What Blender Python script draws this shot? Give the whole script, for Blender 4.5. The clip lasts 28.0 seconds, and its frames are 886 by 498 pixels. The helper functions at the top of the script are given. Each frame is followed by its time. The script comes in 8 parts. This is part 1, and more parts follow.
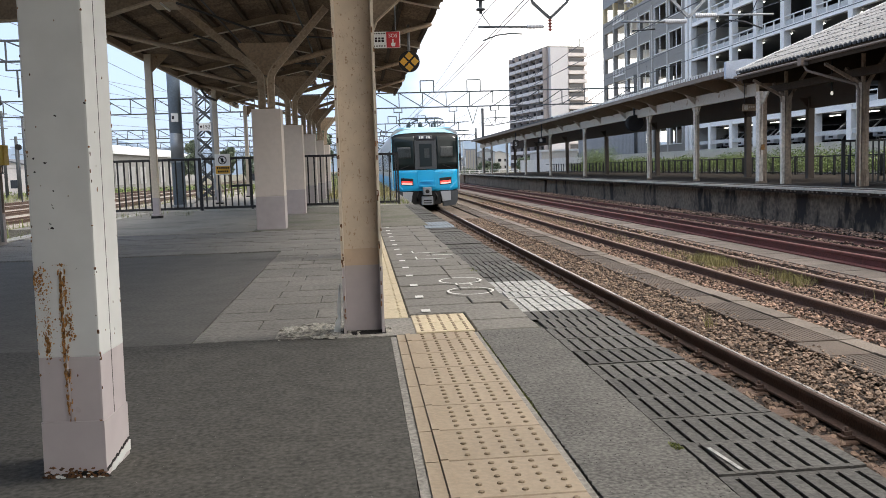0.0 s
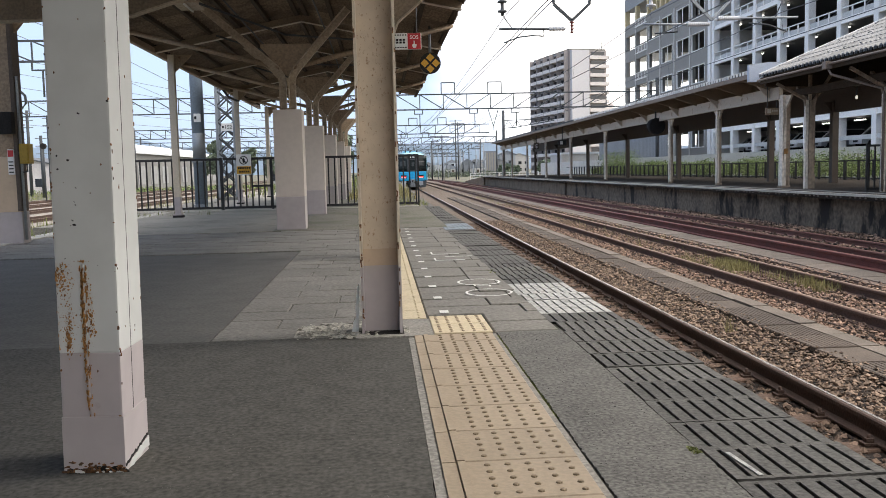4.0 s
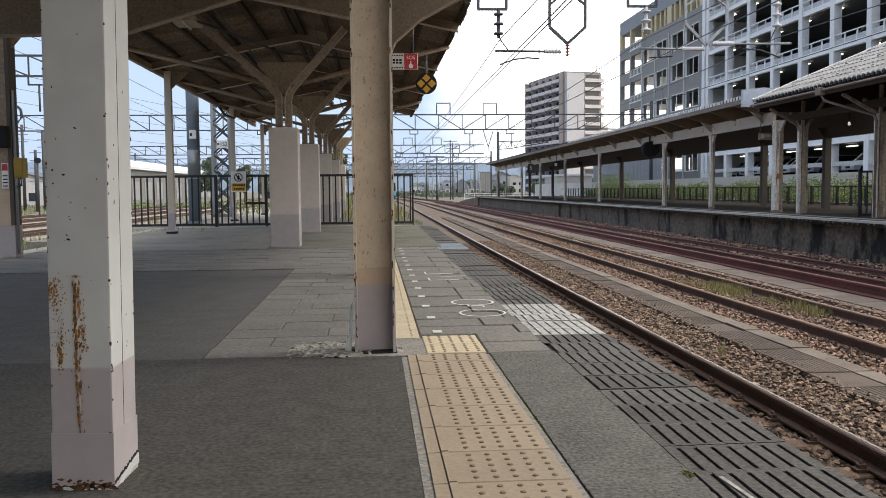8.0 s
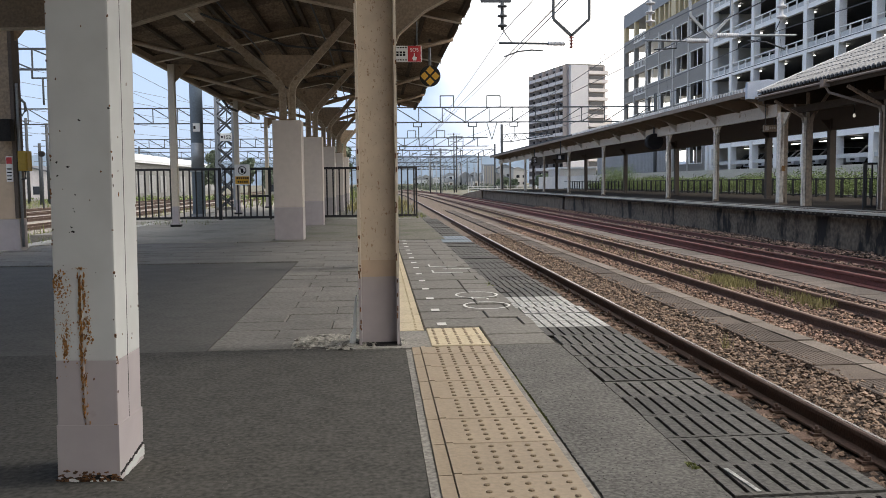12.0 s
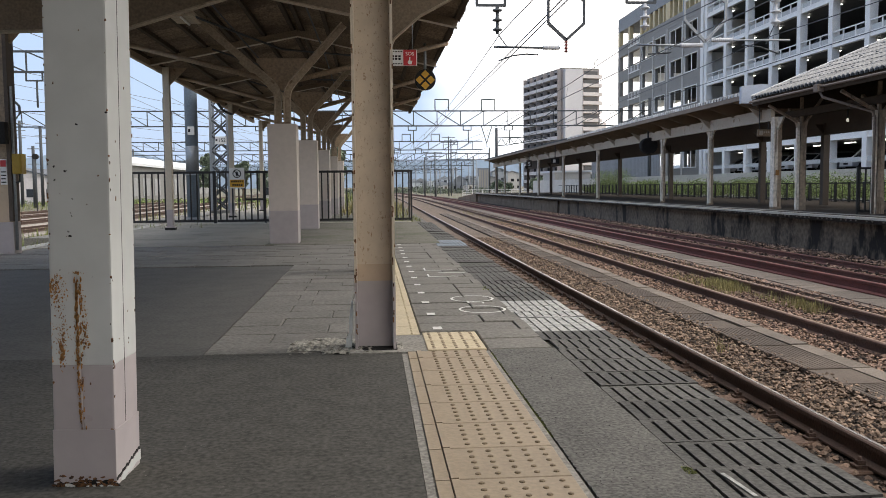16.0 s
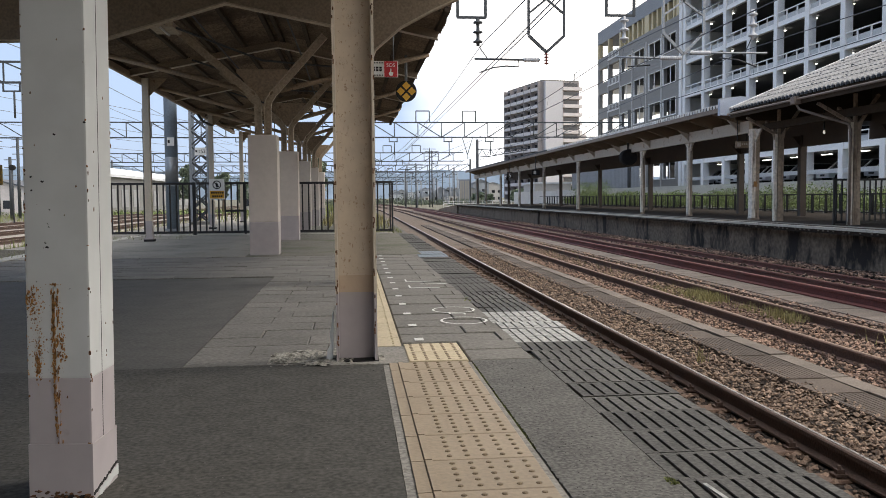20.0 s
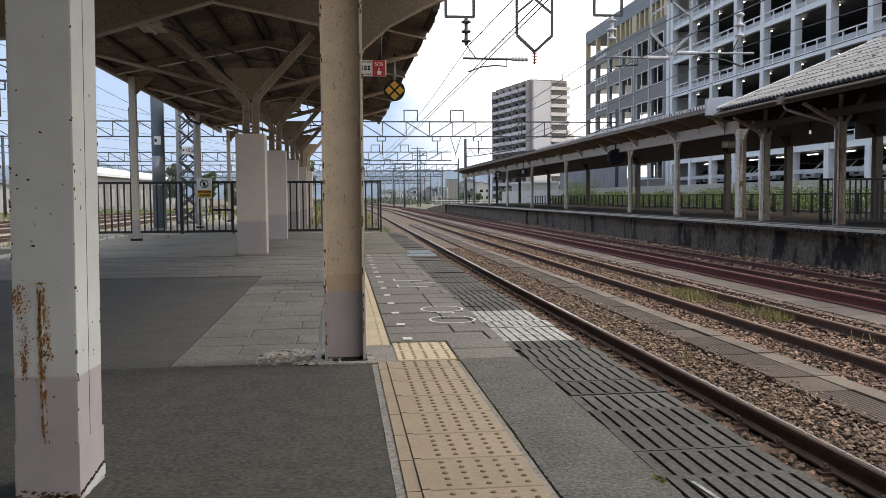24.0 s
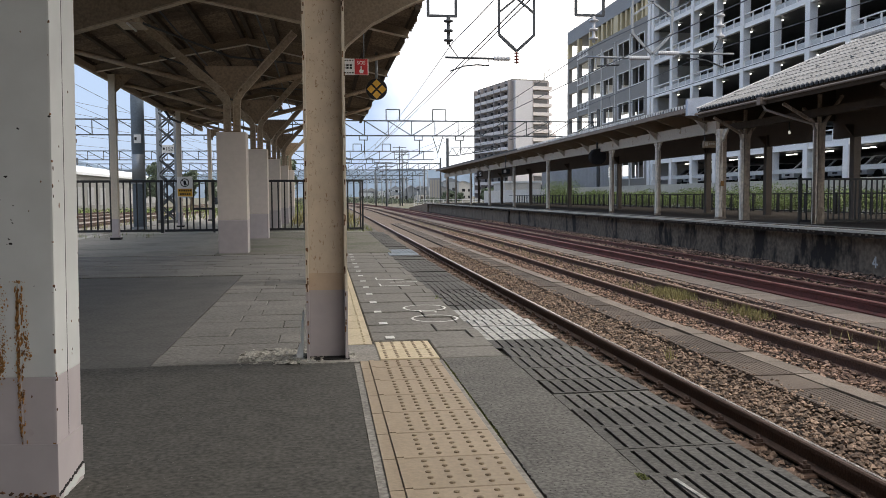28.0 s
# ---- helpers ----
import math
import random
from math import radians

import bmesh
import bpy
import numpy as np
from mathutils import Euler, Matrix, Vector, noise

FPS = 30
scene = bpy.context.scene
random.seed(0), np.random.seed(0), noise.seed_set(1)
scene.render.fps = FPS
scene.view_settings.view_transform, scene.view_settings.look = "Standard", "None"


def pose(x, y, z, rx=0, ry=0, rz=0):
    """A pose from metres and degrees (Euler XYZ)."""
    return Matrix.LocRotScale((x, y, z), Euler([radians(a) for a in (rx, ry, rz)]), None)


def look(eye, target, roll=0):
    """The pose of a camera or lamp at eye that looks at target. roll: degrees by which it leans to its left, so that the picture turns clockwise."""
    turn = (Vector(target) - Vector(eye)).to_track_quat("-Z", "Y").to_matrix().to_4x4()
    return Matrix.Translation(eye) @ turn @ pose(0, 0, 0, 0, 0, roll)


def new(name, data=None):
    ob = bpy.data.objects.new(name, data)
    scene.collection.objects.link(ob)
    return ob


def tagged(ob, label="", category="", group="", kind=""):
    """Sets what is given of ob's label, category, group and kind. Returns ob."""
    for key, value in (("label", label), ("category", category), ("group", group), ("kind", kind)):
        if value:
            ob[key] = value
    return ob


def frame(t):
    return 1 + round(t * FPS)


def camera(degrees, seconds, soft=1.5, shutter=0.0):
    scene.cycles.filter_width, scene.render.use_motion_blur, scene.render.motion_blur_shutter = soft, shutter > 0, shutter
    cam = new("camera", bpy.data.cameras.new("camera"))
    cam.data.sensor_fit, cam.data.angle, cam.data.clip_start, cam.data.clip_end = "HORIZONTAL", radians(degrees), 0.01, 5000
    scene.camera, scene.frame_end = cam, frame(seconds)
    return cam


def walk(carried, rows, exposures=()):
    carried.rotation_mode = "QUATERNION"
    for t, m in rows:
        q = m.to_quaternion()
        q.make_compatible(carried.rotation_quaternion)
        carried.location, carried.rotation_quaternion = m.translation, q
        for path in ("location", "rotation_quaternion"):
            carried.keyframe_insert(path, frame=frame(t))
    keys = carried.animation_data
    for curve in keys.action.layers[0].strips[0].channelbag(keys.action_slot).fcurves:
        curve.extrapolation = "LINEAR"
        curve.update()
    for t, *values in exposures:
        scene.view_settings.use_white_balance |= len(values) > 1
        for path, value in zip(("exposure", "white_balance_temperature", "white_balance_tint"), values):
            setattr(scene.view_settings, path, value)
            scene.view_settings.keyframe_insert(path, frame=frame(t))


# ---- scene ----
cam = camera(54.54, 28.0, soft=0.5)
PATH = [
    (0, (0.024, 0.104, 0.849), (0.9560, 10.0158, -0.0926), -1.76),
    (0.5, (0.022, 0.104, 0.848), (0.9545, 10.0162, -0.0855), -1.76),
    (1, (0.021, 0.102, 0.847), (0.9527, 10.0144, -0.0919), -1.67),
    (1.5, (0.020, 0.108, 0.845), (0.9388, 10.0212, -0.0971), -1.60),
    (2, (0.022, 0.109, 0.845), (0.9202, 10.0238, -0.1024), -1.51),
    (2.5, (0.022, 0.104, 0.846), (0.8503, 10.0238, -0.1134), -1.47),
    (3, (0.024, 0.101, 0.844), (0.7670, 10.0262, -0.1290), -1.50),
    (3.5, (0.027, 0.104, 0.843), (0.7413, 10.0313, -0.1226), -1.48),
    (5.5, (0.024, 0.106, 0.847), (0.7673, 10.0560, 0.1853), -0.65),
    (6, (0.022, 0.107, 0.846), (0.7949, 10.0560, 0.2020), -0.67),
    (6.5, (0.023, 0.104, 0.845), (0.8239, 10.0514, 0.2147), -0.65),
    (7, (0.022, 0.107, 0.844), (0.8309, 10.0538, 0.2063), -0.57),
    (7.5, (0.022, 0.105, 0.843), (0.8218, 10.0519, 0.1884), -0.52),
    (8, (0.022, 0.107, 0.843), (0.8116, 10.0524, 0.1589), -0.52),
    (8.5, (0.021, 0.106, 0.843), (0.8057, 10.0488, 0.1186), -0.49),
    (9, (0.021, 0.108, 0.842), (0.8056, 10.0479, 0.0812), -0.52),
    (9.5, (0.023, 0.106, 0.841), (0.8150, 10.0442, 0.0625), -0.55),
    (10, (0.025, 0.109, 0.839), (0.8166, 10.0457, 0.0453), -0.56),
    (10.5, (0.021, 0.107, 0.840), (0.8303, 10.0419, 0.0434), -0.56),
    (11, (0.020, 0.110, 0.842), (0.8314, 10.0460, 0.0529), -0.56),
    (11.5, (0.017, 0.109, 0.842), (0.7995, 10.0477, 0.0648), -0.56),
    (12, (0.020, 0.110, 0.840), (0.7655, 10.0530, 0.0737), -0.60),
    (12.5, (0.019, 0.112, 0.839), (0.7569, 10.0564, 0.0829), -0.63),
    (14.5, (0.013, 0.116, 0.842), (0.8121, 10.0579, 0.1145), -0.53),
    (15, (0.013, 0.111, 0.841), (0.8023, 10.0530, 0.1092), -0.50),
    (15.5, (0.012, 0.114, 0.841), (0.8038, 10.0556, 0.1092), -0.50),
    (16, (0.011, 0.109, 0.844), (0.8213, 10.0493, 0.1174), -0.49),
    (16.5, (0.011, 0.111, 0.843), (0.8440, 10.0508, 0.1266), -0.48),
    (17, (0.010, 0.110, 0.842), (0.8854, 10.0461, 0.1237), -0.46),
    (17.5, (0.012, 0.117, 0.841), (0.9265, 10.0496, 0.1241), -0.49),
    (18, (0.013, 0.117, 0.841), (0.9565, 10.0481, 0.1462), -0.46),
    (18.5, (0.011, 0.116, 0.842), (0.9785, 10.0467, 0.1789), -0.43),
    (19, (0.013, 0.117, 0.841), (0.9992, 10.0482, 0.2085), -0.54),
    (19.5, (0.011, 0.115, 0.841), (1.0217, 10.0454, 0.2326), -0.51),
    (20, (0.009, 0.117, 0.842), (1.0409, 10.0461, 0.2444), -0.49),
    (20.5, (0.011, 0.118, 0.841), (1.0622, 10.0441, 0.2427), -0.47),
    (21, (0.011, 0.118, 0.839), (1.0779, 10.0422, 0.2323), -0.50),
    (21.5, (0.010, 0.123, 0.840), (1.0930, 10.0449, 0.2264), -0.42),
    (23.5, (0.008, 0.118, 0.842), (1.1506, 10.0339, 0.2372), -0.44),
    (24, (0.007, 0.118, 0.840), (1.1758, 10.0311, 0.2345), -0.44),
    (24.5, (0.006, 0.122, 0.838), (1.2087, 10.0310, 0.2288), -0.41),
    (25, (0.009, 0.119, 0.838), (1.2387, 10.0243, 0.2234), -0.39),
    (25.5, (0.008, 0.120, 0.837), (1.2651, 10.0217, 0.2213), -0.39),
    (26, (0.007, 0.127, 0.835), (1.2880, 10.0253, 0.2175), -0.42),
    (26.5, (0.004, 0.125, 0.839), (1.3119, 10.0199, 0.2168), -0.38),
    (27, (0.002, 0.125, 0.838), (1.3391, 10.0152, 0.2130), -0.38),
    (27.5, (0.002, 0.122, 0.840), (1.3596, 10.0093, 0.2158), -0.34),
    (28, (0.005, 0.126, 0.836), (1.3806, 10.0118, 0.2209), -0.36),
]
walk(cam, [(t, look(eye, target, roll)) for t, eye, target, roll in PATH],
     [(0, 0.38), (3.5, 0.36), (5.5, 0.24), (9, 0.13), (17, 0.06), (28, -0.02)])

# ---- sky and sun: a bright overcast noon, thin blue to the west ----
SUN_DIR = Vector((0.62, 0.10, 0.78)).normalized()
world = bpy.data.worlds.new("world")
scene.world = world
world.use_nodes = True
wt = world.node_tree
for n in list(wt.nodes):
    wt.nodes.remove(n)
w_out = wt.nodes.new("ShaderNodeOutputWorld")
w_bg = wt.nodes.new("ShaderNodeBackground")
w_sky = wt.nodes.new("ShaderNodeTexSky")
w_sky.sky_type = "NISHITA"
w_sky.sun_disc = False
w_sky.sun_elevation = math.asin(SUN_DIR.z)
w_sky.sun_rotation = math.atan2(SUN_DIR.x, SUN_DIR.y)
w_sky.dust_density = 2.0
w_co = wt.nodes.new("ShaderNodeTexCoord")
w_map = wt.nodes.new("ShaderNodeMapping")
w_map.inputs["Scale"].default_value = (1.0, 1.0, 2.5)
w_noise = wt.nodes.new("ShaderNodeTexNoise")
w_noise.inputs["Scale"].default_value = 1.6
w_noise.inputs["Detail"].default_value = 5.0
w_sep = wt.nodes.new("ShaderNodeSeparateXYZ")
w_add = wt.nodes.new("ShaderNodeMath")
w_add.operation = "MULTIPLY_ADD"
w_add.inputs[1].default_value = 2.05
w_ramp = wt.nodes.new("ShaderNodeValToRGB")
w_ramp.color_ramp.elements[0].position = 0.68
w_ramp.color_ramp.elements[1].position = 1.0
w_ramp.color_ramp.elements[0].color = (0.0, 0.0, 0.0, 1)
w_mix = wt.nodes.new("ShaderNodeMixRGB")
w_mix.inputs[2].default_value = (14.0, 13.4, 12.8, 1)
wt.links.new(w_co.outputs["Generated"], w_map.inputs[0])
wt.links.new(w_map.outputs[0], w_noise.inputs["Vector"])
wt.links.new(w_co.outputs["Generated"], w_sep.inputs[0])
wt.links.new(w_sep.outputs["X"], w_add.inputs[0])
w_up = wt.nodes.new("ShaderNodeMath")
w_up.operation = "SUBTRACT"
w_up.use_clamp = True
w_up.inputs[1].default_value = 0.25
w_over = wt.nodes.new("ShaderNodeMath")
w_over.operation = "MULTIPLY_ADD"
w_over.inputs[1].default_value = 1.6
wt.links.new(w_sep.outputs["Z"], w_up.inputs[0])
wt.links.new(w_up.outputs[0], w_over.inputs[0])
wt.links.new(w_noise.outputs["Fac"], w_over.inputs[2])
wt.links.new(w_over.outputs[0], w_add.inputs[2])
wt.links.new(w_add.outputs[0], w_ramp.inputs[0])
wt.links.new(w_ramp.outputs[0], w_mix.inputs[0])
w_haze = wt.nodes.new("ShaderNodeMixRGB")
w_haze.inputs[0].default_value = 0.75
w_haze.inputs[2].default_value = (4.1, 5.2, 7.3, 1)
wt.links.new(w_sky.outputs[0], w_haze.inputs[1])
wt.links.new(w_haze.outputs[0], w_mix.inputs[1])
wt.links.new(w_mix.outputs[0], w_bg.inputs[0])
w_bg.inputs[1].default_value = 0.15
wt.links.new(w_bg.outputs[0], w_out.inputs[0])

sun_data = bpy.data.lights.new("sun", "SUN")
sun_data.energy, sun_data.angle, sun_data.color = 1.4, radians(14), (1.0, 0.95, 0.88)
sun = new("sun", sun_data)
sun.matrix_world = look(SUN_DIR * 50, (0, 0, 0))


# ---- materials ----
def mat(name, col, rough=0.8, metal=0.0, var=0.25, scale=8.0, fine=60.0, bump=0.15, stain=None, stain_amt=0.0,
        stain_scale=3.0, per_object=0.0, per_island=0.0, dist=0.01, spec=0.5, stain_edge=0.08, coarse=1.0, drip=1.0):
    """A surface with grain at two scales, an optional stain colour and a fine relief, in real-world size."""
    m = bpy.data.materials.new(name)
    m.use_nodes = True
    nt = m.node_tree
    b = nt.nodes["Principled BSDF"]
    b.inputs["Roughness"].default_value = rough
    b.inputs["Metallic"].default_value = metal
    b.inputs["Specular IOR Level"].default_value = spec
    geo = nt.nodes.new("ShaderNodeNewGeometry")
    n1 = nt.nodes.new("ShaderNodeTexNoise")
    n1.inputs["Scale"].default_value, n1.inputs["Detail"].default_value = scale, 6
    n2 = nt.nodes.new("ShaderNodeTexNoise")
    n2.inputs["Scale"].default_value, n2.inputs["Detail"].default_value = fine, 4
    for n in (n1, n2):
        nt.links.new(geo.outputs["Position"], n.inputs["Vector"])
    sharp = nt.nodes.new("ShaderNodeMapRange")
    sharp.inputs["From Min"].default_value, sharp.inputs["From Max"].default_value = 0.32, 0.68
    nt.links.new(n2.outputs["Fac"], sharp.inputs["Value"])
    s = nt.nodes.new("ShaderNodeMath")
    s.operation = "MULTIPLY_ADD"
    s.inputs[1].default_value = coarse
    nt.links.new(n1.outputs["Fac"], s.inputs[0])
    nt.links.new(sharp.outputs[0], s.inputs[2])
    mr = nt.nodes.new("ShaderNodeMapRange")
    mr.inputs["From Min"].default_value, mr.inputs["From Max"].default_value = 0.5 * coarse, 1 + 0.5 * coarse
    mr.inputs["To Min"].default_value, mr.inputs["To Max"].default_value = 1 - var, 1 + var
    nt.links.new(s.outputs[0], mr.inputs["Value"])
    value = mr.outputs[0]
    if per_object or per_island:
        if per_object:
            src = nt.nodes.new("ShaderNodeObjectInfo").outputs["Random"]
        else:
            src = geo.outputs["Random Per Island"]
        r = nt.nodes.new("ShaderNodeMapRange")
        a = per_object or per_island
        r.inputs["To Min"].default_value, r.inputs["To Max"].default_value = 1 - a, 1 + a
        nt.links.new(src, r.inputs["Value"])
        mu = nt.nodes.new("ShaderNodeMath")
        mu.operation = "MULTIPLY"
        nt.links.new(value, mu.inputs[0])
        nt.links.new(r.outputs[0], mu.inputs[1])
        value = mu.outputs[0]
    vm = nt.nodes.new("ShaderNodeVectorMath")
    vm.operation = "SCALE"
    vm.inputs[0].default_value = col
    nt.links.new(value, vm.inputs["Scale"])
    colour = vm.outputs[0]
    if stain:
        n3 = nt.nodes.new("ShaderNodeTexNoise")
        n3.inputs["Scale"].default_value, n3.inputs["Detail"].default_value = stain_scale, 8
        n3.inputs["Roughness"].default_value = 0.65
        mp = nt.nodes.new("ShaderNodeMapping")
        mp.inputs["Scale"].default_value = (1, 1, drip)
        nt.links.new(geo.outputs["Position"], mp.inputs[0])
        nt.links.new(mp.outputs[0], n3.inputs["Vector"])
        r = nt.nodes.new("ShaderNodeMapRange")
        r.inputs["From Min"].default_value = 0.68 - 0.36 * stain_amt
        r.inputs["From Max"].default_value = 0.68 - 0.36 * stain_amt + stain_edge
        nt.links.new(n3.outputs["Fac"], r.inputs["Value"])
        mx = nt.nodes.new("ShaderNodeMixRGB")
        mx.inputs[2].default_value = (*stain, 1)
        nt.links.new(r.outputs[0], mx.inputs[0])
        nt.links.new(colour, mx.inputs[1])
        colour = mx.outputs[0]
    nt.links.new(colour, b.inputs["Base Color"])
    if bump:
        bp = nt.nodes.new("ShaderNodeBump")
        bp.inputs["Strength"].default_value, bp.inputs["Distance"].default_value = bump, dist
        nt.links.new(s.outputs[0], bp.inputs["Height"])
        nt.links.new(bp.outputs[0], b.inputs["Normal"])
    return m


def glow(name, col, power):
    m = bpy.data.materials.new(name)
    m.use_nodes = True
    b = m.node_tree.nodes["Principled BSDF"]
    b.inputs["Base Color"].default_value = (*col, 1)
    b.inputs["Emission Color"].default_value = (*col, 1)
    b.inputs["Emission Strength"].default_value = power
    return m


def glass(name, col, rough=0.05):
    m = bpy.data.materials.new(name)
    m.use_nodes = True
    b = m.node_tree.nodes["Principled BSDF"]
    b.inputs["Base Color"].default_value = (*col, 1)
    b.inputs["Roughness"].default_value = rough
    b.inputs["Specular IOR Level"].default_value = 0.7
    return m


M_ASPHALT = mat("asphalt", (0.065, 0.062, 0.055), 0.92, var=0.42, scale=9, fine=55, bump=0, coarse=1.0, stain=(0.036, 0.034, 0.030), stain_amt=0.13, stain_scale=34, stain_edge=0.06, spec=0.3)
M_ASPHALT_PALE = mat("pale_asphalt", (0.098, 0.094, 0.086), 0.92, var=0.5, scale=5.0, fine=70, bump=0.3, dist=0.004, coarse=1.0, stain=(0.060, 0.058, 0.053), stain_amt=0.20, stain_scale=40, stain_edge=0.1)
M_GRIT = mat("asphalt_grit", (0.088, 0.084, 0.076), 0.9, var=0.2, bump=0, per_island=0.6)
# light falling off towards the lens is painted: this patch lighter than M_ASPHALT
M_ASPHALT_PATCH = mat("patch_asphalt", (0.078, 0.074, 0.067), 0.92, var=0.26, scale=5, fine=45, bump=0, coarse=1.6, stain=(0.044, 0.042, 0.038), stain_amt=0.28, stain_scale=10, stain_edge=0.15)
M_PAVER = mat("stone_paver", (0.150, 0.141, 0.126), 0.88, var=0.28, scale=3, fine=40, bump=0.4, per_object=0.12, dist=0.005, coarse=0.8, stain=(0.09, 0.084, 0.074), stain_amt=0.35, stain_scale=2.5, stain_edge=0.3)
M_JOINT = mat("joint_dirt", (0.05, 0.047, 0.038), 0.95, var=0.3, scale=10, fine=80, stain=(0.045, 0.048, 0.026), stain_amt=0.25)
M_CONCRETE = mat("concrete", (0.21, 0.20, 0.18), 0.9, var=0.3, scale=2.5, fine=70, bump=0.35, stain=(0.09, 0.085, 0.075), stain_amt=0.35, stain_scale=2)
M_CONCRETE_OLD = mat("old_concrete", (0.115, 0.108, 0.095), 0.92, var=0.4, scale=1.5, fine=40, bump=0.4, stain=(0.03, 0.029, 0.025), stain_amt=0.5, stain_scale=1.2, stain_edge=0.25)
M_TACTILE = mat("tan_tactile", (0.288, 0.226, 0.157), 0.65, var=0.10, scale=3, fine=60, bump=0.06, coarse=2.0, per_object=0.06, stain=(0.26, 0.20, 0.132), stain_amt=0.22, stain_scale=5, stain_edge=0.2)
M_APRON = mat("worn_mossy_concrete", (0.125, 0.117, 0.094), 0.9, var=0.45, scale=0.8, fine=30, bump=0.3, stain=(0.062, 0.070, 0.030), stain_amt=0.50, stain_scale=0.9, stain_edge=0.2)
# worn concrete, its colour raised to paint in daylight past the canopy
M_APRON_PALE = mat("lit_worn_concrete", (0.26, 0.238, 0.198), 0.9, var=0.35, scale=0.8, fine=40, bump=0.3, stain=(0.125, 0.115, 0.085), stain_amt=0.42, stain_scale=1.2, stain_edge=0.2)
M_FACING = mat("brown_wall_facing", (0.19, 0.142, 0.098), 0.92, var=0.4, scale=1.5, fine=30, bump=0.4, stain=(0.05, 0.038, 0.026), stain_amt=0.45, stain_scale=1.2, stain_edge=0.2)
M_TACTILE_PALE = mat("pale_tactile", (0.50, 0.42, 0.285), 0.7, var=0.14, scale=5, fine=60, bump=0.15, per_object=0.06, stain=(0.34, 0.28, 0.19), stain_amt=0.15, stain_scale=8, stain_edge=0.15)
# the studs' shaded sides are painted in this brown; tile joints share it
M_DOT = mat("shaded_dot_and_joint", (0.185, 0.136, 0.085), 0.65, var=0.25, scale=20, fine=150)
M_RUBBER = mat("rubber_grating", (0.056, 0.053, 0.048), 0.75, var=0.5, scale=6, fine=60, bump=0.2, per_object=0.25, stain=(0.125, 0.118, 0.107), stain_amt=0.24, stain_scale=9, stain_edge=0.15)
M_WHITE_GRATE = mat("white_painted_grating", (0.36, 0.36, 0.345), 0.7, var=0.3, scale=7, fine=40, stain=(0.10, 0.10, 0.095), stain_amt=0.52, stain_scale=14, stain_edge=0.2)
M_BLUE_GRATE = mat("blue_painted_grating", (0.16, 0.20, 0.24), 0.7, var=0.2, scale=7, fine=60, stain=(0.08, 0.08, 0.08), stain_amt=0.35, stain_scale=9)
M_WHITE_PAINT = mat("worn_white_paint", (0.62, 0.62, 0.59), 0.7, var=0.12, scale=12, fine=80, stain=(0.13, 0.13, 0.12), stain_amt=0.18, stain_scale=25)
M_CREAM = mat("cream_paint", (0.58, 0.505, 0.40), 0.5, var=0.08, scale=1.5, fine=40, bump=0.06, stain=(0.36, 0.28, 0.19), stain_amt=0.16, stain_scale=6, stain_edge=0.2)
M_COLUMN = mat("greenish_white_paint", (0.545, 0.555, 0.54), 0.45, var=0.05, scale=1.2, fine=9, bump=0.04, coarse=2.0, stain=(0.46, 0.44, 0.385), stain_amt=0.20, stain_scale=3, stain_edge=0.3)
M_FRECKLED = mat("rust_freckled_cream", (0.60, 0.50, 0.385), 0.5, var=0.07, scale=1.6, fine=14, bump=0.05, coarse=2.0, stain=(0.27, 0.15, 0.075), stain_amt=0.30, stain_scale=75, stain_edge=0.13, drip=0.6)
M_EDGE_BOARD = mat("worn_brown_board", (0.21, 0.165, 0.13), 0.7, var=0.25, scale=3, fine=40, bump=0.1)
# worn deck, with the canopy's shade put into its near-black colour
M_DECK = mat("shaded_worn_deck", (0.050, 0.041, 0.034), 0.95, spec=0.1, var=0.3, scale=1.5, fine=40, bump=0.2, stain=(0.034, 0.028, 0.023), stain_amt=0.4, stain_scale=1.0, stain_edge=0.3)
M_SLAB = mat("dusty_slab", (0.128, 0.103, 0.084), 0.9, var=0.35, scale=3, fine=50, bump=0.3, per_object=0.25, stain=(0.075, 0.056, 0.045), stain_amt=0.42, stain_scale=2.5, stain_edge=0.2)
# one post paint in two copies: brown for shaded sides, cream for lit ones
M_POST_SHADE = mat("shaded_weathered_post", (0.31, 0.24, 0.175), 0.65, var=0.25, scale=2.0, fine=14, bump=0.06, stain=(0.085, 0.055, 0.036), stain_amt=0.44, stain_scale=9, stain_edge=0.15, per_object=0.12, drip=0.08)
M_POST_LIT = mat("lit_dirty_cream_post", (0.72, 0.65, 0.55), 0.6, var=0.2, scale=2.0, fine=14, bump=0.06, stain=(0.10, 0.068, 0.045), stain_amt=0.33, stain_scale=11, stain_edge=0.12, per_object=0.12, drip=0.07)
M_RIB = mat("white_roof_rib", (0.68, 0.68, 0.67), 0.6, var=0.15, scale=3, fine=30, bump=0.05, per_object=0.15)
M_ORANGE_RUST = mat("orange_rust", (0.35, 0.175, 0.055), 0.9, var=0.4, scale=40, fine=140, bump=0.4, stain=(0.16, 0.075, 0.028), stain_amt=0.42, stain_scale=60, per_island=0.25)
# distance haze is mixed into the town's wall and roof colours
M_TOWN_WALL = mat("haze_tinted_wall", (0.38, 0.40, 0.42), 0.8, var=0.1, scale=0.6, fine=8, bump=0.05, per_object=0.35)
M_TOWN_ROOF = mat("haze_tinted_roof", (0.19, 0.21, 0.24), 0.7, var=0.15, scale=1, fine=8, bump=0.05, per_object=0.4)
M_FAR_LEAF = mat("grey_green_leaf", (0.105, 0.125, 0.09), 0.8, var=0.3, scale=0.5, fine=4, bump=0, per_island=0.6)
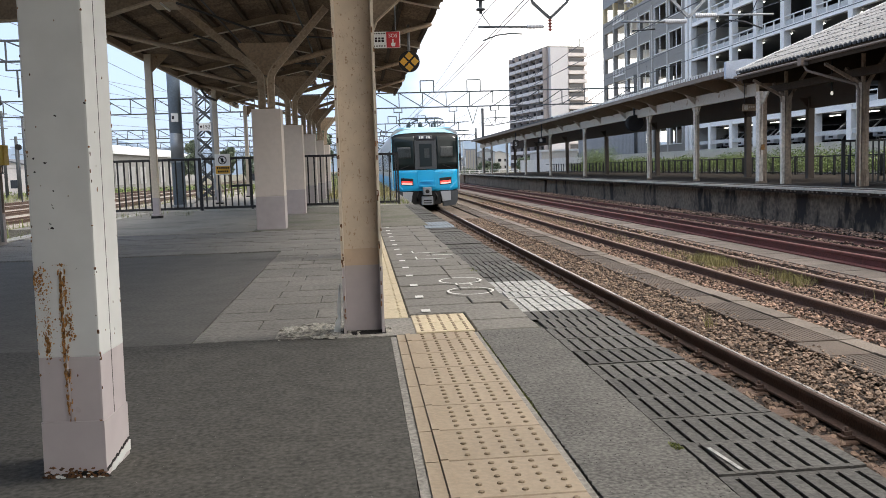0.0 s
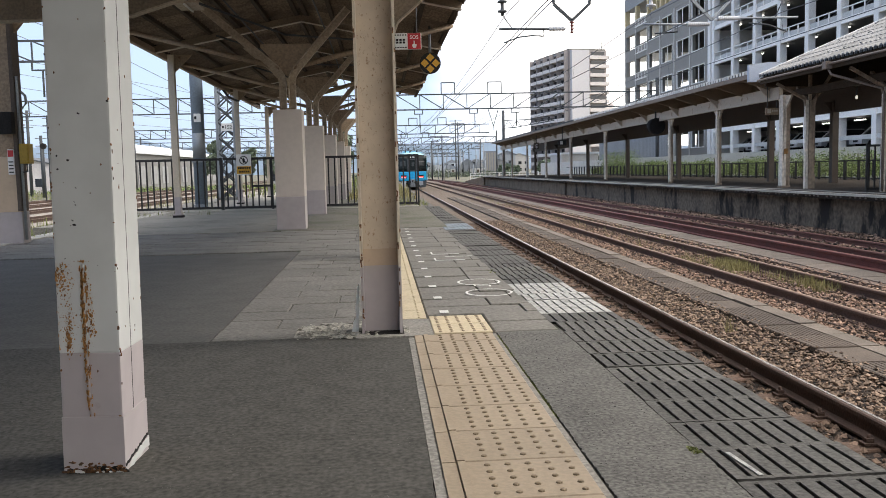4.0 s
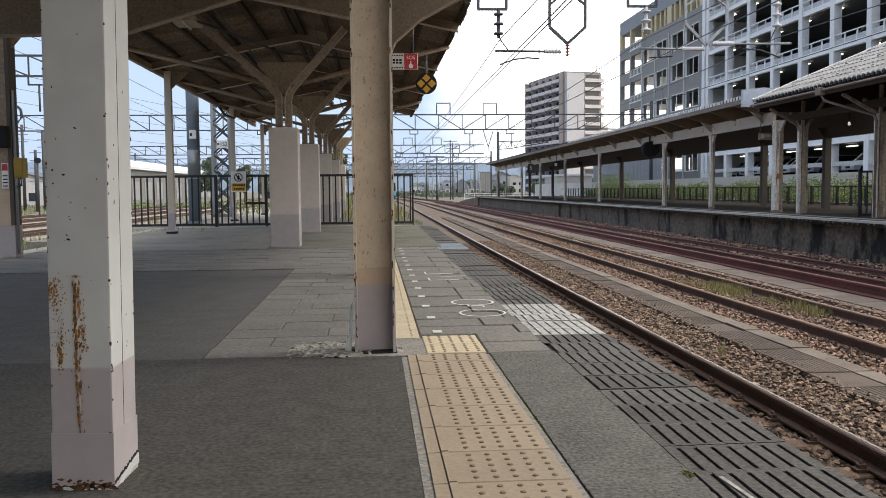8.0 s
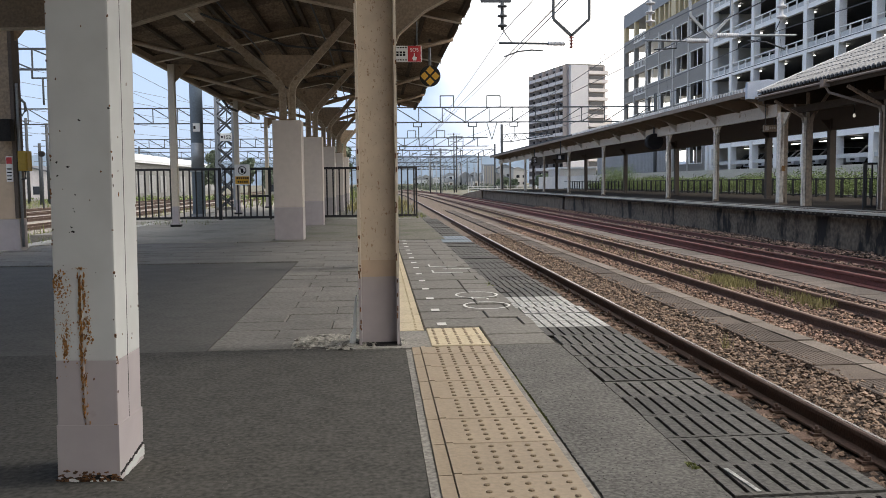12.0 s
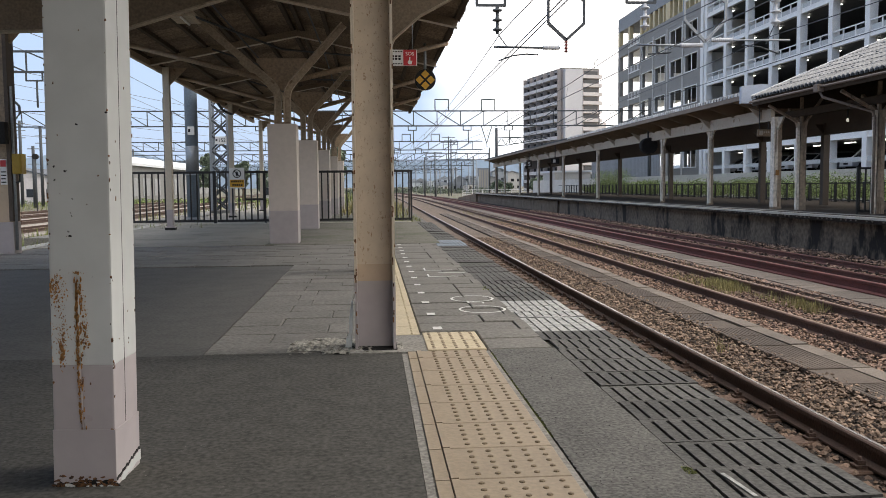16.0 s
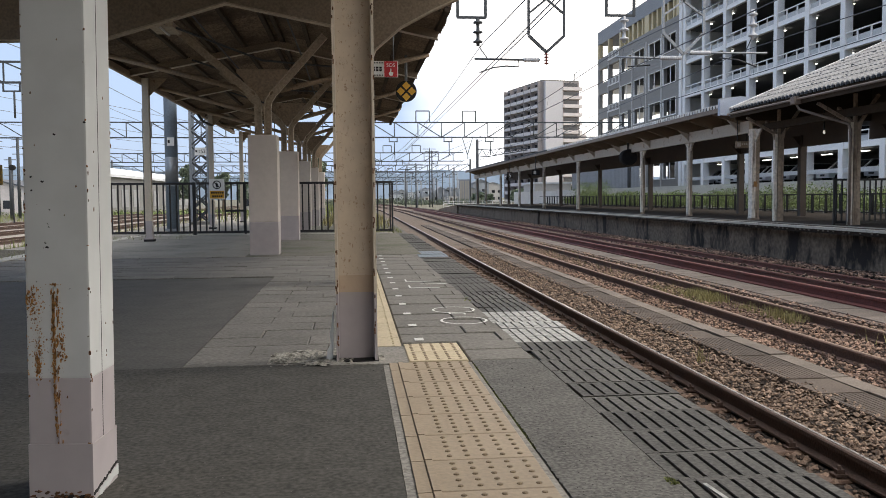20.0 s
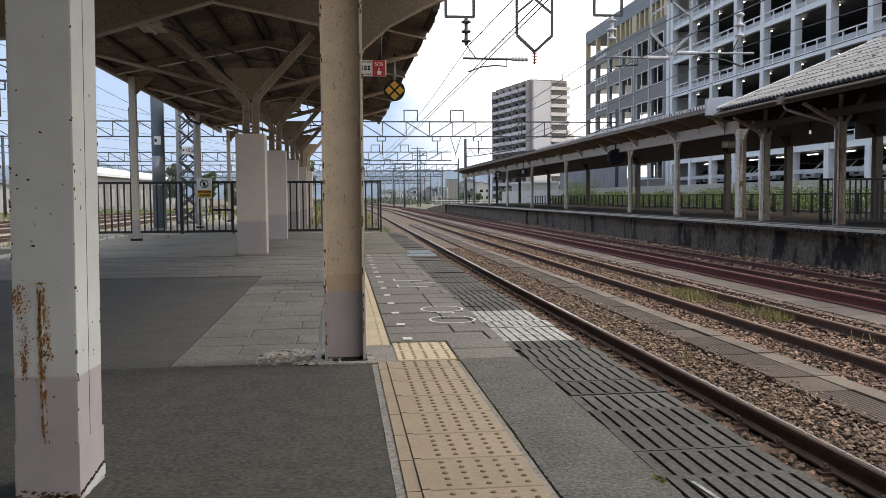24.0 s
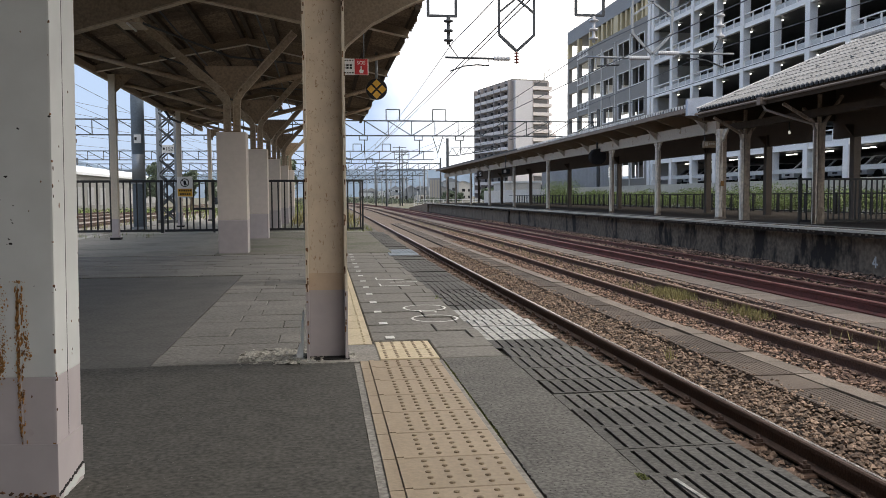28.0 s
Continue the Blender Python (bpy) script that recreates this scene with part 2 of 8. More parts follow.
M_STONE_GREY = mat("grey_ballast_stone", (0.235, 0.155, 0.112), 0.9, var=0.3, scale=20, fine=90, bump=0.2, per_island=1.0, stain=(0.105, 0.062, 0.052), stain_amt=0.45, stain_scale=0.6, stain_edge=0.25)
M_CREAM_OLD = mat("weathered_cream_paint", (0.40, 0.325, 0.235), 0.55, var=0.2, scale=2.5, fine=30, bump=0.08, stain=(0.17, 0.10, 0.055), stain_amt=0.28, stain_scale=9, stain_edge=0.15)
M_TAN_STEEL = mat("tan_painted_steel", (0.28, 0.205, 0.135), 0.6, var=0.22, scale=4, fine=30, bump=0.1, stain=(0.15, 0.09, 0.05), stain_amt=0.22, stain_scale=8)
M_PEACH = mat("peach_undercoat", (0.50, 0.385, 0.275), 0.55, var=0.06, scale=2, fine=12, bump=0.04, coarse=2.0, stain=(0.40, 0.28, 0.19), stain_amt=0.12, stain_scale=20)
M_LILAC = mat("grey_lilac_paint", (0.40, 0.36, 0.362), 0.5, var=0.05, scale=2, fine=10, bump=0.04, coarse=2.0, stain=(0.25, 0.2, 0.17), stain_amt=0.10, stain_scale=7, stain_edge=0.2)
M_RUST = mat("flaking_rust", (0.15, 0.068, 0.026), 0.9, var=0.55, scale=25, fine=90, bump=0.6, stain=(0.05, 0.028, 0.016), stain_amt=0.45, stain_scale=40)
M_PIER = mat("pier_plaster", (0.57, 0.51, 0.46), 0.75, var=0.04, scale=2, fine=12, bump=0.05, coarse=2.0, stain=(0.50, 0.44, 0.39), stain_amt=0.15, stain_scale=3, stain_edge=0.3)
M_ROOF_UNDER = mat("weathered_slate_sheet", (0.19, 0.140, 0.098), 0.85, var=0.35, scale=1.5, fine=30, bump=0.2, per_object=0.3, stain=(0.085, 0.063, 0.046), stain_amt=0.40, stain_scale=1.1, stain_edge=0.15)
M_WOOD_DARK = mat("dark_timber", (0.060, 0.043, 0.030), 0.8, spec=0.2, var=0.3, scale=6, fine=60, bump=0.2)
M_PLATE = mat("brown_frame_plate", (0.235, 0.178, 0.122), 0.65, var=0.2, scale=3, fine=40, bump=0.1, stain=(0.12, 0.08, 0.05), stain_amt=0.3, stain_scale=4, stain_edge=0.2)
M_RAIL_TOP = mat("polished_rail", (0.55, 0.51, 0.48), 0.24, 0.9, var=0.12, scale=10, fine=80, bump=0.02)
# pale enough to paint sunlight onto the end and back kerbs
M_SUNLIT_KERB = mat("sunlit_worn_kerb", (0.42, 0.395, 0.345), 0.9, var=0.25, scale=3, fine=50, bump=0.2, stain=(0.24, 0.22, 0.17), stain_amt=0.35, stain_scale=4, stain_edge=0.2)
M_RAIL = mat("rusty_rail", (0.066, 0.039, 0.029), 0.85, var=0.3, scale=6, fine=60, bump=0.3)
M_RAIL_BROWN = mat("brown_rail_head", (0.27, 0.18, 0.12), 0.5, 0.4, var=0.2, scale=6, fine=60, bump=0.2)
M_RAIL_RUST = mat("brown_rust_rail", (0.115, 0.066, 0.048), 0.85, var=0.3, scale=4, fine=50, bump=0.3)
M_RAIL_STORED = mat("dark_red_oxide_rail", (0.125, 0.036, 0.030), 0.8, var=0.35, scale=2, fine=40, bump=0.2, stain=(0.07, 0.03, 0.024), stain_amt=0.4, stain_scale=2.5, stain_edge=0.2)
M_RAIL_RED = mat("red_rust_rail", (0.13, 0.055, 0.042), 0.85, var=0.3, scale=3, fine=50, bump=0.3)
M_SLEEPER = mat("weathered_sleeper", (0.105, 0.062, 0.042), 0.9, var=0.35, scale=10, fine=60, bump=0.4, per_object=0.25)
# near black: the shade in the gaps between loose stones is painted here
M_BALLAST = mat("shaded_ballast_bed", (0.030, 0.019, 0.014), 0.95, var=0.65, scale=16, fine=38, bump=0.9, dist=0.03, stain=(0.022, 0.015, 0.012), stain_amt=0.45, stain_scale=6, stain_edge=0.2)
M_FAR_BALLAST = mat("dusty_far_ballast", (0.125, 0.092, 0.067), 0.95, var=0.55, scale=7, fine=24, bump=0.6, dist=0.02, stain=(0.085, 0.058, 0.042), stain_amt=0.45, stain_scale=0.7, stain_edge=0.25)
M_STONE = mat("ballast_stone", (0.20, 0.142, 0.103), 0.9, var=0.3, scale=20, fine=90, bump=0.2, per_island=0.8, stain=(0.095, 0.058, 0.044), stain_amt=0.42, stain_scale=0.9, stain_edge=0.25)
M_PATH = mat("dusty_path", (0.125, 0.09, 0.070), 0.95, var=0.5, scale=4, fine=60, bump=0.4, stain=(0.07, 0.048, 0.037), stain_amt=0.5, stain_scale=3, stain_edge=0.2)
M_TROUGH = mat("trough_lid", (0.082, 0.062, 0.048), 0.9, var=0.3, scale=4, fine=70, bump=0.3, per_object=0.2)
M_EARTH = mat("yard_ground", (0.13, 0.118, 0.088), 0.95, var=0.5, scale=0.35, fine=12, bump=0.5, dist=0.04, stain=(0.10, 0.115, 0.045), stain_amt=0.5, stain_scale=0.25, stain_edge=0.15)
M_YARD = mat("dusty_yard_ballast", (0.27, 0.24, 0.205), 0.95, var=0.45, scale=1.2, fine=25, bump=0.5, dist=0.03, stain=(0.16, 0.14, 0.10), stain_amt=0.4, stain_scale=0.5, stain_edge=0.25)
M_BLACK_STEEL = mat("black_fence_steel", (0.010, 0.010, 0.011), 0.55, 0.0, var=0.2, scale=8, fine=60, bump=0.05)
M_GREY_STEEL = mat("galvanised_steel", (0.27, 0.29, 0.31), 0.5, 0.5, var=0.15, scale=5, fine=50, bump=0.05)
M_BLUE_PIPE = mat("blue_grey_pipe", (0.17, 0.215, 0.27), 0.5, 0.2, var=0.15, scale=2, fine=40, bump=0.05)
M_DARK_STEEL = mat("dark_steel", (0.062, 0.068, 0.074), 0.65, 0.2, var=0.15, scale=5, fine=50, bump=0.05)
M_MORTAR = mat("pale_mortar", (0.225, 0.212, 0.19), 0.9, var=0.35, scale=5, fine=60, bump=0.3, dist=0.005, stain=(0.12, 0.113, 0.10), stain_amt=0.36, stain_scale=6, stain_edge=0.2)
M_MORTAR_PALE = mat("chalky_mortar", (0.31, 0.295, 0.255), 0.9, var=0.4, scale=9, fine=70, bump=0.4, dist=0.006, stain=(0.085, 0.078, 0.062), stain_amt=0.46, stain_scale=16, stain_edge=0.12)
M_STAINED_WALL = mat("water_stained_concrete", (0.175, 0.134, 0.096), 0.92, var=0.4, scale=0.8, fine=9, bump=0.3, coarse=1.6, stain=(0.022, 0.017, 0.013), stain_amt=0.45, stain_scale=0.9, stain_edge=0.08, drip=0.45)
M_CAB_GLASS = mat("cab_glass", (0.012, 0.018, 0.018), 0.12, var=0.05, bump=0, spec=0.25)
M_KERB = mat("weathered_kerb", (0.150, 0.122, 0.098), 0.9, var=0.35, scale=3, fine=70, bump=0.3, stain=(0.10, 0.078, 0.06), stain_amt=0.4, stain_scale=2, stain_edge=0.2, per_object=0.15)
M_BROWN_STEEL = mat("brown_painted_steel", (0.085, 0.064, 0.050), 0.65, var=0.2, scale=4, fine=50, bump=0.1)
M_WOOD_PALE = mat("grey_brown_boarding", (0.175, 0.125, 0.09), 0.8, var=0.3, scale=3, fine=40, bump=0.15, stain=(0.13, 0.095, 0.07), stain_amt=0.35, stain_scale=1.5, stain_edge=0.2)
M_WIRE = mat("wire", (0.13, 0.13, 0.14), 0.6, 0.5, var=0.1, bump=0)
M_INSUL = mat("white_porcelain", (0.55, 0.55, 0.56), 0.35, var=0.08, bump=0)
M_INSUL_RED = mat("red_porcelain", (0.22, 0.06, 0.05), 0.35, var=0.1, bump=0)
M_WHITE = mat("white_enamel", (0.78, 0.78, 0.76), 0.4, var=0.05, scale=6, bump=0)
M_RED = mat("red_enamel", (0.50, 0.028, 0.035), 0.4, var=0.05, scale=6, bump=0)
M_YELLOW = mat("amber_enamel", (0.62, 0.34, 0.03), 0.5, var=0.12, scale=12, bump=0)
M_BLACK = mat("black_paint", (0.012, 0.012, 0.013), 0.5, var=0.1, bump=0, spec=0.25)
M_YELLOW_BOX = mat("yellow_box", (0.34, 0.225, 0.022), 0.45, var=0.15, scale=10, bump=0.05)
M_BLUE_PLATE = mat("pale_blue_plate", (0.46, 0.51, 0.60), 0.6, var=0.08, scale=3, fine=30, bump=0.05)
# soot brown, with the platform's shadow put into the colour
M_STONE_DARK = mat("shaded_sooty_stone", (0.135, 0.092, 0.067), 0.9, var=0.3, scale=20, fine=90, bump=0.2, per_island=0.8, stain=(0.055, 0.034, 0.026), stain_amt=0.45, stain_scale=2.0, stain_edge=0.25)
M_LEAF = mat("leaf", (0.19, 0.245, 0.085), 0.7, var=0.3, scale=3, fine=30, bump=0, per_island=0.8)
M_LEAF_DARK = mat("dark_leaf", (0.135, 0.17, 0.115), 0.7, var=0.3, scale=2, fine=20, bump=0, per_island=0.55)
M_SHED = mat("grey_shed_wall", (0.185, 0.185, 0.18), 0.7, var=0.2, scale=0.6, fine=8, bump=0.05)
M_GRASS = mat("dry_grass", (0.25, 0.22, 0.09), 0.8, var=0.3, scale=3, fine=30, bump=0, per_island=0.4)
M_GRASS_GREEN = mat("green_grass", (0.165, 0.185, 0.055), 0.8, var=0.3, scale=3, fine=30, bump=0, per_island=0.5)
M_BARK = mat("bark", (0.12, 0.09, 0.06), 0.9, var=0.3, scale=10, fine=50, bump=0.3)
M_TILE = mat("grey_roof_tile", (0.215, 0.208, 0.20), 0.6, var=0.4, scale=2, fine=20, bump=0.15, stain=(0.085, 0.08, 0.072), stain_amt=0.44, stain_scale=1.3, stain_edge=0.25)
M_FASCIA = mat("cream_fascia", (0.52, 0.46, 0.38), 0.6, var=0.12, scale=3, fine=30, bump=0.08, stain=(0.3, 0.22, 0.15), stain_amt=0.25, stain_scale=3)
M_GARAGE = mat("white_grey_panel", (0.80, 0.785, 0.76), 0.6, var=0.1, scale=1.0, fine=20, bump=0.05, stain=(0.66, 0.66, 0.65), stain_amt=0.2, stain_scale=0.8, stain_edge=0.3)
M_GARAGE_DARK = mat("grey_brown_cladding", (0.26, 0.243, 0.218), 0.6, var=0.08, scale=1.0, fine=20, bump=0.05)
M_GARAGE_YELLOW = mat("ochre_panel", (0.60, 0.49, 0.29), 0.6, var=0.08, scale=1.0, fine=20, bump=0.05)
M_GARAGE_PANEL = mat("grey_parapet_panel", (0.50, 0.50, 0.49), 0.7, var=0.14, scale=1.5, fine=14, bump=0.05, stain=(0.34, 0.34, 0.33), stain_amt=0.3, stain_scale=0.9, stain_edge=0.2, drip=0.4)
# the shade inside the open decks is put into this dark grey
M_GARAGE_SHADE = mat("shaded_garage_inside", (0.13, 0.128, 0.125), 0.8, var=0.15, scale=1, fine=10, bump=0)
M_APT_WHITE = mat("white_rendered_wall", (0.58, 0.56, 0.57), 0.8, var=0.05, scale=0.3, fine=3, bump=0)
M_APT_BROWN = mat("taupe_tiled_wall", (0.30, 0.27, 0.262), 0.7, var=0.08, scale=0.3, fine=5, bump=0)
M_APT_RAIL = mat("balcony_front", (0.66, 0.605, 0.58), 0.6, var=0.06, scale=0.5, fine=5, bump=0)
M_WINDOW = glass("dark_window", (0.018, 0.020, 0.024), 0.15)
M_WALL_PALE = mat("pale_wall", (0.50, 0.48, 0.45), 0.8, var=0.1, scale=0.6, fine=8, bump=0.05)
M_BANK = mat("pale_bank_concrete", (0.60, 0.575, 0.53), 0.85, var=0.15, scale=1.0, fine=10, bump=0.1, stain=(0.40, 0.38, 0.33), stain_amt=0.3, stain_scale=0.8, stain_edge=0.25, drip=0.4)
M_WALL_GREY = mat("grey_corrugated_wall", (0.27, 0.275, 0.28), 0.7, var=0.15, scale=0.6, fine=8, bump=0.05)
M_ROOF_PALE = mat("pale_metal_roof", (0.62, 0.64, 0.66), 0.5, var=0.08, scale=0.6, fine=8, bump=0.05)
M_ROOF_DARK = mat("dark_tiled_roof", (0.10, 0.105, 0.115), 0.7, var=0.15, scale=1, fine=8, bump=0.05)
# distance haze is in the hills' pale blue
M_HILL = mat("far_hills", (0.38, 0.48, 0.61), 1.0, var=0.12, scale=0.004, fine=0.02, bump=0)
M_BODY_BLUE = mat("sky_blue_paint", (0.008, 0.36, 0.66), 0.3, var=0.04, bump=0)
M_LAMP_PINK = glow("dim_pink_lamp", (1.0, 0.42, 0.36), 0.7)
M_BODY_TRIM = mat("light_blue_trim", (0.10, 0.50, 0.78), 0.35, var=0.04, bump=0)
M_CAB_INSIDE = mat("dim_cab_blind", (0.030, 0.036, 0.037), 0.3, var=0.6, scale=6, fine=20, bump=0)
M_BODY_PALE = mat("pale_blue_paint", (0.26, 0.52, 0.66), 0.35, var=0.04, bump=0)
M_STAINLESS = mat("stainless_body", (0.42, 0.44, 0.46), 0.35, 0.7, var=0.06, scale=2, bump=0)
M_BOGIE = mat("sooty_underframe", (0.024, 0.023, 0.023), 0.85, var=0.2, bump=0.1, spec=0.15)
M_TAIL = glow("lit_tail_lamp", (1.0, 0.05, 0.04), 1.5)
M_BULB = glow("warm_bulb", (1.0, 0.93, 0.78), 0.45)
M_TUBE = glow("deck_lamp_white", (1.0, 0.96, 0.88), 4.5)


# ---- mesh helpers ----
def box(bm, x0, x1, y0, y1, z0, z1, m=None):
    vs = [bm.verts.new((x, y, z)) for x in (x0, x1) for y in (y0, y1) for z in (z0, z1)]
    if m is not None:
        for v in vs:
            v.co = m @ v.co
    for f in ((0, 1, 3, 2), (4, 6, 7, 5), (0, 4, 5, 1), (2, 3, 7, 6), (0, 2, 6, 4), (1, 5, 7, 3)):
        bm.faces.new([vs[i] for i in f])
    return vs


def rbox(bm, x0, x1, y0, y1, z0, z1, r=0.01):
    """A box with bevelled edges."""
    t = bmesh.new()
    box(t, x0, x1, y0, y1, z0, z1)
    bmesh.ops.bevel(t, geom=list(t.edges), offset=r, segments=2, profile=0.7, affect="EDGES")
    me = bpy.data.meshes.new("t")
    t.to_mesh(me)
    t.free()
    bm.from_mesh(me)
    bpy.data.meshes.remove(me)


def bar(bm, a, b, w, h, up=(0, 0, 1)):
    """A square bar from a to b, w wide and h high."""
    a, b = Vector(a), Vector(b)
    d = (b - a).normalized()
    side = d.cross(Vector(up))
    side = side.normalized() if side.length > 1e-4 else Vector((1, 0, 0))
    top = side.cross(d)
    vs = [bm.verts.new(p + side * (sx * w / 2) + top * (sz * h / 2)) for p in (a, b) for sx, sz in ((-1, -1), (1, -1), (1, 1), (-1, 1))]
    for f in ((3, 2, 1, 0), (4, 5, 6, 7), (0, 1, 5, 4), (1, 2, 6, 5), (2, 3, 7, 6), (3, 0, 4, 7)):
        bm.faces.new([vs[i] for i in f])


def tube(bm, pts, r, n=6, cap=True):
    """A round tube through the points; r is one radius or one for each point."""
    pts = [Vector(p) for p in pts]
    rings = []
    for i, p in enumerate(pts):
        d = (pts[min(i + 1, len(pts) - 1)] - pts[max(i - 1, 0)]).normalized()
        ref = Vector((0, 0, 1)) if abs(d.z) < 0.9 else Vector((1, 0, 0))
        s = d.cross(ref).normalized()
        t = s.cross(d)
        rr = r[i] if isinstance(r, (list, tuple)) else r
        rings.append([bm.verts.new(p + (s * math.cos(k * 2 * math.pi / n) + t * math.sin(k * 2 * math.pi / n)) * rr) for k in range(n)])
    for a, b in zip(rings, rings[1:]):
        for k in range(n):
            f = bm.faces.new((a[k], a[(k + 1) % n], b[(k + 1) % n], b[k]))
            f.smooth = n > 5
    if cap:
        bm.faces.new(list(reversed(rings[0])))
        bm.faces.new(rings[-1])


def mitred(bm, pts, shift, wide, deep):
    """A bar through points (x, z) in an upright plane, mitred at the bends: shift and wide across it, deep along y."""
    v = [Vector((p[0], 0, p[1])) for p in pts]
    dirs = [(b - a).normalized() for a, b in zip(v, v[1:])]
    rings = []
    for i, p in enumerate(v):
        a, b = dirs[max(i - 1, 0)], dirs[min(i, len(dirs) - 1)]
        t = (a + b).normalized()
        n = Vector((t.z, 0, -t.x)) / max(0.3, t.dot(a))
        rings.append([bm.verts.new(p + n * (shift + k * wide / 2) + Vector((0, q * deep / 2, 0))) for k, q in ((-1, -1), (1, -1), (1, 1), (-1, 1))])
    for a, b in zip(rings, rings[1:]):
        for k in range(4):
            bm.faces.new((a[k], a[(k + 1) % 4], b[(k + 1) % 4], b[k]))
    bm.faces.new(rings[0])
    bm.faces.new(list(reversed(rings[-1])))


def prism(bm, pts, axis, a, b):
    """A flat outline pushed from a to b along an axis: 'y' takes (x, z), 'x' takes (y, z), 'z' takes (x, y)."""
    def at(p, q):
        return (p[0], q, p[1]) if axis == "y" else (q, p[0], p[1]) if axis == "x" else (p[0], p[1], q)
    r0 = [bm.verts.new(at(p, a)) for p in pts]
    r1 = [bm.verts.new(at(p, b)) for p in pts]
    n = len(pts)
    for k in range(n):
        bm.faces.new((r0[k], r0[(k + 1) % n], r1[(k + 1) % n], r1[k]))
    bm.faces.new(list(reversed(r0)))
    bm.faces.new(r1)


def skew(y):
    """How far the line has swung to the east at y by the platforms."""
    if y <= 10:
        return 0.0
    d = y - 10
    return 0.0065 * (d - 6 * (1 - math.exp(-d / 6)))


def bend(y):
    """The line's swing at y: a little to the east by the platforms, then a long curve to the west."""
    d, e = max(0.0, min(y, 160) - 100), max(0.0, y - 160)
    return skew(y) - 0.00037 * d * d - 0.0444 * e


def sweep(bm, profile, ys, x0, closed=True):
    """A profile of (x, z) drawn along the line at the offset x0."""
    rings = [[bm.verts.new((x0 + bend(y) + px, y, pz)) for px, pz in profile] for y in ys]
    n = len(profile)
    for a, b in zip(rings, rings[1:]):
        for k in range(n if closed else n - 1):
            bm.faces.new((a[k], a[(k + 1) % n], b[(k + 1) % n], b[k]))
    if closed:
        bm.faces.new(rings[0])
        bm.faces.new(list(reversed(rings[-1])))


def steps(a, b, n):
    return [a + (b - a) * i / n for i in range(n + 1)]


LINE_YS = steps(-40, 10, 4) + steps(14, 70, 14) + steps(80, 200, 12) + steps(230, 600, 12)


def finish(bm):
    bmesh.ops.recalc_face_normals(bm, faces=bm.faces)
    return bm


def mesh_of(name, bm, material, flip=True):
    if flip:
        finish(bm)
    me = bpy.data.meshes.new(name)
    bm.to_mesh(me)
    bm.free()
    for m in material if isinstance(material, (list, tuple)) else (material,):
        me.materials.append(m)
    return me


def part(name, bm, material, parent, label=""):
    """Links a bmesh as one mesh object under a thing or a part, in that parent's space."""
    ob = new(name, mesh_of(name, bm, material))
    ob.parent = parent
    return tagged(ob, label)


def solid(name, bm, material, label="", category="", kind="", group=""):
    """A top-level mesh in the world's space."""
    return tagged(new(name, mesh_of(name, bm, material)), label, category, group, kind)


def thing(name, loc, label, category, group="", kind=""):
    ob = new(name)
    ob.location = loc
    ob.empty_display_size = 0.1
    return tagged(ob, label, category, group, kind)


def pieces(name, me, places, parent):
    """Alike pieces that share one mesh, as children of parent, at (x, y, z, turn)."""
    for x, y, z, turn in places:
        ob = new(name, me)
        ob.location = (x, y, z)
        ob.rotation_euler = (0, 0, turn)
        ob.parent = parent


def cloud_mesh(name, verts, faces, material):
    me = bpy.data.meshes.new(name)
    me.from_pydata(verts, [], faces)
    me.materials.append(material)
    me.update()
    return me


# ---- ground, tracks, platforms ----
RAIL_Z = -0.84
BED_Z = -1.015
P2_Z = 0.06


def build_ground():
    bm = bmesh.new()
    xs = [-3000, -300, -60, -6.2, 1.0, 12.2, 60, 300, 3000]
    ys = [-600, -40, 60, 300, 3500]
    grid = [[bm.verts.new((x, y, -1.06)) for x in xs] for y in ys]
    for a, b in zip(grid, grid[1:]):
        for i in range(len(xs) - 1):
            bm.faces.new((a[i], a[i + 1], b[i + 1], b[i]))
    solid("ground", bm, M_EARTH, "gravelly yard ground with patches of weeds", "ground", "structure")
    bm = bmesh.new()
    box(bm, -29.5, -13.6, -40, 125, -1.056, -1.0)
    solid("yard_ballast", bm, M_YARD, "dusty grey-brown ballast under the yard tracks", "ballast", "structure")
    bm = bmesh.new()
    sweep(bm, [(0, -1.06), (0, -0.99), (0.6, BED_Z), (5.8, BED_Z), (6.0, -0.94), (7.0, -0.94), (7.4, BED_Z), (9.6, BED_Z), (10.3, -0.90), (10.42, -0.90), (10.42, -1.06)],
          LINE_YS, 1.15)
    solid("shaded_ballast_bed", bm, M_BALLAST, "bed under the track stones, painted near black as gap shade", "ballast", "structure")
    bm = bmesh.new()
    sweep(bm, [(0.3, -1.04), (0.3, -0.978), (9.2, -0.978), (9.2, -1.04)], [29] + [y for y in LINE_YS if y > 29], 1.3)
    solid("far_ballast", bm, M_FAR_BALLAST, "dusty brown crushed stone along the far tracks", "ballast", "structure")


RAIL_PROFILE = [(-0.064, -0.15), (0.064, -0.15), (0.064, -0.135), (0.012, -0.118), (0.010, -0.045), (0.033, -0.036), (0.033, -0.010), (0.024, -0.001)]
RAIL_PROFILE += [(-0.024, -0.001), (-0.033, -0.010), (-0.033, -0.036), (-0.010, -0.045), (-0.012, -0.118), (-0.064, -0.135)]
HEAD_PROFILE = [(-0.006, -0.005), (0.026, -0.005), (0.022, 0.0008), (-0.002, 0.0008)]


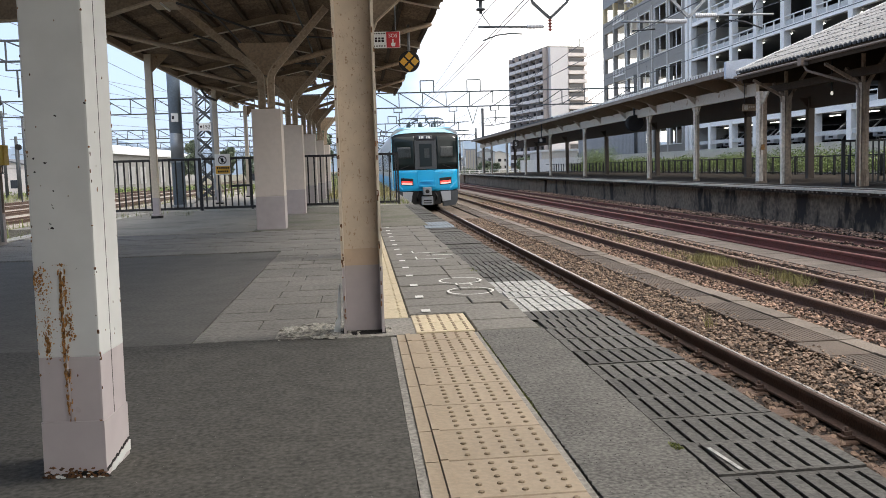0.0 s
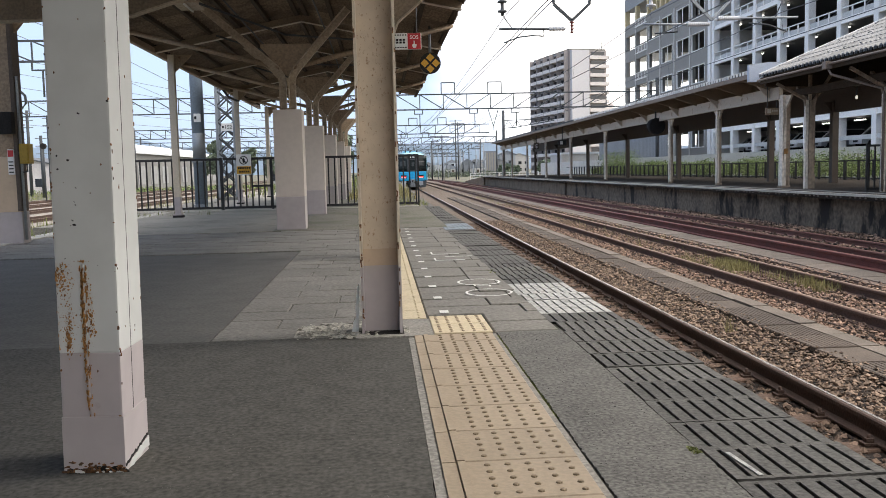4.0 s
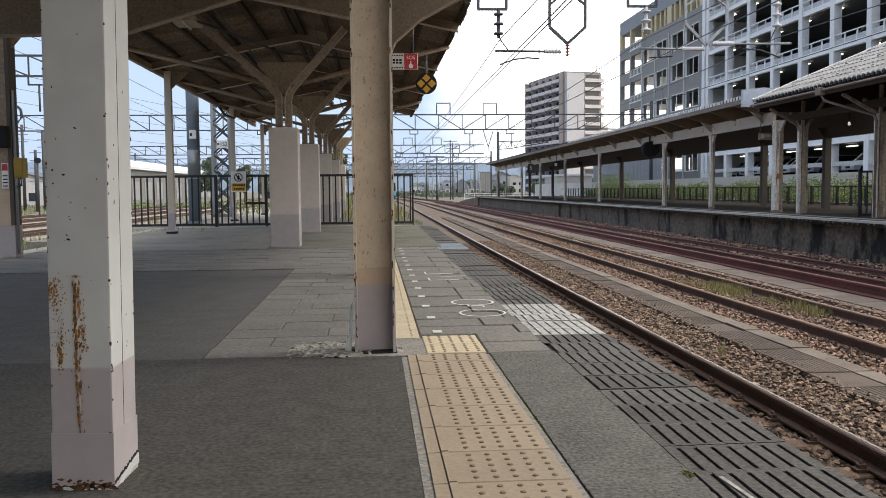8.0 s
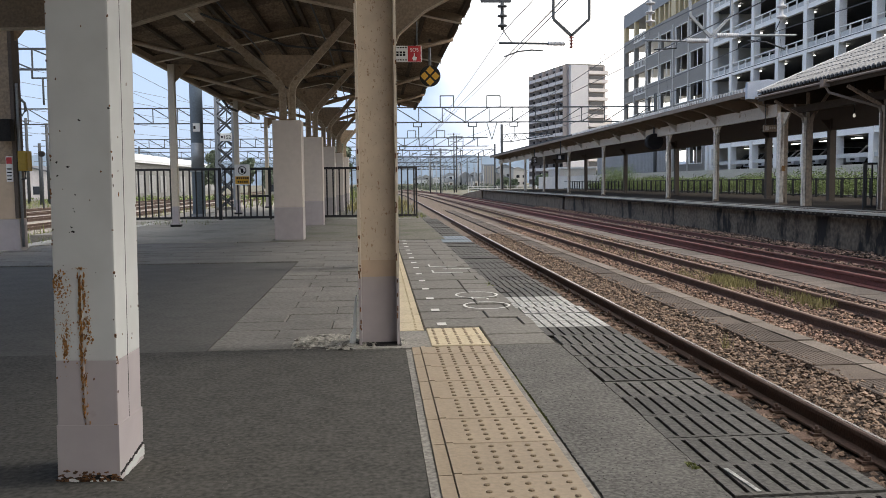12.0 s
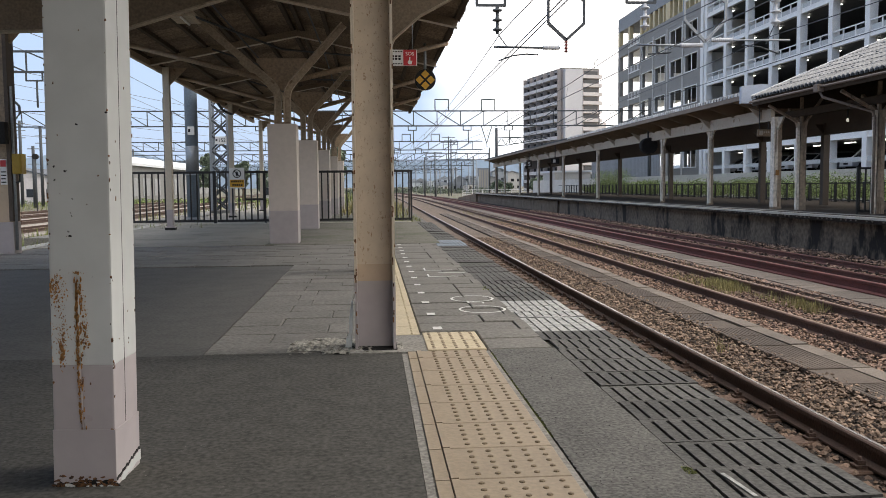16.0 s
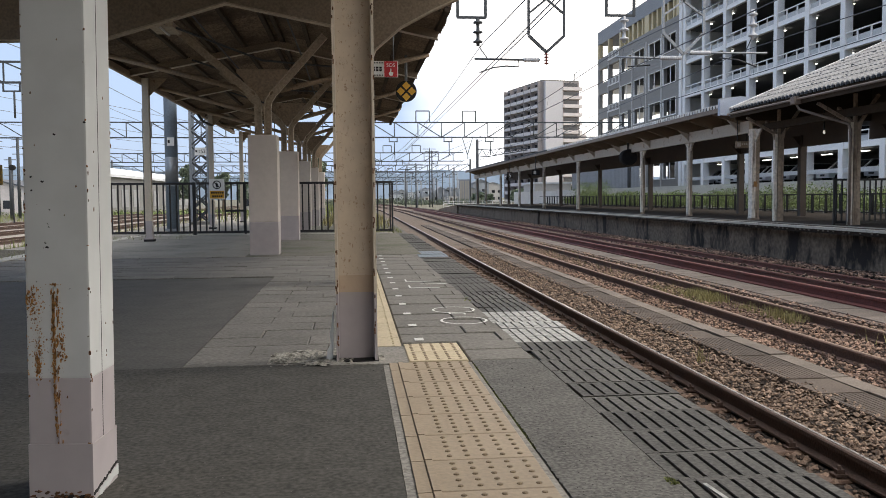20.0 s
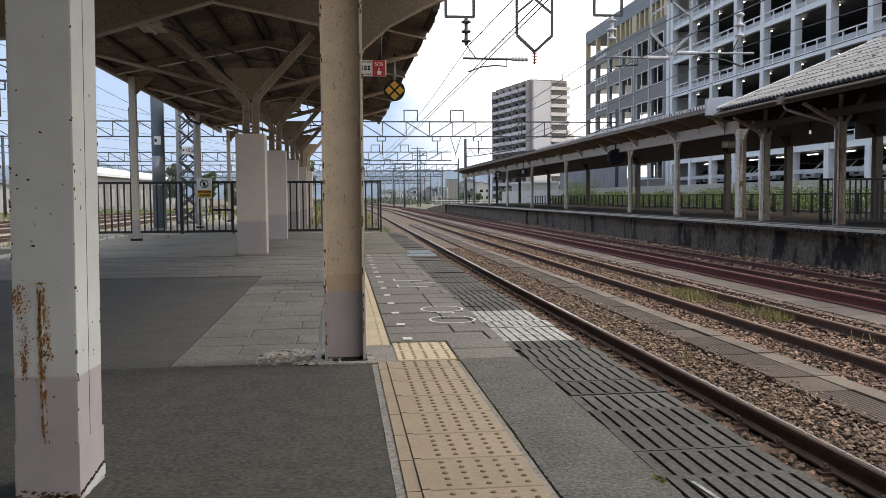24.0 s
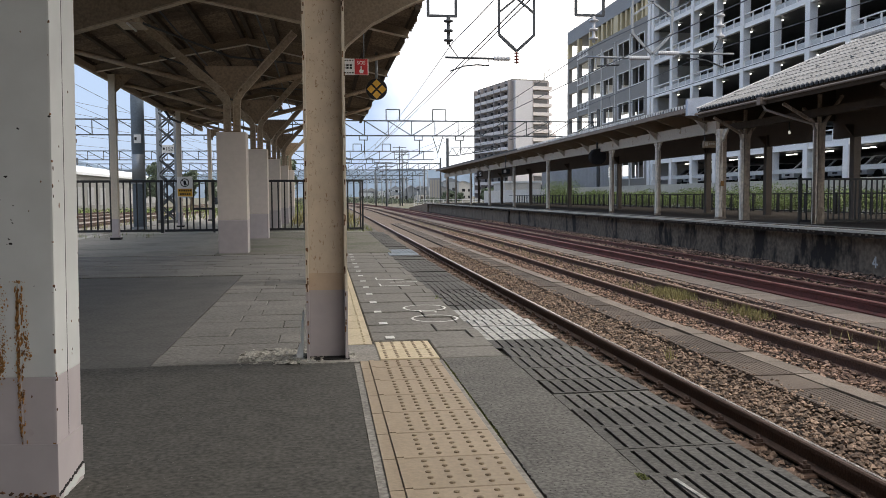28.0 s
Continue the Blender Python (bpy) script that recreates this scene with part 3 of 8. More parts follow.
def build_track(name, xa, xb, label, web, head, y_far=600, sleepers=True, y_near=-40, z=0.0):
    tr = thing(name, (0, 0, 0), label, "railway track", kind="structure")
    ys = [y for y in LINE_YS if y_near <= y <= y_far]
    for x in (xa, xb):
        bm = bmesh.new()
        sweep(bm, [(px, pz + RAIL_Z + z) for px, pz in RAIL_PROFILE], ys, x)
        rail = part("rail", bm, web, tr)
        bm = bmesh.new()
        sweep(bm, [(px, pz + RAIL_Z + z + 0.001) for px, pz in HEAD_PROFILE], ys, x)
        part("rail_head", bm, head, rail)
    if sleepers:
        bm = bmesh.new()
        box(bm, -1.0, 1.0, -0.10, 0.10, -0.14, 0.0)
        bmesh.ops.bevel(bm, geom=[e for e in bm.edges], offset=0.012, segments=1, affect="EDGES")
        me = mesh_of("sleeper", bm, M_SLEEPER)
        rnd = random.Random(int(xa * 10))
        c = (xa + xb) / 2
        n = 110
        pieces("sleeper", me, [(c + bend(1.6 + 0.62 * k) + rnd.uniform(-0.03, 0.03), 1.6 + 0.62 * k, RAIL_Z + z - 0.150 + rnd.uniform(-0.012, 0.0), rnd.uniform(-0.02, 0.02)) for k in range(-10, n)], tr)
        # rail clips: spike plate and bolt beside each rail
        bm = bmesh.new()
        box(bm, -0.045, 0.045, -0.04, 0.04, 0.0, 0.018)
        box(bm, -0.024, 0.028, -0.022, 0.022, 0.016, 0.045)
        tube(bm, [(0, 0, 0.02), (0, 0, 0.070)], 0.013, 6)
        clip = mesh_of("rail_clip", bm, M_RAIL)
        spots = []
        for k in range(-6, 60):
            y = 1.6 + 0.62 * k
            for x in (xa, xb):
                for s in (-0.10, 0.10):
                    spots.append((x + s + bend(y), y, RAIL_Z + z - 0.150, 0))
        pieces("rail_clip", clip, spots, tr)
    return tr


def scatter_stones(name, areas, seed, label, material):
    """Loose stones: one joined object of small broken blocks."""
    rng = np.random.default_rng(seed)
    base = np.array([(1, 0, 0), (-1, 0, 0), (0, 1, 0), (0, -1, 0), (0, 0, 1), (0, 0, -1), (0.62, 0.62, 0.55), (-0.62, 0.6, -0.5)], float)
    tri = [(6, 0, 2), (6, 2, 4), (6, 4, 0), (0, 4, 3), (0, 3, 5), (0, 5, 2), (7, 1, 2), (7, 2, 5), (7, 5, 1), (1, 4, 2), (1, 3, 4), (1, 5, 3)]
    tri = np.array(tri)
    vs, fs, n0 = [], [], 0
    for x0, x1, y0, y1, z0, z1, count, size in areas:
        for _ in range(count):
            u = rng.random()
            y = y0 + (y1 - y0) * u ** 1.5
            x = x0 + (x1 - x0) * rng.random()
            s = size * (0.5 + 1.0 * rng.random() ** 1.6)
            p = base * s * (0.65 + 0.6 * rng.random((8, 3))) * np.array([1.1, 0.95, 0.7])
            a = rng.random() * 6.283
            c, sn = math.cos(a), math.sin(a)
            q = np.stack([p[:, 0] * c - p[:, 1] * sn, p[:, 0] * sn + p[:, 1] * c, p[:, 2]], 1)
            tz = z0 + (z1 - z0) * rng.random()
            q += np.array([x + bend(y), y, tz])
            vs.append(q)
            fs.append(tri + n0)
            n0 += 8
    me = cloud_mesh(name, np.concatenate(vs).tolist(), np.concatenate(fs).tolist(), material)
    return tagged(new(name, me), label, "ballast", "", "stuff")


def build_tracks():
    build_track("track_1", 2.16, 3.23, "railway track beside the platform with one shiny rail", M_RAIL, M_RAIL_TOP)
    build_track("track_2", 5.36, 6.43, "middle railway track with brown rusty rails", M_RAIL_RUST, M_RAIL_BROWN)
    build_track("track_3", 9.08, 10.15, "far railway track with dark red rusty rails", M_RAIL_RED, M_RAIL_RED)
    for k, (a, b) in enumerate(((-14.9, -15.97), (-18.7, -19.77), (-22.5, -23.57), (-26.4, -27.47))):
        build_track("track_%d" % (k + 4), a, b, "rusty yard track behind the platform", M_RAIL, M_RAIL_BROWN, 400, False)
    bm = bmesh.new()
    sweep(bm, [(px * 1.25, pz * 1.27 - 0.712) for px, pz in RAIL_PROFILE], [y for y in LINE_YS if 4 < y < 130], 7.83)
    solid("stored_rail", bm, M_RAIL_STORED, "long rust-red spare rail lying beside the far track", "rail")
    # cable trough: plain dark lids and a pale kerb
    tr = thing("cable_trough", (0, 0, 0), "concrete cable trough with dark ribbed lids between tracks", "cable trough", kind="structure")
    bm = bmesh.new()
    rbox(bm, 0.0, 0.21, 0.004, 0.593, -1.05, -0.915, 0.008)
    me = mesh_of("kerb", bm, M_KERB)
    rk = random.Random(6)
    pieces("kerb", me, [(4.56 + bend(y) + rk.uniform(-0.008, 0.008), y, rk.uniform(-0.01, 0.006), rk.uniform(-0.012, 0.012)) for y in [1.9 + 0.6 * k for k in range(90)]], tr)
    bm = bmesh.new()
    box(bm, -0.215, 0.215, -0.295, 0.295, -0.06, 0.0)
    for k in range(9):
        x = -0.19 + k * 0.0475
        box(bm, x - 0.014, x + 0.014, -0.285, 0.285, -0.001, 0.0035)
    me = mesh_of("lid", bm, M_TROUGH)
    bm = bmesh.new()
    rbox(bm, -0.215, 0.215, -0.294, 0.294, -0.06, 0.004, 0.012)
    plain = mesh_of("lid", bm, M_TROUGH)
    rnd = random.Random(5)
    spots = [(4.33 + bend(y) + rnd.uniform(-0.008, 0.008), y, -0.93 + rnd.uniform(-0.006, 0.006), rnd.uniform(-0.01, 0.01)) for y in [2.2 + 0.6 * k for k in range(90)]]
    ribbed = [rnd.random() < 0.85 for s in spots]
    pieces("lid", me, [s for s, r in zip(spots, ribbed) if r], tr)
    pieces("lid", plain, [s for s, r in zip(spots, ribbed) if not r], tr)
    # dusty walkway between the middle and far tracks
    bm = bmesh.new()
    sweep(bm, [(0, -1.05), (0, -0.915), (1.0, -0.905), (1.0, -1.05)], LINE_YS, 6.98)
    wk = solid("walkway", bm, M_PATH, "dusty trodden walkway of old slabs between two tracks", "path", "structure")
    bm = bmesh.new()
    rbox(bm, -0.30, 0.30, -0.44, 0.44, -0.05, 0.0, 0.012)
    me = mesh_of("slab", bm, M_SLAB)
    rs = random.Random(8)
    pieces("slab", me, [(7.43 + bend(y) + rs.uniform(-0.012, 0.012), y, -0.897 + rs.uniform(-0.005, 0.004), rs.uniform(-0.012, 0.012)) for y in [4 + 0.888 * k for k in range(72)]], wk)
    scatter_stones("ballast_stones", [
        (3.32, 4.12, 3.0, 30, -1.00, -0.940, 16500, 0.0205),
        (4.05, 4.24, 3.0, 30, -0.945, -0.918, 1800, 0.017),
    ], 3, "loose brown crushed stone beside the platform track", M_STONE)
    scatter_stones("dark_ballast_stones", [(2.5, 3.14, 3.0, 34, -1.02, -0.995, 6500, 0.026), (1.42, 2.06, 2.2, 34, -1.02, -0.985, 9000, 0.024)], 9, "sooty crushed stone by the platform, its shadow painted in", M_STONE_DARK)
    scatter_stones("grey_ballast_stones", [
        (4.80, 5.30, 4.0, 34, -1.0, -0.940, 8500, 0.021),
        (5.45, 6.36, 5.0, 44, -1.010, -0.945, 16000, 0.021),
        (6.52, 7.00, 6.0, 44, -0.985, -0.925, 7500, 0.021),
        (6.94, 7.14, 6.0, 44, -0.925, -0.90, 1500, 0.020),
        (7.92, 8.36, 6.0, 50, -0.95, -0.905, 4200, 0.028),
        (8.30, 10.9, 8.0, 60, -1.0, -0.965, 11000, 0.034),
        (10.7, 11.46, 10.0, 60, -0.93, -0.87, 5500, 0.034),
    ], 7, "finer grey-brown crushed stone about the far tracks", M_STONE_GREY)


def board_mesh(name, material, t=0.010):
    """One edge board: bars with slots between them, 0.26 m long and 0.42 m wide."""
    bm = bmesh.new()
    w, l = 0.42, 0.262
    box(bm, 0.0, w, 0.0, l, -0.05, -t)
    n = 7
    p = (w - 0.03) / n
    for k in range(n + 1):
        x = 0.015 + k * p
        box(bm, max(0.0, x - 0.0205), min(w, x + 0.0205), 0.0, l, -t - 0.001, 0.0)
    for y0, y1 in ((0.0, 0.020), (l - 0.020, l)):
        box(bm, 0.001, w - 0.001, y0, y1, -t - 0.001, -0.001)
    return mesh_of(name, bm, material)


def paver_mesh(l, w):
    bm = bmesh.new()
    box(bm, -l / 2 + 0.003, l / 2 - 0.003, -w / 2 + 0.003, w / 2 - 0.003, -0.05, 0.0)
    bmesh.ops.bevel(bm, geom=[e for e in bm.edges if all(v.co.z > -0.01 for v in e.verts)], offset=0.006, segments=1, affect="EDGES")
    return mesh_of("paving_stone", bm, M_PAVER)


def tactile_mesh(name, material, line=True, w=0.3, l=0.288, dot_mat=None, rows=5):
    bm = bmesh.new()
    box(bm, -0.056 if line else 0.0, w, 0.0, l, -0.04, 0.004)
    bmesh.ops.bevel(bm, geom=[e for e in bm.edges if all(v.co.z > 0 for v in e.verts)], offset=0.003, segments=1, affect="EDGES")
    if line:
        box(bm, -0.100, -0.0585, 0.0, l, -0.04, 0.003)
        box(bm, -0.055, -0.032, 0.003, l - 0.003, 0.003, 0.008)
    base = len(bm.faces)
    for i in range(5):
        for j in range(rows):
            x, y = w / 2 - (0.006 if line else 0.0) + (i - 2) * 0.058 * w / 0.3, l / 2 + (j - (rows - 1) / 2) * min(0.059, (l - 0.02) / rows)
            rings = []
            for r, z in ((0.0098, 0.0035), (0.0082, 0.0078), (0.0045, 0.0092)):
                rings.append([bm.verts.new((x + r * math.cos(a * math.pi / 4), y + r * math.sin(a * math.pi / 4), z)) for a in range(8)])
            for a, b in zip(rings, rings[1:]):
                for k in range(8):
                    bm.faces.new((a[k], a[(k + 1) % 8], b[(k + 1) % 8], b[k])).material_index = 1
            bm.faces.new(rings[-1]).material_index = 1
    return mesh_of(name, bm, (material, dot_mat or M_DOT))


def ring(bm, cx, cy, rx, ry, w, z0, z1, n=28):
    inner, outer = [], []
    for k in range(n):
        a = 2 * math.pi * k / n
        inner.append((cx + (rx - w) * math.cos(a), cy + (ry - w) * math.sin(a)))
        outer.append((cx + rx * math.cos(a), cy + ry * math.sin(a)))
    for k in range(n):
        q = [inner[k], outer[k], outer[(k + 1) % n], inner[(k + 1) % n]]
        top = [bm.verts.new((x, y, z1)) for x, y in q]
        bm.faces.new(top)


def build_near_platform():
    pl = thing("platform_1", (0, 0, 0), "old station platform of asphalt, stone pavers and worn edge boards", "platform", kind="structure")
    # body
    bm = bmesh.new()
    ys = [y for y in LINE_YS if y <= 100]
    sweep(bm, [(-6.5, -1.06), (-0.03, -1.06), (-0.03, -0.052), (-6.5, -0.052)], ys, 1.36)
    part("platform_body", bm, M_CONCRETE_OLD, pl)
    bm = bmesh.new()
    box(bm, -6.05, -5.15, 15.6, 42.0, -1.06, 0.003)
    part("widened_end", bm, M_APRON_PALE, pl, "wider concrete end of the platform")
    # asphalt in the front part, split round the guiding strip
    bm = bmesh.new()
    left = [(0.147 + 0.004 * noise.noise(Vector((y * 5, 9.0, 0))) + 0.005 * noise.noise(Vector((y * 45, 7.0, 0))), y) for y in steps(1.0, 4.43, 240)]
    prism(bm, [(-5.1, -12), (0.147, -12)] + left + [(0.147, 4.50), (-5.1, 4.50)], "z", -0.05, 0.0)
    part("asphalt", bm, M_ASPHALT, pl)
    bm = bmesh.new()
    ragged = [(0.607 + 0.006 * noise.noise(Vector((y * 4, 3.0, 0))) + 0.008 * noise.noise(Vector((y * 47, 1.0, 0))), y) for y in steps(4.47, 1.5, 260)]
    ragged += [(0.61, -12), (0.946, -12)]
    ragged += [(0.945 + 0.004 * noise.noise(Vector((y * 5, 13.0, 0))) + 0.006 * noise.noise(Vector((y * 33, 11.0, 0))), y) for y in steps(1.5, 4.47, 160)]
    prism(bm, ragged, "z", -0.05, 0.002)
    part("edge_asphalt", bm, M_ASPHALT_PALE, pl)
    bm = bmesh.new()
    box(bm, 0.116, 0.284, 4.465, 4.948, -0.05, 0.002)
    part("mortar_bed", bm, M_MORTAR, pl)
    bm = bmesh.new()
    box(bm, -0.12, 0.178, 4.432, 4.497, -0.05, 0.006)
    part("mortar_lip", bm, M_MORTAR, pl)
    bm = bmesh.new()
    box(bm, -5.1, -0.862, 4.50, 9.45, -0.05, 0.0)
    part("asphalt_patch", bm, M_ASPHALT_PATCH, pl, "asphalt patch, painted lighter where more daylight falls")
    bm = bmesh.new()
    box(bm, 0.1495, 0.1795, -12, 4.43, -0.05, -0.0025)
    part("mortar_strip", bm, M_MORTAR, pl)
    bm = bmesh.new()
    box(bm, 0.6002, 0.635, -2.0, 4.45, -0.05, -0.005)
    part("dirt_joint", bm, M_JOINT, pl)
    bm = bmesh.new()
    box(bm, 0.5806, 0.600, -2.0, 4.45, -0.05, -0.001)
    part("mortar_strip", bm, M_MORTAR, pl)
    # bed beneath the pavers
    bm = bmesh.new()
    box(bm, -5.1, 0.97, 9.45, 12.9, -0.05, -0.012)
    box(bm, -0.862, 0.97, 4.47, 9.45, -0.05, -0.012)
    part("joint_bed", bm, M_JOINT, pl)
    bm = bmesh.new()
    box(bm, 0.1806, 0.5738, -12, 4.462, -0.05, -0.006)
    part("tile_bed", bm, M_DOT, pl)
    # concrete beyond
    bm = bmesh.new()
    sweep(bm, [(-6.46, -0.05), (-2.95, -0.05), (-2.95, 0.004), (-6.46, 0.004)], [12.9, 17, 21.5, 30, 42], 1.36)
    part("concrete_apron", bm, M_APRON_PALE, pl)
    bm = bmesh.new()
    sweep(bm, [(-2.94, -0.05), (-0.35, -0.05), (-0.35, 0.004), (-2.94, 0.004)], [12.9, 17, 21.5, 30, 42], 1.36)
    part("mossy_apron", bm, M_APRON, pl)
    # both kerbs carry the sunlit strip in their colour
    bm = bmesh.new()
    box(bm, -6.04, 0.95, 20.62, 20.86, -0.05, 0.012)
    part("end_kerb", bm, M_SUNLIT_KERB, pl, "worn kerb at the fence, painted pale as if sunlit")
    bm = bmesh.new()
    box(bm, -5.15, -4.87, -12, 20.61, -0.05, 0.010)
    part("back_kerb", bm, M_SUNLIT_KERB, pl, "worn kerb along the platform's back edge, painted pale as if sunlit")
    # broken mortar round the second column's foot
    bm = bmesh.new()
    nx, ny = 66, 46
    grid = {}
    for i in range(nx + 1):
        for j in range(ny + 1):
            x, y = -0.44 + 0.72 * i / nx, 4.43 + 0.50 * j / ny
            dx, dy = (x + 0.20) / 0.27, (y - 4.66) / 0.20
            edge = 1 - math.sqrt(dx * dx + dy * dy) + 0.55 * noise.noise(Vector((x * 9, y * 9, 2.0))) + 0.45 * noise.noise(Vector((x * 30, y * 30, 5.0)))
            if edge > -0.22:
                h = 0.004 + min(edge, 0.3) * 0.02 + 0.012 * noise.noise(Vector((x * 40, y * 40, 1.0)))
                grid[i, j] = bm.verts.new((x, y, max(h, 0.0035)))
    for i, j in list(grid):
        q = [grid.get(k) for k in ((i, j), (i + 1, j), (i + 1, j + 1), (i, j + 1))]
        if all(q):
            bm.faces.new(q)
    part("broken_mortar", bm, M_MORTAR_PALE, pl, "broken pale mortar at the column's foot")
    # guiding tiles
    t1 = tactile_mesh("tactile_tile", M_TACTILE)
    pieces("tactile_tile", t1, [(0.280, 4.275 - 0.2935 * (k + 1), 0.0, 0) for k in range(25)], pl)
    # the last tile before the column is cut short
    pieces("tactile_tile", tactile_mesh("tactile_tile", M_TACTILE, l=0.178, rows=3), [(0.280, 4.277, 0.0, 0)], pl)
    t2 = tactile_mesh("pale_tactile_tile", M_TACTILE_PALE, False, 0.305, 0.258, M_TACTILE)
    pieces("tactile_tile", t2, [(0.284, 4.472 + 0.262 * k, 0.004, 0) for k in range(2)], pl)
    # worn strip: flat tiles with two lines of tiny studs
    bm = bmesh.new()
    box(bm, -0.10, -0.034, 0.0, 0.294, -0.04, 0.003)
    box(bm, -0.030, 0.208, 0.0, 0.294, -0.04, 0.004)
    for x in (0.012, 0.165):
        for j in range(5):
            y = 0.03 + 0.059 * j
            box(bm, x - 0.006, x + 0.006, y - 0.006, y + 0.006, 0.0035, 0.0075)
    t3 = mesh_of("worn_tactile_tile", bm, M_TACTILE_PALE)
    pieces("tactile_tile", t3, [(0.062 + bend(4.95 + 0.3 * k), 4.95 + 0.3 * k, 0.0, 0) for k in range(26)], pl)
    # pavers in running bond
    rnd = random.Random(11)
    m6, m4, m3 = paver_mesh(0.6, 0.3), paver_mesh(0.42, 0.3), paver_mesh(0.3, 0.3)
    def row(x0, x1, y, off):
        x, first = x0, True
        while x < x1 - 0.05:
            l = off if first and off else rnd.choice((0.6, 0.6, 0.42))
            first = False
            l = min(l, x1 - x)
            me = m6 if l > 0.52 else m4 if l > 0.36 else m3
            nominal = 0.6 if me is m6 else 0.42 if me is m4 else 0.3
            ob = new("paving_stone", me)
            ob.scale = (l / nominal, 1, 1)
            ob.location = (x + l / 2, y + 0.15, rnd.uniform(-0.004, 0.003))
            ob.rotation_euler = (rnd.uniform(-0.006, 0.006), rnd.uniform(-0.006, 0.006), 0)
            ob.parent = pl
            x += l
    for k in range(28):
        y = 4.50 + 0.3 * k
        off = 0.3 if k % 2 else 0
        row(-0.862 if y < 9.4 else -5.05, -0.06, y, off)
        if y > 5.0:
            row(0.276, 0.945, y, 0.42 if k % 2 else 0)
        else:
            row(0.60, 0.945, y, 0)
    # painted marks
    bm = bmesh.new()
    box(bm, -0.027, 0.027, -0.045, 0.045, 0.0, 0.001)
    sq = mesh_of("white_square", bm, M_WHITE_PAINT)
    pieces("white_square", sq, [(0.386 + bend(5.17 + 0.573 * k), 5.17 + 0.573 * k, 0.0028, 0) for k in range(14)], pl)
    for cx, cy in ((0.742, 6.45), (0.748, 5.89)):
        bm = bmesh.new()
        ring(bm, cx, cy, 0.162, 0.175, 0.017, 0, 0.0065)
        part("ring_mark", bm, M_WHITE_PAINT, pl, "worn white painted ring")
    for a in ((0.685, 0.70, 6.22, 6.32), (0.71, 0.80, 6.25, 6.268), (0.79, 0.803, 6.19, 6.25), (0.52, 0.80, 8.06, 8.085), (0.52, 0.535, 8.085, 8.30),
              (0.52, 0.80, 8.66, 8.685), (0.52, 0.535, 8.685, 8.90), (0.64, 0.90, 8.40, 8.425)):
        bm = bmesh.new()
        box(bm, *a, 0.0042, 0.0062)
        part("stop_mark", bm, M_WHITE_PAINT, pl)
    # edge boards
    mb, worn = board_mesh("edge_board", M_RUBBER), board_mesh("edge_board", M_RUBBER, 0.004)
    mw, mblue = board_mesh("white_edge_board", M_WHITE_GRATE), board_mesh("blue_edge_board", M_BLUE_GRATE, 0.004)
    rnd = random.Random(4)
    for k in range(-15, 72):
        y = 0.925 + 0.27 * k
        me = mw if 5.0 < y + 0.1 < 6.25 else mblue if 12.2 < y < 13.6 else worn if y > 7.5 else mb
        shift, twist = rnd.uniform(-0.009, 0.007), rnd.uniform(-0.005, 0.005)
        ob = new("edge_board", me)
        ob.location = ((0.960 if y < 4.6 else 0.940) + bend(y) + shift, y, rnd.uniform(-0.004, 0.003))
        ob.rotation_euler = (rnd.uniform(-0.01, 0.01), rnd.uniform(-0.006, 0.006), twist)
        ob.parent = pl
    bm = bmesh.new()
    bar(bm, (1.013, 2.48, 0.0055), (1.029, 2.29, 0.0055), 0.013, 0.002)
    part("paint_scratch", bm, M_WHITE_GRATE, pl)
    bm = bmesh.new()
    sweep(bm, [(-0.41, -0.052), (-0.41, -0.02), (-0.445, -0.02), (-0.445, -0.052)], [-2, 10, 20], 1.36)
    part("edge_joint", bm, M_JOINT, pl)


def build_grit():
    """Coarse grains standing out of the asphalt."""
    scatter_stones("asphalt_grit", [(-2.2, 0.14, 1.2, 4.48, -0.0005, 0.0008, 3200, 0.0024), (0.63, 0.95, 1.0, 4.45, 0.0016, 0.0026, 1800, 0.0022)], 12, "coarse grey grains in the asphalt surface", M_GRIT)


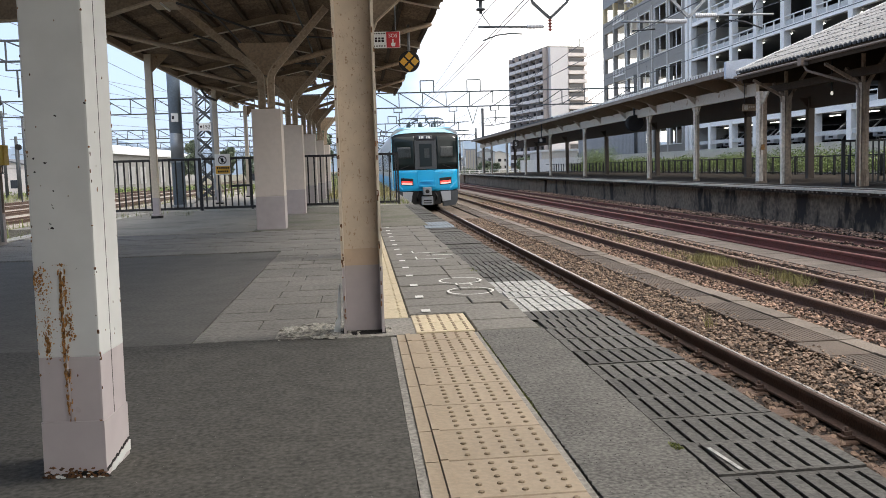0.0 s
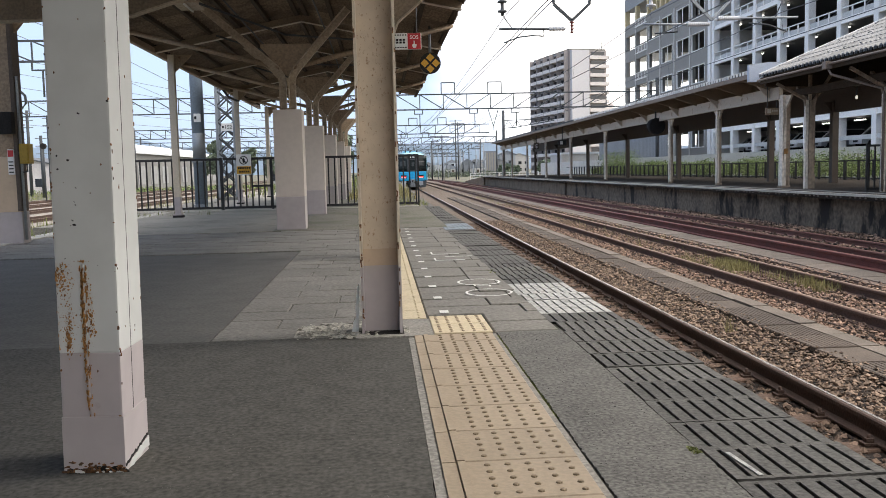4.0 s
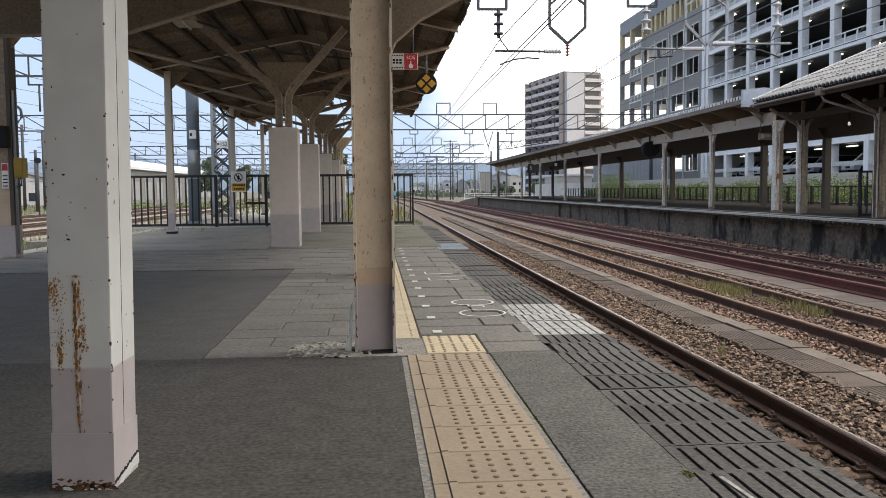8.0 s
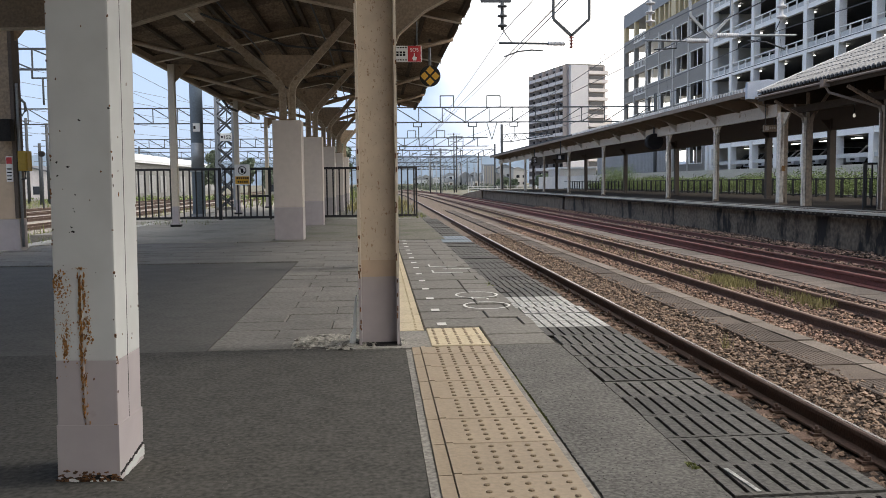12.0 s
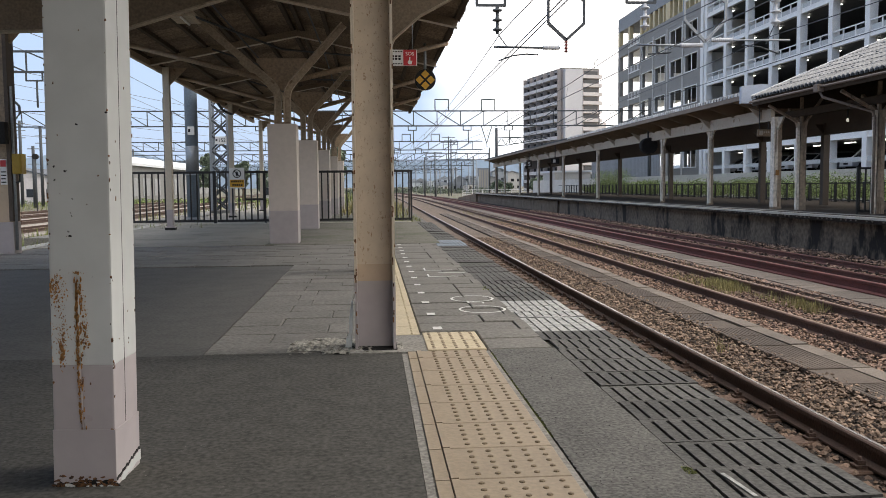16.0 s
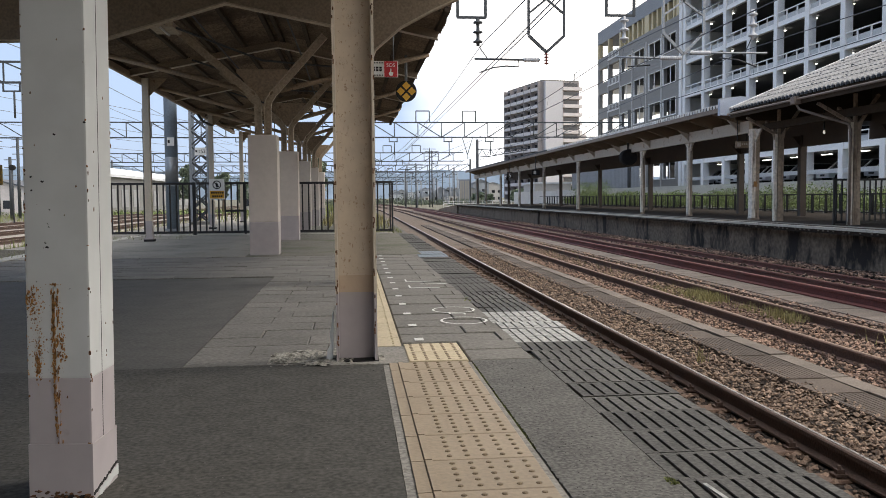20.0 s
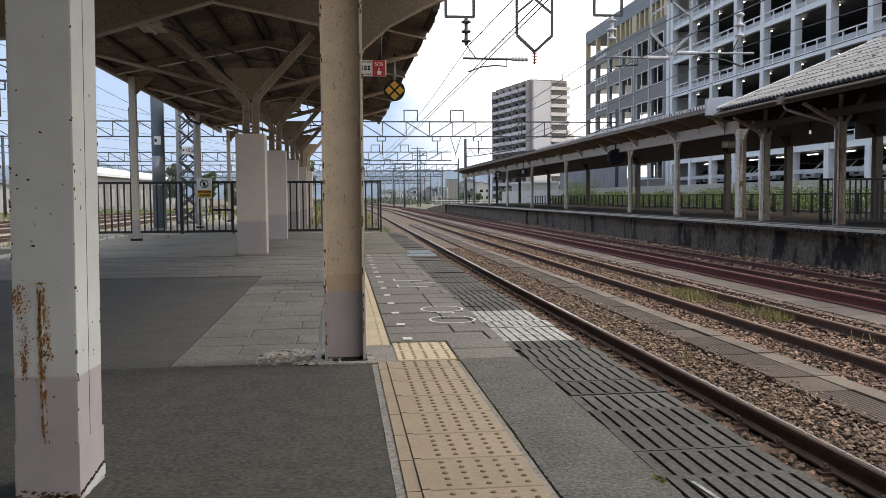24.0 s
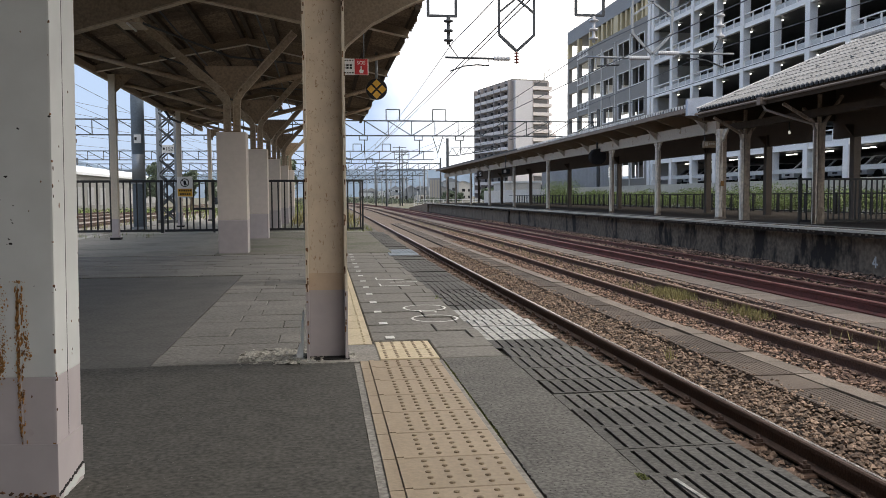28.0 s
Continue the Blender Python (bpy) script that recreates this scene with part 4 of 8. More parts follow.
def build_far_platform():
    pl = thing("platform_2", (0, 0, 0), "opposite platform with a stained concrete retaining wall", "platform", kind="structure")
    ys = [y for y in LINE_YS if y < 95] + [97]
    bm = bmesh.new()
    sweep(bm, [(0.42, -1.06), (0.42, P2_Z - 0.14), (9.5, P2_Z - 0.14), (9.5, -1.06)], ys, 11.02)
    part("retaining_wall", bm, M_STAINED_WALL, pl, "dark water-stained concrete wall")
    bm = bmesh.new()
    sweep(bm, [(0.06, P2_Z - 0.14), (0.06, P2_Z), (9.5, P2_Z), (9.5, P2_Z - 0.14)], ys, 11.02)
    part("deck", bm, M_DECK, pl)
    bm = bmesh.new()
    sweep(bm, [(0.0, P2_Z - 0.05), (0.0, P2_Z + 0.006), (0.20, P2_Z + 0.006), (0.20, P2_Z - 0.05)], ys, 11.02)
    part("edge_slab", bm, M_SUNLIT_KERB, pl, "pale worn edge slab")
    bm = bmesh.new()
    box(bm, -0.006, 0.012, -0.026, 0.026, P2_Z - 0.095, P2_Z - 0.062)
    me = mesh_of("edge_block", bm, M_KERB)
    pieces("edge_block", me, [(11.012 + bend(y), y, 0, 0) for y in [14 + 0.215 * k for k in range(380)] if int(y * 7.3) % 4], pl)
    bm = bmesh.new()
    sweep(bm, [(0.55, P2_Z), (0.55, P2_Z + 0.008), (0.85, P2_Z + 0.008), (0.85, P2_Z)], ys, 11.02)
    part("tactile_strip", bm, M_MORTAR, pl, "worn pale yellow guiding strip")
    ramp = bmesh.new()
    prism(ramp, [(97, -1.06), (97, P2_Z - 0.03), (118, -0.72), (118, -1.06)], "x", 11.2 + bend(97), 20.9)
    part("ramp_end", ramp, M_FACING, pl)
    bm = bmesh.new()
    tube(bm, [(11.36 + bend(53.3), 53.3, -0.95), (11.34 + bend(53.3), 53.3, -0.5), (11.38 + bend(53.3), 53.3, P2_Z - 0.1)], 0.07, 8)
    part("drain_pipe", bm, M_BROWN_STEEL, pl)
    bm = bmesh.new()
    sweep(bm, [(0.34, -1.05), (0.34, P2_Z - 0.22), (0.43, P2_Z - 0.22), (0.43, -1.05)], [53.6, 60, 70, 80, 90, 96.9], 11.02)
    part("wall_facing", bm, M_FACING, pl, "paler brown wall facing")
    bm = bmesh.new()
    text_digit_four(bm, 11.438 + bend(16.7), 16.75, -0.73)
    part("painted_mark", bm, M_WHITE_PAINT, pl, "white painted figure 4 on the wall")


def text_digit_four(bm, x, y, z):
    h, w, t = 0.24, 0.17, 0.035
    for a, b in (((0.10, 0.0), (0.10, h)), ((0.0, 0.08), (w, 0.08)), ((0.0, 0.08), (0.10, h))):
        bar(bm, (x - 0.004, y - a[0], z + a[1]), (x - 0.004, y - b[0], z + b[1]), t, 0.006, (1, 0, 0))


build_ground()
build_tracks()
build_near_platform()
build_grit()
build_far_platform()


# ---- near canopy ----
RIDGE_X, RIDGE_Z = -1.40, 3.96
EAVE_L, EAVE_R, EAVE_Z = -4.34, 1.36, 3.36


def roof_z(x, ex):
    """Height of the sheet's underside at x, where ex is the eave on that side."""
    return RIDGE_Z + (EAVE_Z - RIDGE_Z) * (x - RIDGE_X) / (ex - RIDGE_X)


def corrugated(bm, xa, za, xb, zb, y0, y1, pitch=0.18, amp=0.028, thick=0.014):
    n = int((y1 - y0) / pitch * 4)
    rows = []
    for i in range(n + 1):
        y = y0 + (y1 - y0) * i / n
        d = amp * (1, 0, -1, 0)[i % 4]
        rows.append([bm.verts.new((x, y, z + d + t)) for x, z, t in ((xa, za, 0), (xb, zb, 0), (xb, zb, thick), (xa, za, thick))])
    for a, b in zip(rows, rows[1:]):
        for k in range(4):
            bm.faces.new((a[k], a[(k + 1) % 4], b[(k + 1) % 4], b[k]))


def build_canopy():
    cn = thing("platform_canopy", (0, 0, 0), "old gabled platform canopy with corrugated sheets over dark purlins", "canopy")
    jit = random.Random(14)
    # the stretch behind the lens is unseen, added to hold back sky light
    for name, xa, y0, y1, ex in (("west", EAVE_L, 11.7, 32.2, EAVE_L), ("east", EAVE_R, 11.7, 29.6, EAVE_R), ("west", -5.3, -45, 11.6, -5.3), ("east", 1.22, -45, 11.6, 1.22)):
        mid = (RIDGE_X + xa) / 2
        zm = (RIDGE_Z + EAVE_Z) / 2
        lift = 0.07
        # single sheets, each a little out of line with the next
        y = y0
        while y < y1 - 0.1:
            ye = min(y1, y + (0.9 if y > 1.9 else 9.5))
            j = jit.uniform(-0.05, 0.05) if y > 1.9 else 0.0
            k = jit.uniform(-0.012, 0.012) if y > 1.9 else 0.0
            bm = bmesh.new()
            corrugated(bm, RIDGE_X, RIDGE_Z + lift + k, mid, zm + lift + k, y + 0.004, ye - 0.004)
            part("roof_sheet", bm, M_ROOF_UNDER, cn)
            bm = bmesh.new()
            corrugated(bm, mid - 0.1 * (mid - RIDGE_X), zm + lift - 0.022 + k, xa + j, EAVE_Z + lift - 0.034 + k, y + 0.004, ye - 0.004)
            part("roof_sheet", bm, M_ROOF_UNDER, cn)
            y = ye
        # purlins
        n = 5
        for k in range(n + 1):
            x = RIDGE_X + (xa - RIDGE_X) * (0.03 + 0.95 * k / n)
            z = roof_z(x, ex)
            bm = bmesh.new()
            box(bm, x - 0.035, x + 0.035, y0 + 0.05, y1 - 0.05, z - 0.05, z + 0.035)
            part("purlin", bm, M_WOOD_DARK, cn)
        # eave board
        if xa == EAVE_R:
            continue
        bm = bmesh.new()
        s = -1 if xa < RIDGE_X else 1
        box(bm, min(xa - s * 0.03, xa - s * 0.055), max(xa - s * 0.03, xa - s * 0.055), y0, y1, EAVE_Z - 0.06, EAVE_Z + 0.05)
        part("eave_board", bm, M_WOOD_DARK, cn)
    # rafters of the far part
    for y in (13.1, 17.3, 21.5, 25.7, 29.6):
        for ex in (EAVE_L, EAVE_R):
            if y > 29 and ex > 0:
                continue
            bm = bmesh.new()
            x1 = ex + (0.05 if ex < 0 else -0.05)
            bar(bm, (RIDGE_X, y, RIDGE_Z - 0.11), (x1, y, roof_z(x1, ex) - 0.10), 0.05, 0.12)
            rafter = part("rafter", bm, M_PLATE, cn)
            bm = bmesh.new()
            bar(bm, (RIDGE_X, y, RIDGE_Z - 0.177), (x1, y, roof_z(x1, ex) - 0.167), 0.11, 0.012)
            part("rafter_flange", bm, M_FASCIA, rafter)
    # slanting struts from each fork out to the eaves
    for y in (13.4, 18.0, 22.6, 27.2):
        for xe, s in ((EAVE_R - 0.03, 0.1), (EAVE_L + 0.12, -0.1)):
            if y > 27 and s > 0:
                continue
            bm = bmesh.new()
            tube(bm, [(-1.33 + s + bend(y), y, 2.44), (xe, y + 1.65, 3.30)], 0.042, 8)
            part("strut", bm, M_TAN_STEEL, cn)
    # long rails that tie the frames together
    for x, z in ((-4.25, 3.26),):
        bm = bmesh.new()
        box(bm, x - 0.04, x + 0.04, 11.8, 32.0, z - 0.06, z + 0.05)
        part("long_beam", bm, M_TAN_STEEL, cn)
    for y in (11.9, 15.7, 20.3, 24.9):
        bm = bmesh.new()
        tube(bm, [(-2.75, y, 3.28), (-1.4, y + 2.3, 3.05), (-0.3, y + 4.4, 3.27)], 0.018, 5)
        part("tie_rod", bm, M_DARK_STEEL, cn)
    # deep plate frames of the front part
    for y in (-8.2, -4.0, 0.2, 4.6, 8.8):
        top = [(-5.1, EAVE_Z - 0.05), (RIDGE_X, RIDGE_Z - 0.1), (1.0, EAVE_Z - 0.03)]
        low = [(1.15, 2.86), (0.825, 2.71), (0.51, 2.54), (0.256, 2.32), (0.135, 2.02), (-0.09, 2.02), (-0.188, 2.55), (-1.21, 2.755), (-2.34, 2.40), (-4.2, 2.34), (-4.75, 1.95), (-5.1, 1.95)]
        bm = bmesh.new()
        prism(bm, top + low, "y", y + 0.02, y + 0.035)
        part("frame_plate", bm, M_PLATE, cn)
        bm = bmesh.new()
        for a, b in zip(low, low[1:]):
            bar(bm, (a[0], y + 0.028, a[1]), (b[0], y + 0.028, b[1]), 0.11, 0.014, (0, 0, 1))
        part("frame_flange", bm, M_CREAM_OLD, cn)
    return cn


def y_column(y, x=-1.33):
    """Pier with two old rails that part into a Y and carry the roof."""
    c = thing("canopy_column", (x, y, 0), "canopy column of two old rails forking from a plastered pier", "column", "columns under the canopy")
    bm = bmesh.new()
    rbox(bm, -0.215, 0.215, -0.2, 0.2, 0.0, 0.50, 0.012)
    part("pier_base", bm, M_LILAC, c, "grey painted pier base")
    bm = bmesh.new()
    rbox(bm, -0.215, 0.215, -0.2, 0.2, 0.497, 1.80, 0.015)
    part("pier", bm, M_PIER, c)
    for s in (-1, 1):
        pts = [(s * 0.068, 1.78), (s * 0.068, 2.22), (s * 0.085, 2.32), (s * 0.15, 2.42), (s * 0.94, 3.30)]
        if s < 0:
            pts[-1] = (-1.30, 3.42)
        bm = bmesh.new()
        mitred(bm, pts, 0.0, 0.088, 0.018)
        mitred(bm, pts, 0.045 * s, 0.024, 0.066)
        mitred(bm, pts, -0.045 * s, 0.014, 0.120)
        part("forked_rail", bm, M_CREAM_OLD, c)
    bm = bmesh.new()
    prism(bm, [(0, 2.30), (0.38, 2.74), (0.38, 2.79), (-0.38, 2.79), (-0.38, 2.74)], "y", -0.012, 0.012)
    part("gusset", bm, M_TAN_STEEL, c, "tan gusset plate")
    bm = bmesh.new()
    rbox(bm, -0.12, 0.12, -0.07, 0.07, 1.80, 1.83, 0.006)
    part("foot_plate", bm, M_TAN_STEEL, c)
    return c


def edge_post(x, y, h=3.28, w=0.13):
    c = thing("canopy_post", (x, y, 0), "slim cream steel canopy post with a grey foot", "post", "posts along the canopy's back edge")
    bm = bmesh.new()
    rbox(bm, -w / 2, w / 2, -w / 2, w / 2, 0.0, 0.42, 0.008)
    box(bm, -w / 2 - 0.03, w / 2 + 0.03, -w / 2 - 0.03, w / 2 + 0.03, 0.0, 0.08)
    part("post_foot", bm, M_LILAC, c)
    bm = bmesh.new()
    box(bm, -w / 2 - 0.033, w / 2 + 0.033, -w / 2 - 0.033, w / 2 + 0.033, 0.0, 0.05)
    part("rusted_base", bm, M_BOGIE, c, "black rusted base")
    bm = bmesh.new()
    rbox(bm, -w / 2, w / 2, -w / 2, w / 2, 0.418, h, 0.008)
    part("post_shaft", bm, M_CREAM, c)
    bm = bmesh.new()
    prism(bm, [(w / 2, h - 0.36), (w / 2, h), (0.42, h), (0.38, h - 0.05)], "y", -0.012, 0.012)
    part("knee_plate", bm, M_TAN_STEEL, c)
    return c


def front_columns():
    # box column close to the lens
    c = thing("box_column", (-0.9015, 2.585, 0), "square cream steel column with rust streaks and a grey painted foot", "column")
    c.rotation_euler = (0, radians(0.75), radians(-3))
    w, d, zb = 0.172, 0.20, 0.352
    def shaft(z0, z1):
        bm = bmesh.new()
        rbox(bm, 0, w, 0, d, z0, z1, 0.006)
        return bm
    part("column_foot", shaft(0.0, zb), M_LILAC, c, "grey-lilac painted foot")
    part("column_shaft", shaft(zb - 0.003, 3.1), M_COLUMN, c)
    bm = bmesh.new()
    box(bm, w - 0.001, w + 0.0006, 0.090, 0.0925, 0.165, 3.1)
    part("seam", bm, M_BOGIE, c, "dark vertical seam")
    bm = bmesh.new()
    rbox(bm, -0.0015, w + 0.0025, -0.0025, d + 0.003, 0.0, 0.165, 0.0012)
    part("base_collar", bm, M_LILAC, c)
    bm = bmesh.new()
    rnd = random.Random(21)
    tube(bm, [(0.078, 0.002, 0.352), (0.079, 0.002, 0.605)], 0.0045, 6)
    part("weld_ridge", bm, M_COLUMN, c)
    bm = bmesh.new()
    tube(bm, [(0.082, 0.002, 0.165), (0.078, 0.002, 0.352)], 0.0045, 6)
    part("weld_ridge", bm, M_LILAC, c)
    bm = bmesh.new()
    def speck(x, z, r):
        prism(bm, [(x + r * rnd.uniform(0.5, 1.2) * math.cos(a), z + 1.4 * r * rnd.uniform(0.5, 1.3) * math.sin(a)) for a in [i * math.pi / 3 for i in range(6)]], "y", -0.0012, 0.004)
    def blotch(x, z, spread, tall, n, rmax):
        for k in range(int(n * 2.4)):
            speck(max(0.002, rnd.gauss(x, spread)), rnd.gauss(z, tall), rnd.uniform(0.0006, 1.0) ** 2.6 * rmax * 0.72 + 0.0004)
    blotch(0.012, 0.575, 0.010, 0.018, 60, 0.0045)
    blotch(0.026, 0.560, 0.012, 0.022, 40, 0.0035)
    blotch(0.031, 0.385, 0.005, 0.020, 70, 0.0045)
    blotch(0.033, 0.440, 0.007, 0.030, 50, 0.0032)
    blotch(0.020, 0.460, 0.014, 0.060, 46, 0.0022)
    blotch(0.095, 0.430, 0.006, 0.020, 30, 0.0045)
    blotch(0.094, 0.500, 0.005, 0.040, 26, 0.0035)
    blotch(0.068, 0.420, 0.004, 0.050, 22, 0.003)
    blotch(0.076, 0.612, 0.008, 0.002, 14, 0.0035)
    blotch(0.165, 0.155, 0.004, 0.008, 10, 0.006)
    part("rust_patch", bm, M_ORANGE_RUST, c, "flaking orange rust patch")
    bm = bmesh.new()
    for k in range(300):
        z0 = 0.165 + 0.425 * rnd.random() ** 0.8
        x = (0.0735, 0.0755, 0.0745, 0.0775, 0.0850)[k % 5] + rnd.gauss(0, 0.0018) + 0.004 * max(0.0, (0.352 - z0) / 0.19)
        r = rnd.uniform(0.0004, 0.0018) * (1.2 if z0 > 0.36 else 0.8)
        prism(bm, [(x - r, z0), (x - 0.3 * r, z0 - 2 * r), (x + r, z0 + r), (x + 0.7 * r, z0 + rnd.uniform(3, 9) * r), (x - 0.8 * r, z0 + rnd.uniform(3, 8) * r)], "y", -0.0036, 0.003)
    part("rust_streak", bm, M_ORANGE_RUST, c, "long orange rust streak on the weld")
    # chips along the arrises and a few stray spots
    bm = bmesh.new()
    for k in range(46):
        z = rnd.uniform(0.2, 1.5)
        r = rnd.uniform(0.0008, 0.003)
        x = rnd.choice((0.003, 0.003, 0.170)) + rnd.gauss(0, 0.002) if k < 34 else rnd.uniform(0.01, 0.165)
        prism(bm, [(x + r * rnd.uniform(0.5, 1.2) * math.cos(i), z + 1.8 * r * rnd.uniform(0.5, 1.3) * math.sin(i)) for i in range(6)], "y", -0.0012, 0.004)
    for k in range(30):
        z, y = rnd.uniform(0.2, 1.5), rnd.choice((0.004, 0.196, 0.196, 0.05, 0.13)) + rnd.gauss(0, 0.004)
        r = rnd.uniform(0.0008, 0.003)
        prism(bm, [(min(y, 0.199) + r * rnd.uniform(0.5, 1.2) * math.cos(i), z + 2.2 * r * rnd.uniform(0.5, 1.3) * math.sin(i)) for i in range(6)], "x", w - 0.004, w + 0.0012)
    part("rust_spot", bm, M_RUST, c)
    # dark pits in the paint
    bm = bmesh.new()
    for x, z, q in ((0.087, 1.024, 0.005), (0.052, 0.896, 0.0045), (0.07, 0.818, 0.003), (0.064, 0.78, 0.003), (0.067, 0.772, 0.003), (0.057, 0.728, 0.0035), (0.061, 0.718, 0.005), (0.051, 0.714, 0.002), (0.024, 0.908, 0.005), (0.022, 0.873, 0.005), (0.165, 1.056, 0.005), (0.03, 0.62, 0.002), (0.12, 0.60, 0.002)):
        for k in range(3):
            cx, cz = x + rnd.uniform(-0.7, 0.7) * q, z + rnd.uniform(-0.6, 0.6) * q
            r = q * rnd.uniform(0.35, 0.75)
            prism(bm, [(cx + r * rnd.uniform(0.6, 1.2) * math.cos(i), cz + r * rnd.uniform(0.5, 1.0) * math.sin(i)) for i in range(6)], "y", -0.0010, 0.004)
    part("paint_pit", bm, M_BOGIE, c)
    # ragged foot: dark rot, rust and chipped white flakes
    for name, material, count, zmax, rmax, out in (("rotten_foot", M_BOGIE, 46, 0.012, 0.013, 0.0040), ("rust_crust", M_RUST, 90, 0.030, 0.006, 0.0048), ("paint_flake", M_WHITE_PAINT, 9, 0.014, 0.008, 0.0058)):
        bm = bmesh.new()
        for k in range(count):
            r, z = rnd.uniform(0.3, 1.0) * rmax, rnd.random() ** 2 * zmax + 0.002
            ang = [i * math.pi / 3.5 for i in range(7)]
            x = rnd.uniform(0.0, w)
            prism(bm, [(x + 1.6 * r * rnd.uniform(0.4, 1.3) * math.cos(q), max(0, z + r * rnd.uniform(0.4, 1.1) * math.sin(q))) for q in ang], "y", -out, 0.0)
        part(name, bm, material, c)
    # torn side plate: a pale strip under a ragged dark tear that climbs to the back
    tear = [(i / 40 * d, 0.020 + 0.034 * i / 40 + 0.006 * noise.noise(Vector((i * 0.23, 4.0, 0))) + rnd.uniform(-0.0018, 0.0018)) for i in range(41)]
    bm = bmesh.new()
    prism(bm, [(y, z - 0.0035) for y, z in tear] + [(y, z + 0.002 + rnd.uniform(0, 0.006)) for y, z in reversed(tear)], "x", w, w + 0.0040)
    part("torn_gap", bm, M_BOGIE, c, "dark rusted tear")
    bm = bmesh.new()
    prism(bm, [(0.03, 0.006), (0.06, 0.002), (0.09, 0.011), (0.12, 0.006), (0.16, 0.018), (d + 0.004, 0.014)] + [(y + 0.004, z - 0.005 - rnd.uniform(0, 0.006)) for y, z in reversed(tear[7:])], "x", w, w + 0.0052)
    part("torn_plate", bm, M_COLUMN, c, "chipped white strip")
    # H columns at the platform edge row
    for y in (4.60, 8.80):
        c = thing("h_column", (0.018, y, 0), "cream H-section steel column with rust spots and grey foot", "column", "columns near the platform edge")
        zb = 0.355
        for s in (-1, 1):
            for name, z0, z1, m in (("flange_foot", 0.0, zb, M_LILAC), ("flange", zb, 2.6, M_CREAM)):
                bm = bmesh.new()
                box(bm, s * 0.098 - 0.007, s * 0.098 + 0.007, -0.09, 0.09, z0, z1)
                part(name, bm, m, c)
        for name, z0, z1, m in (("web_foot", 0.0, zb, M_LILAC), ("web_band", zb, 0.443, M_PEACH), ("web", 0.443, 2.6, M_FRECKLED)):
            bm = bmesh.new()
            box(bm, -0.0905, 0.0905, -0.006, 0.006, z0, z1)
            part(name, bm, m, c)
        bm = bmesh.new()
        rbox(bm, -0.112, 0.112, -0.096, 0.096, 0.0, 0.010, 0.003)
        part("base_plate", bm, M_BOGIE, c)
        bm = bmesh.new()
        rr = random.Random(int(y * 10))
        for k in range(60):
            s = rr.choice((-1, 1))
            z = rr.uniform(0.05, 2.4)
            x = s * 0.098 + rr.uniform(-0.006, 0.006)
            box(bm, x - 0.003, x + 0.003, -0.0925, -0.085, z, z + rr.uniform(0.006, 0.03))
        part("rust_nick", bm, M_RUST, c)
    bm = bmesh.new()
    prism(bm, [(-0.142, 0.0), (-0.108, 0.0), (-0.102, 0.10), (-0.097, 0.27), (-0.106, 0.25), (-0.121, 0.14), (-0.118, 0.09), (-0.134, 0.06)], "y", 4.565, 4.572)
    solid("cable_guard", bm, M_WHITE, "short white plastic cable guard leaning at the column", "cable guard")


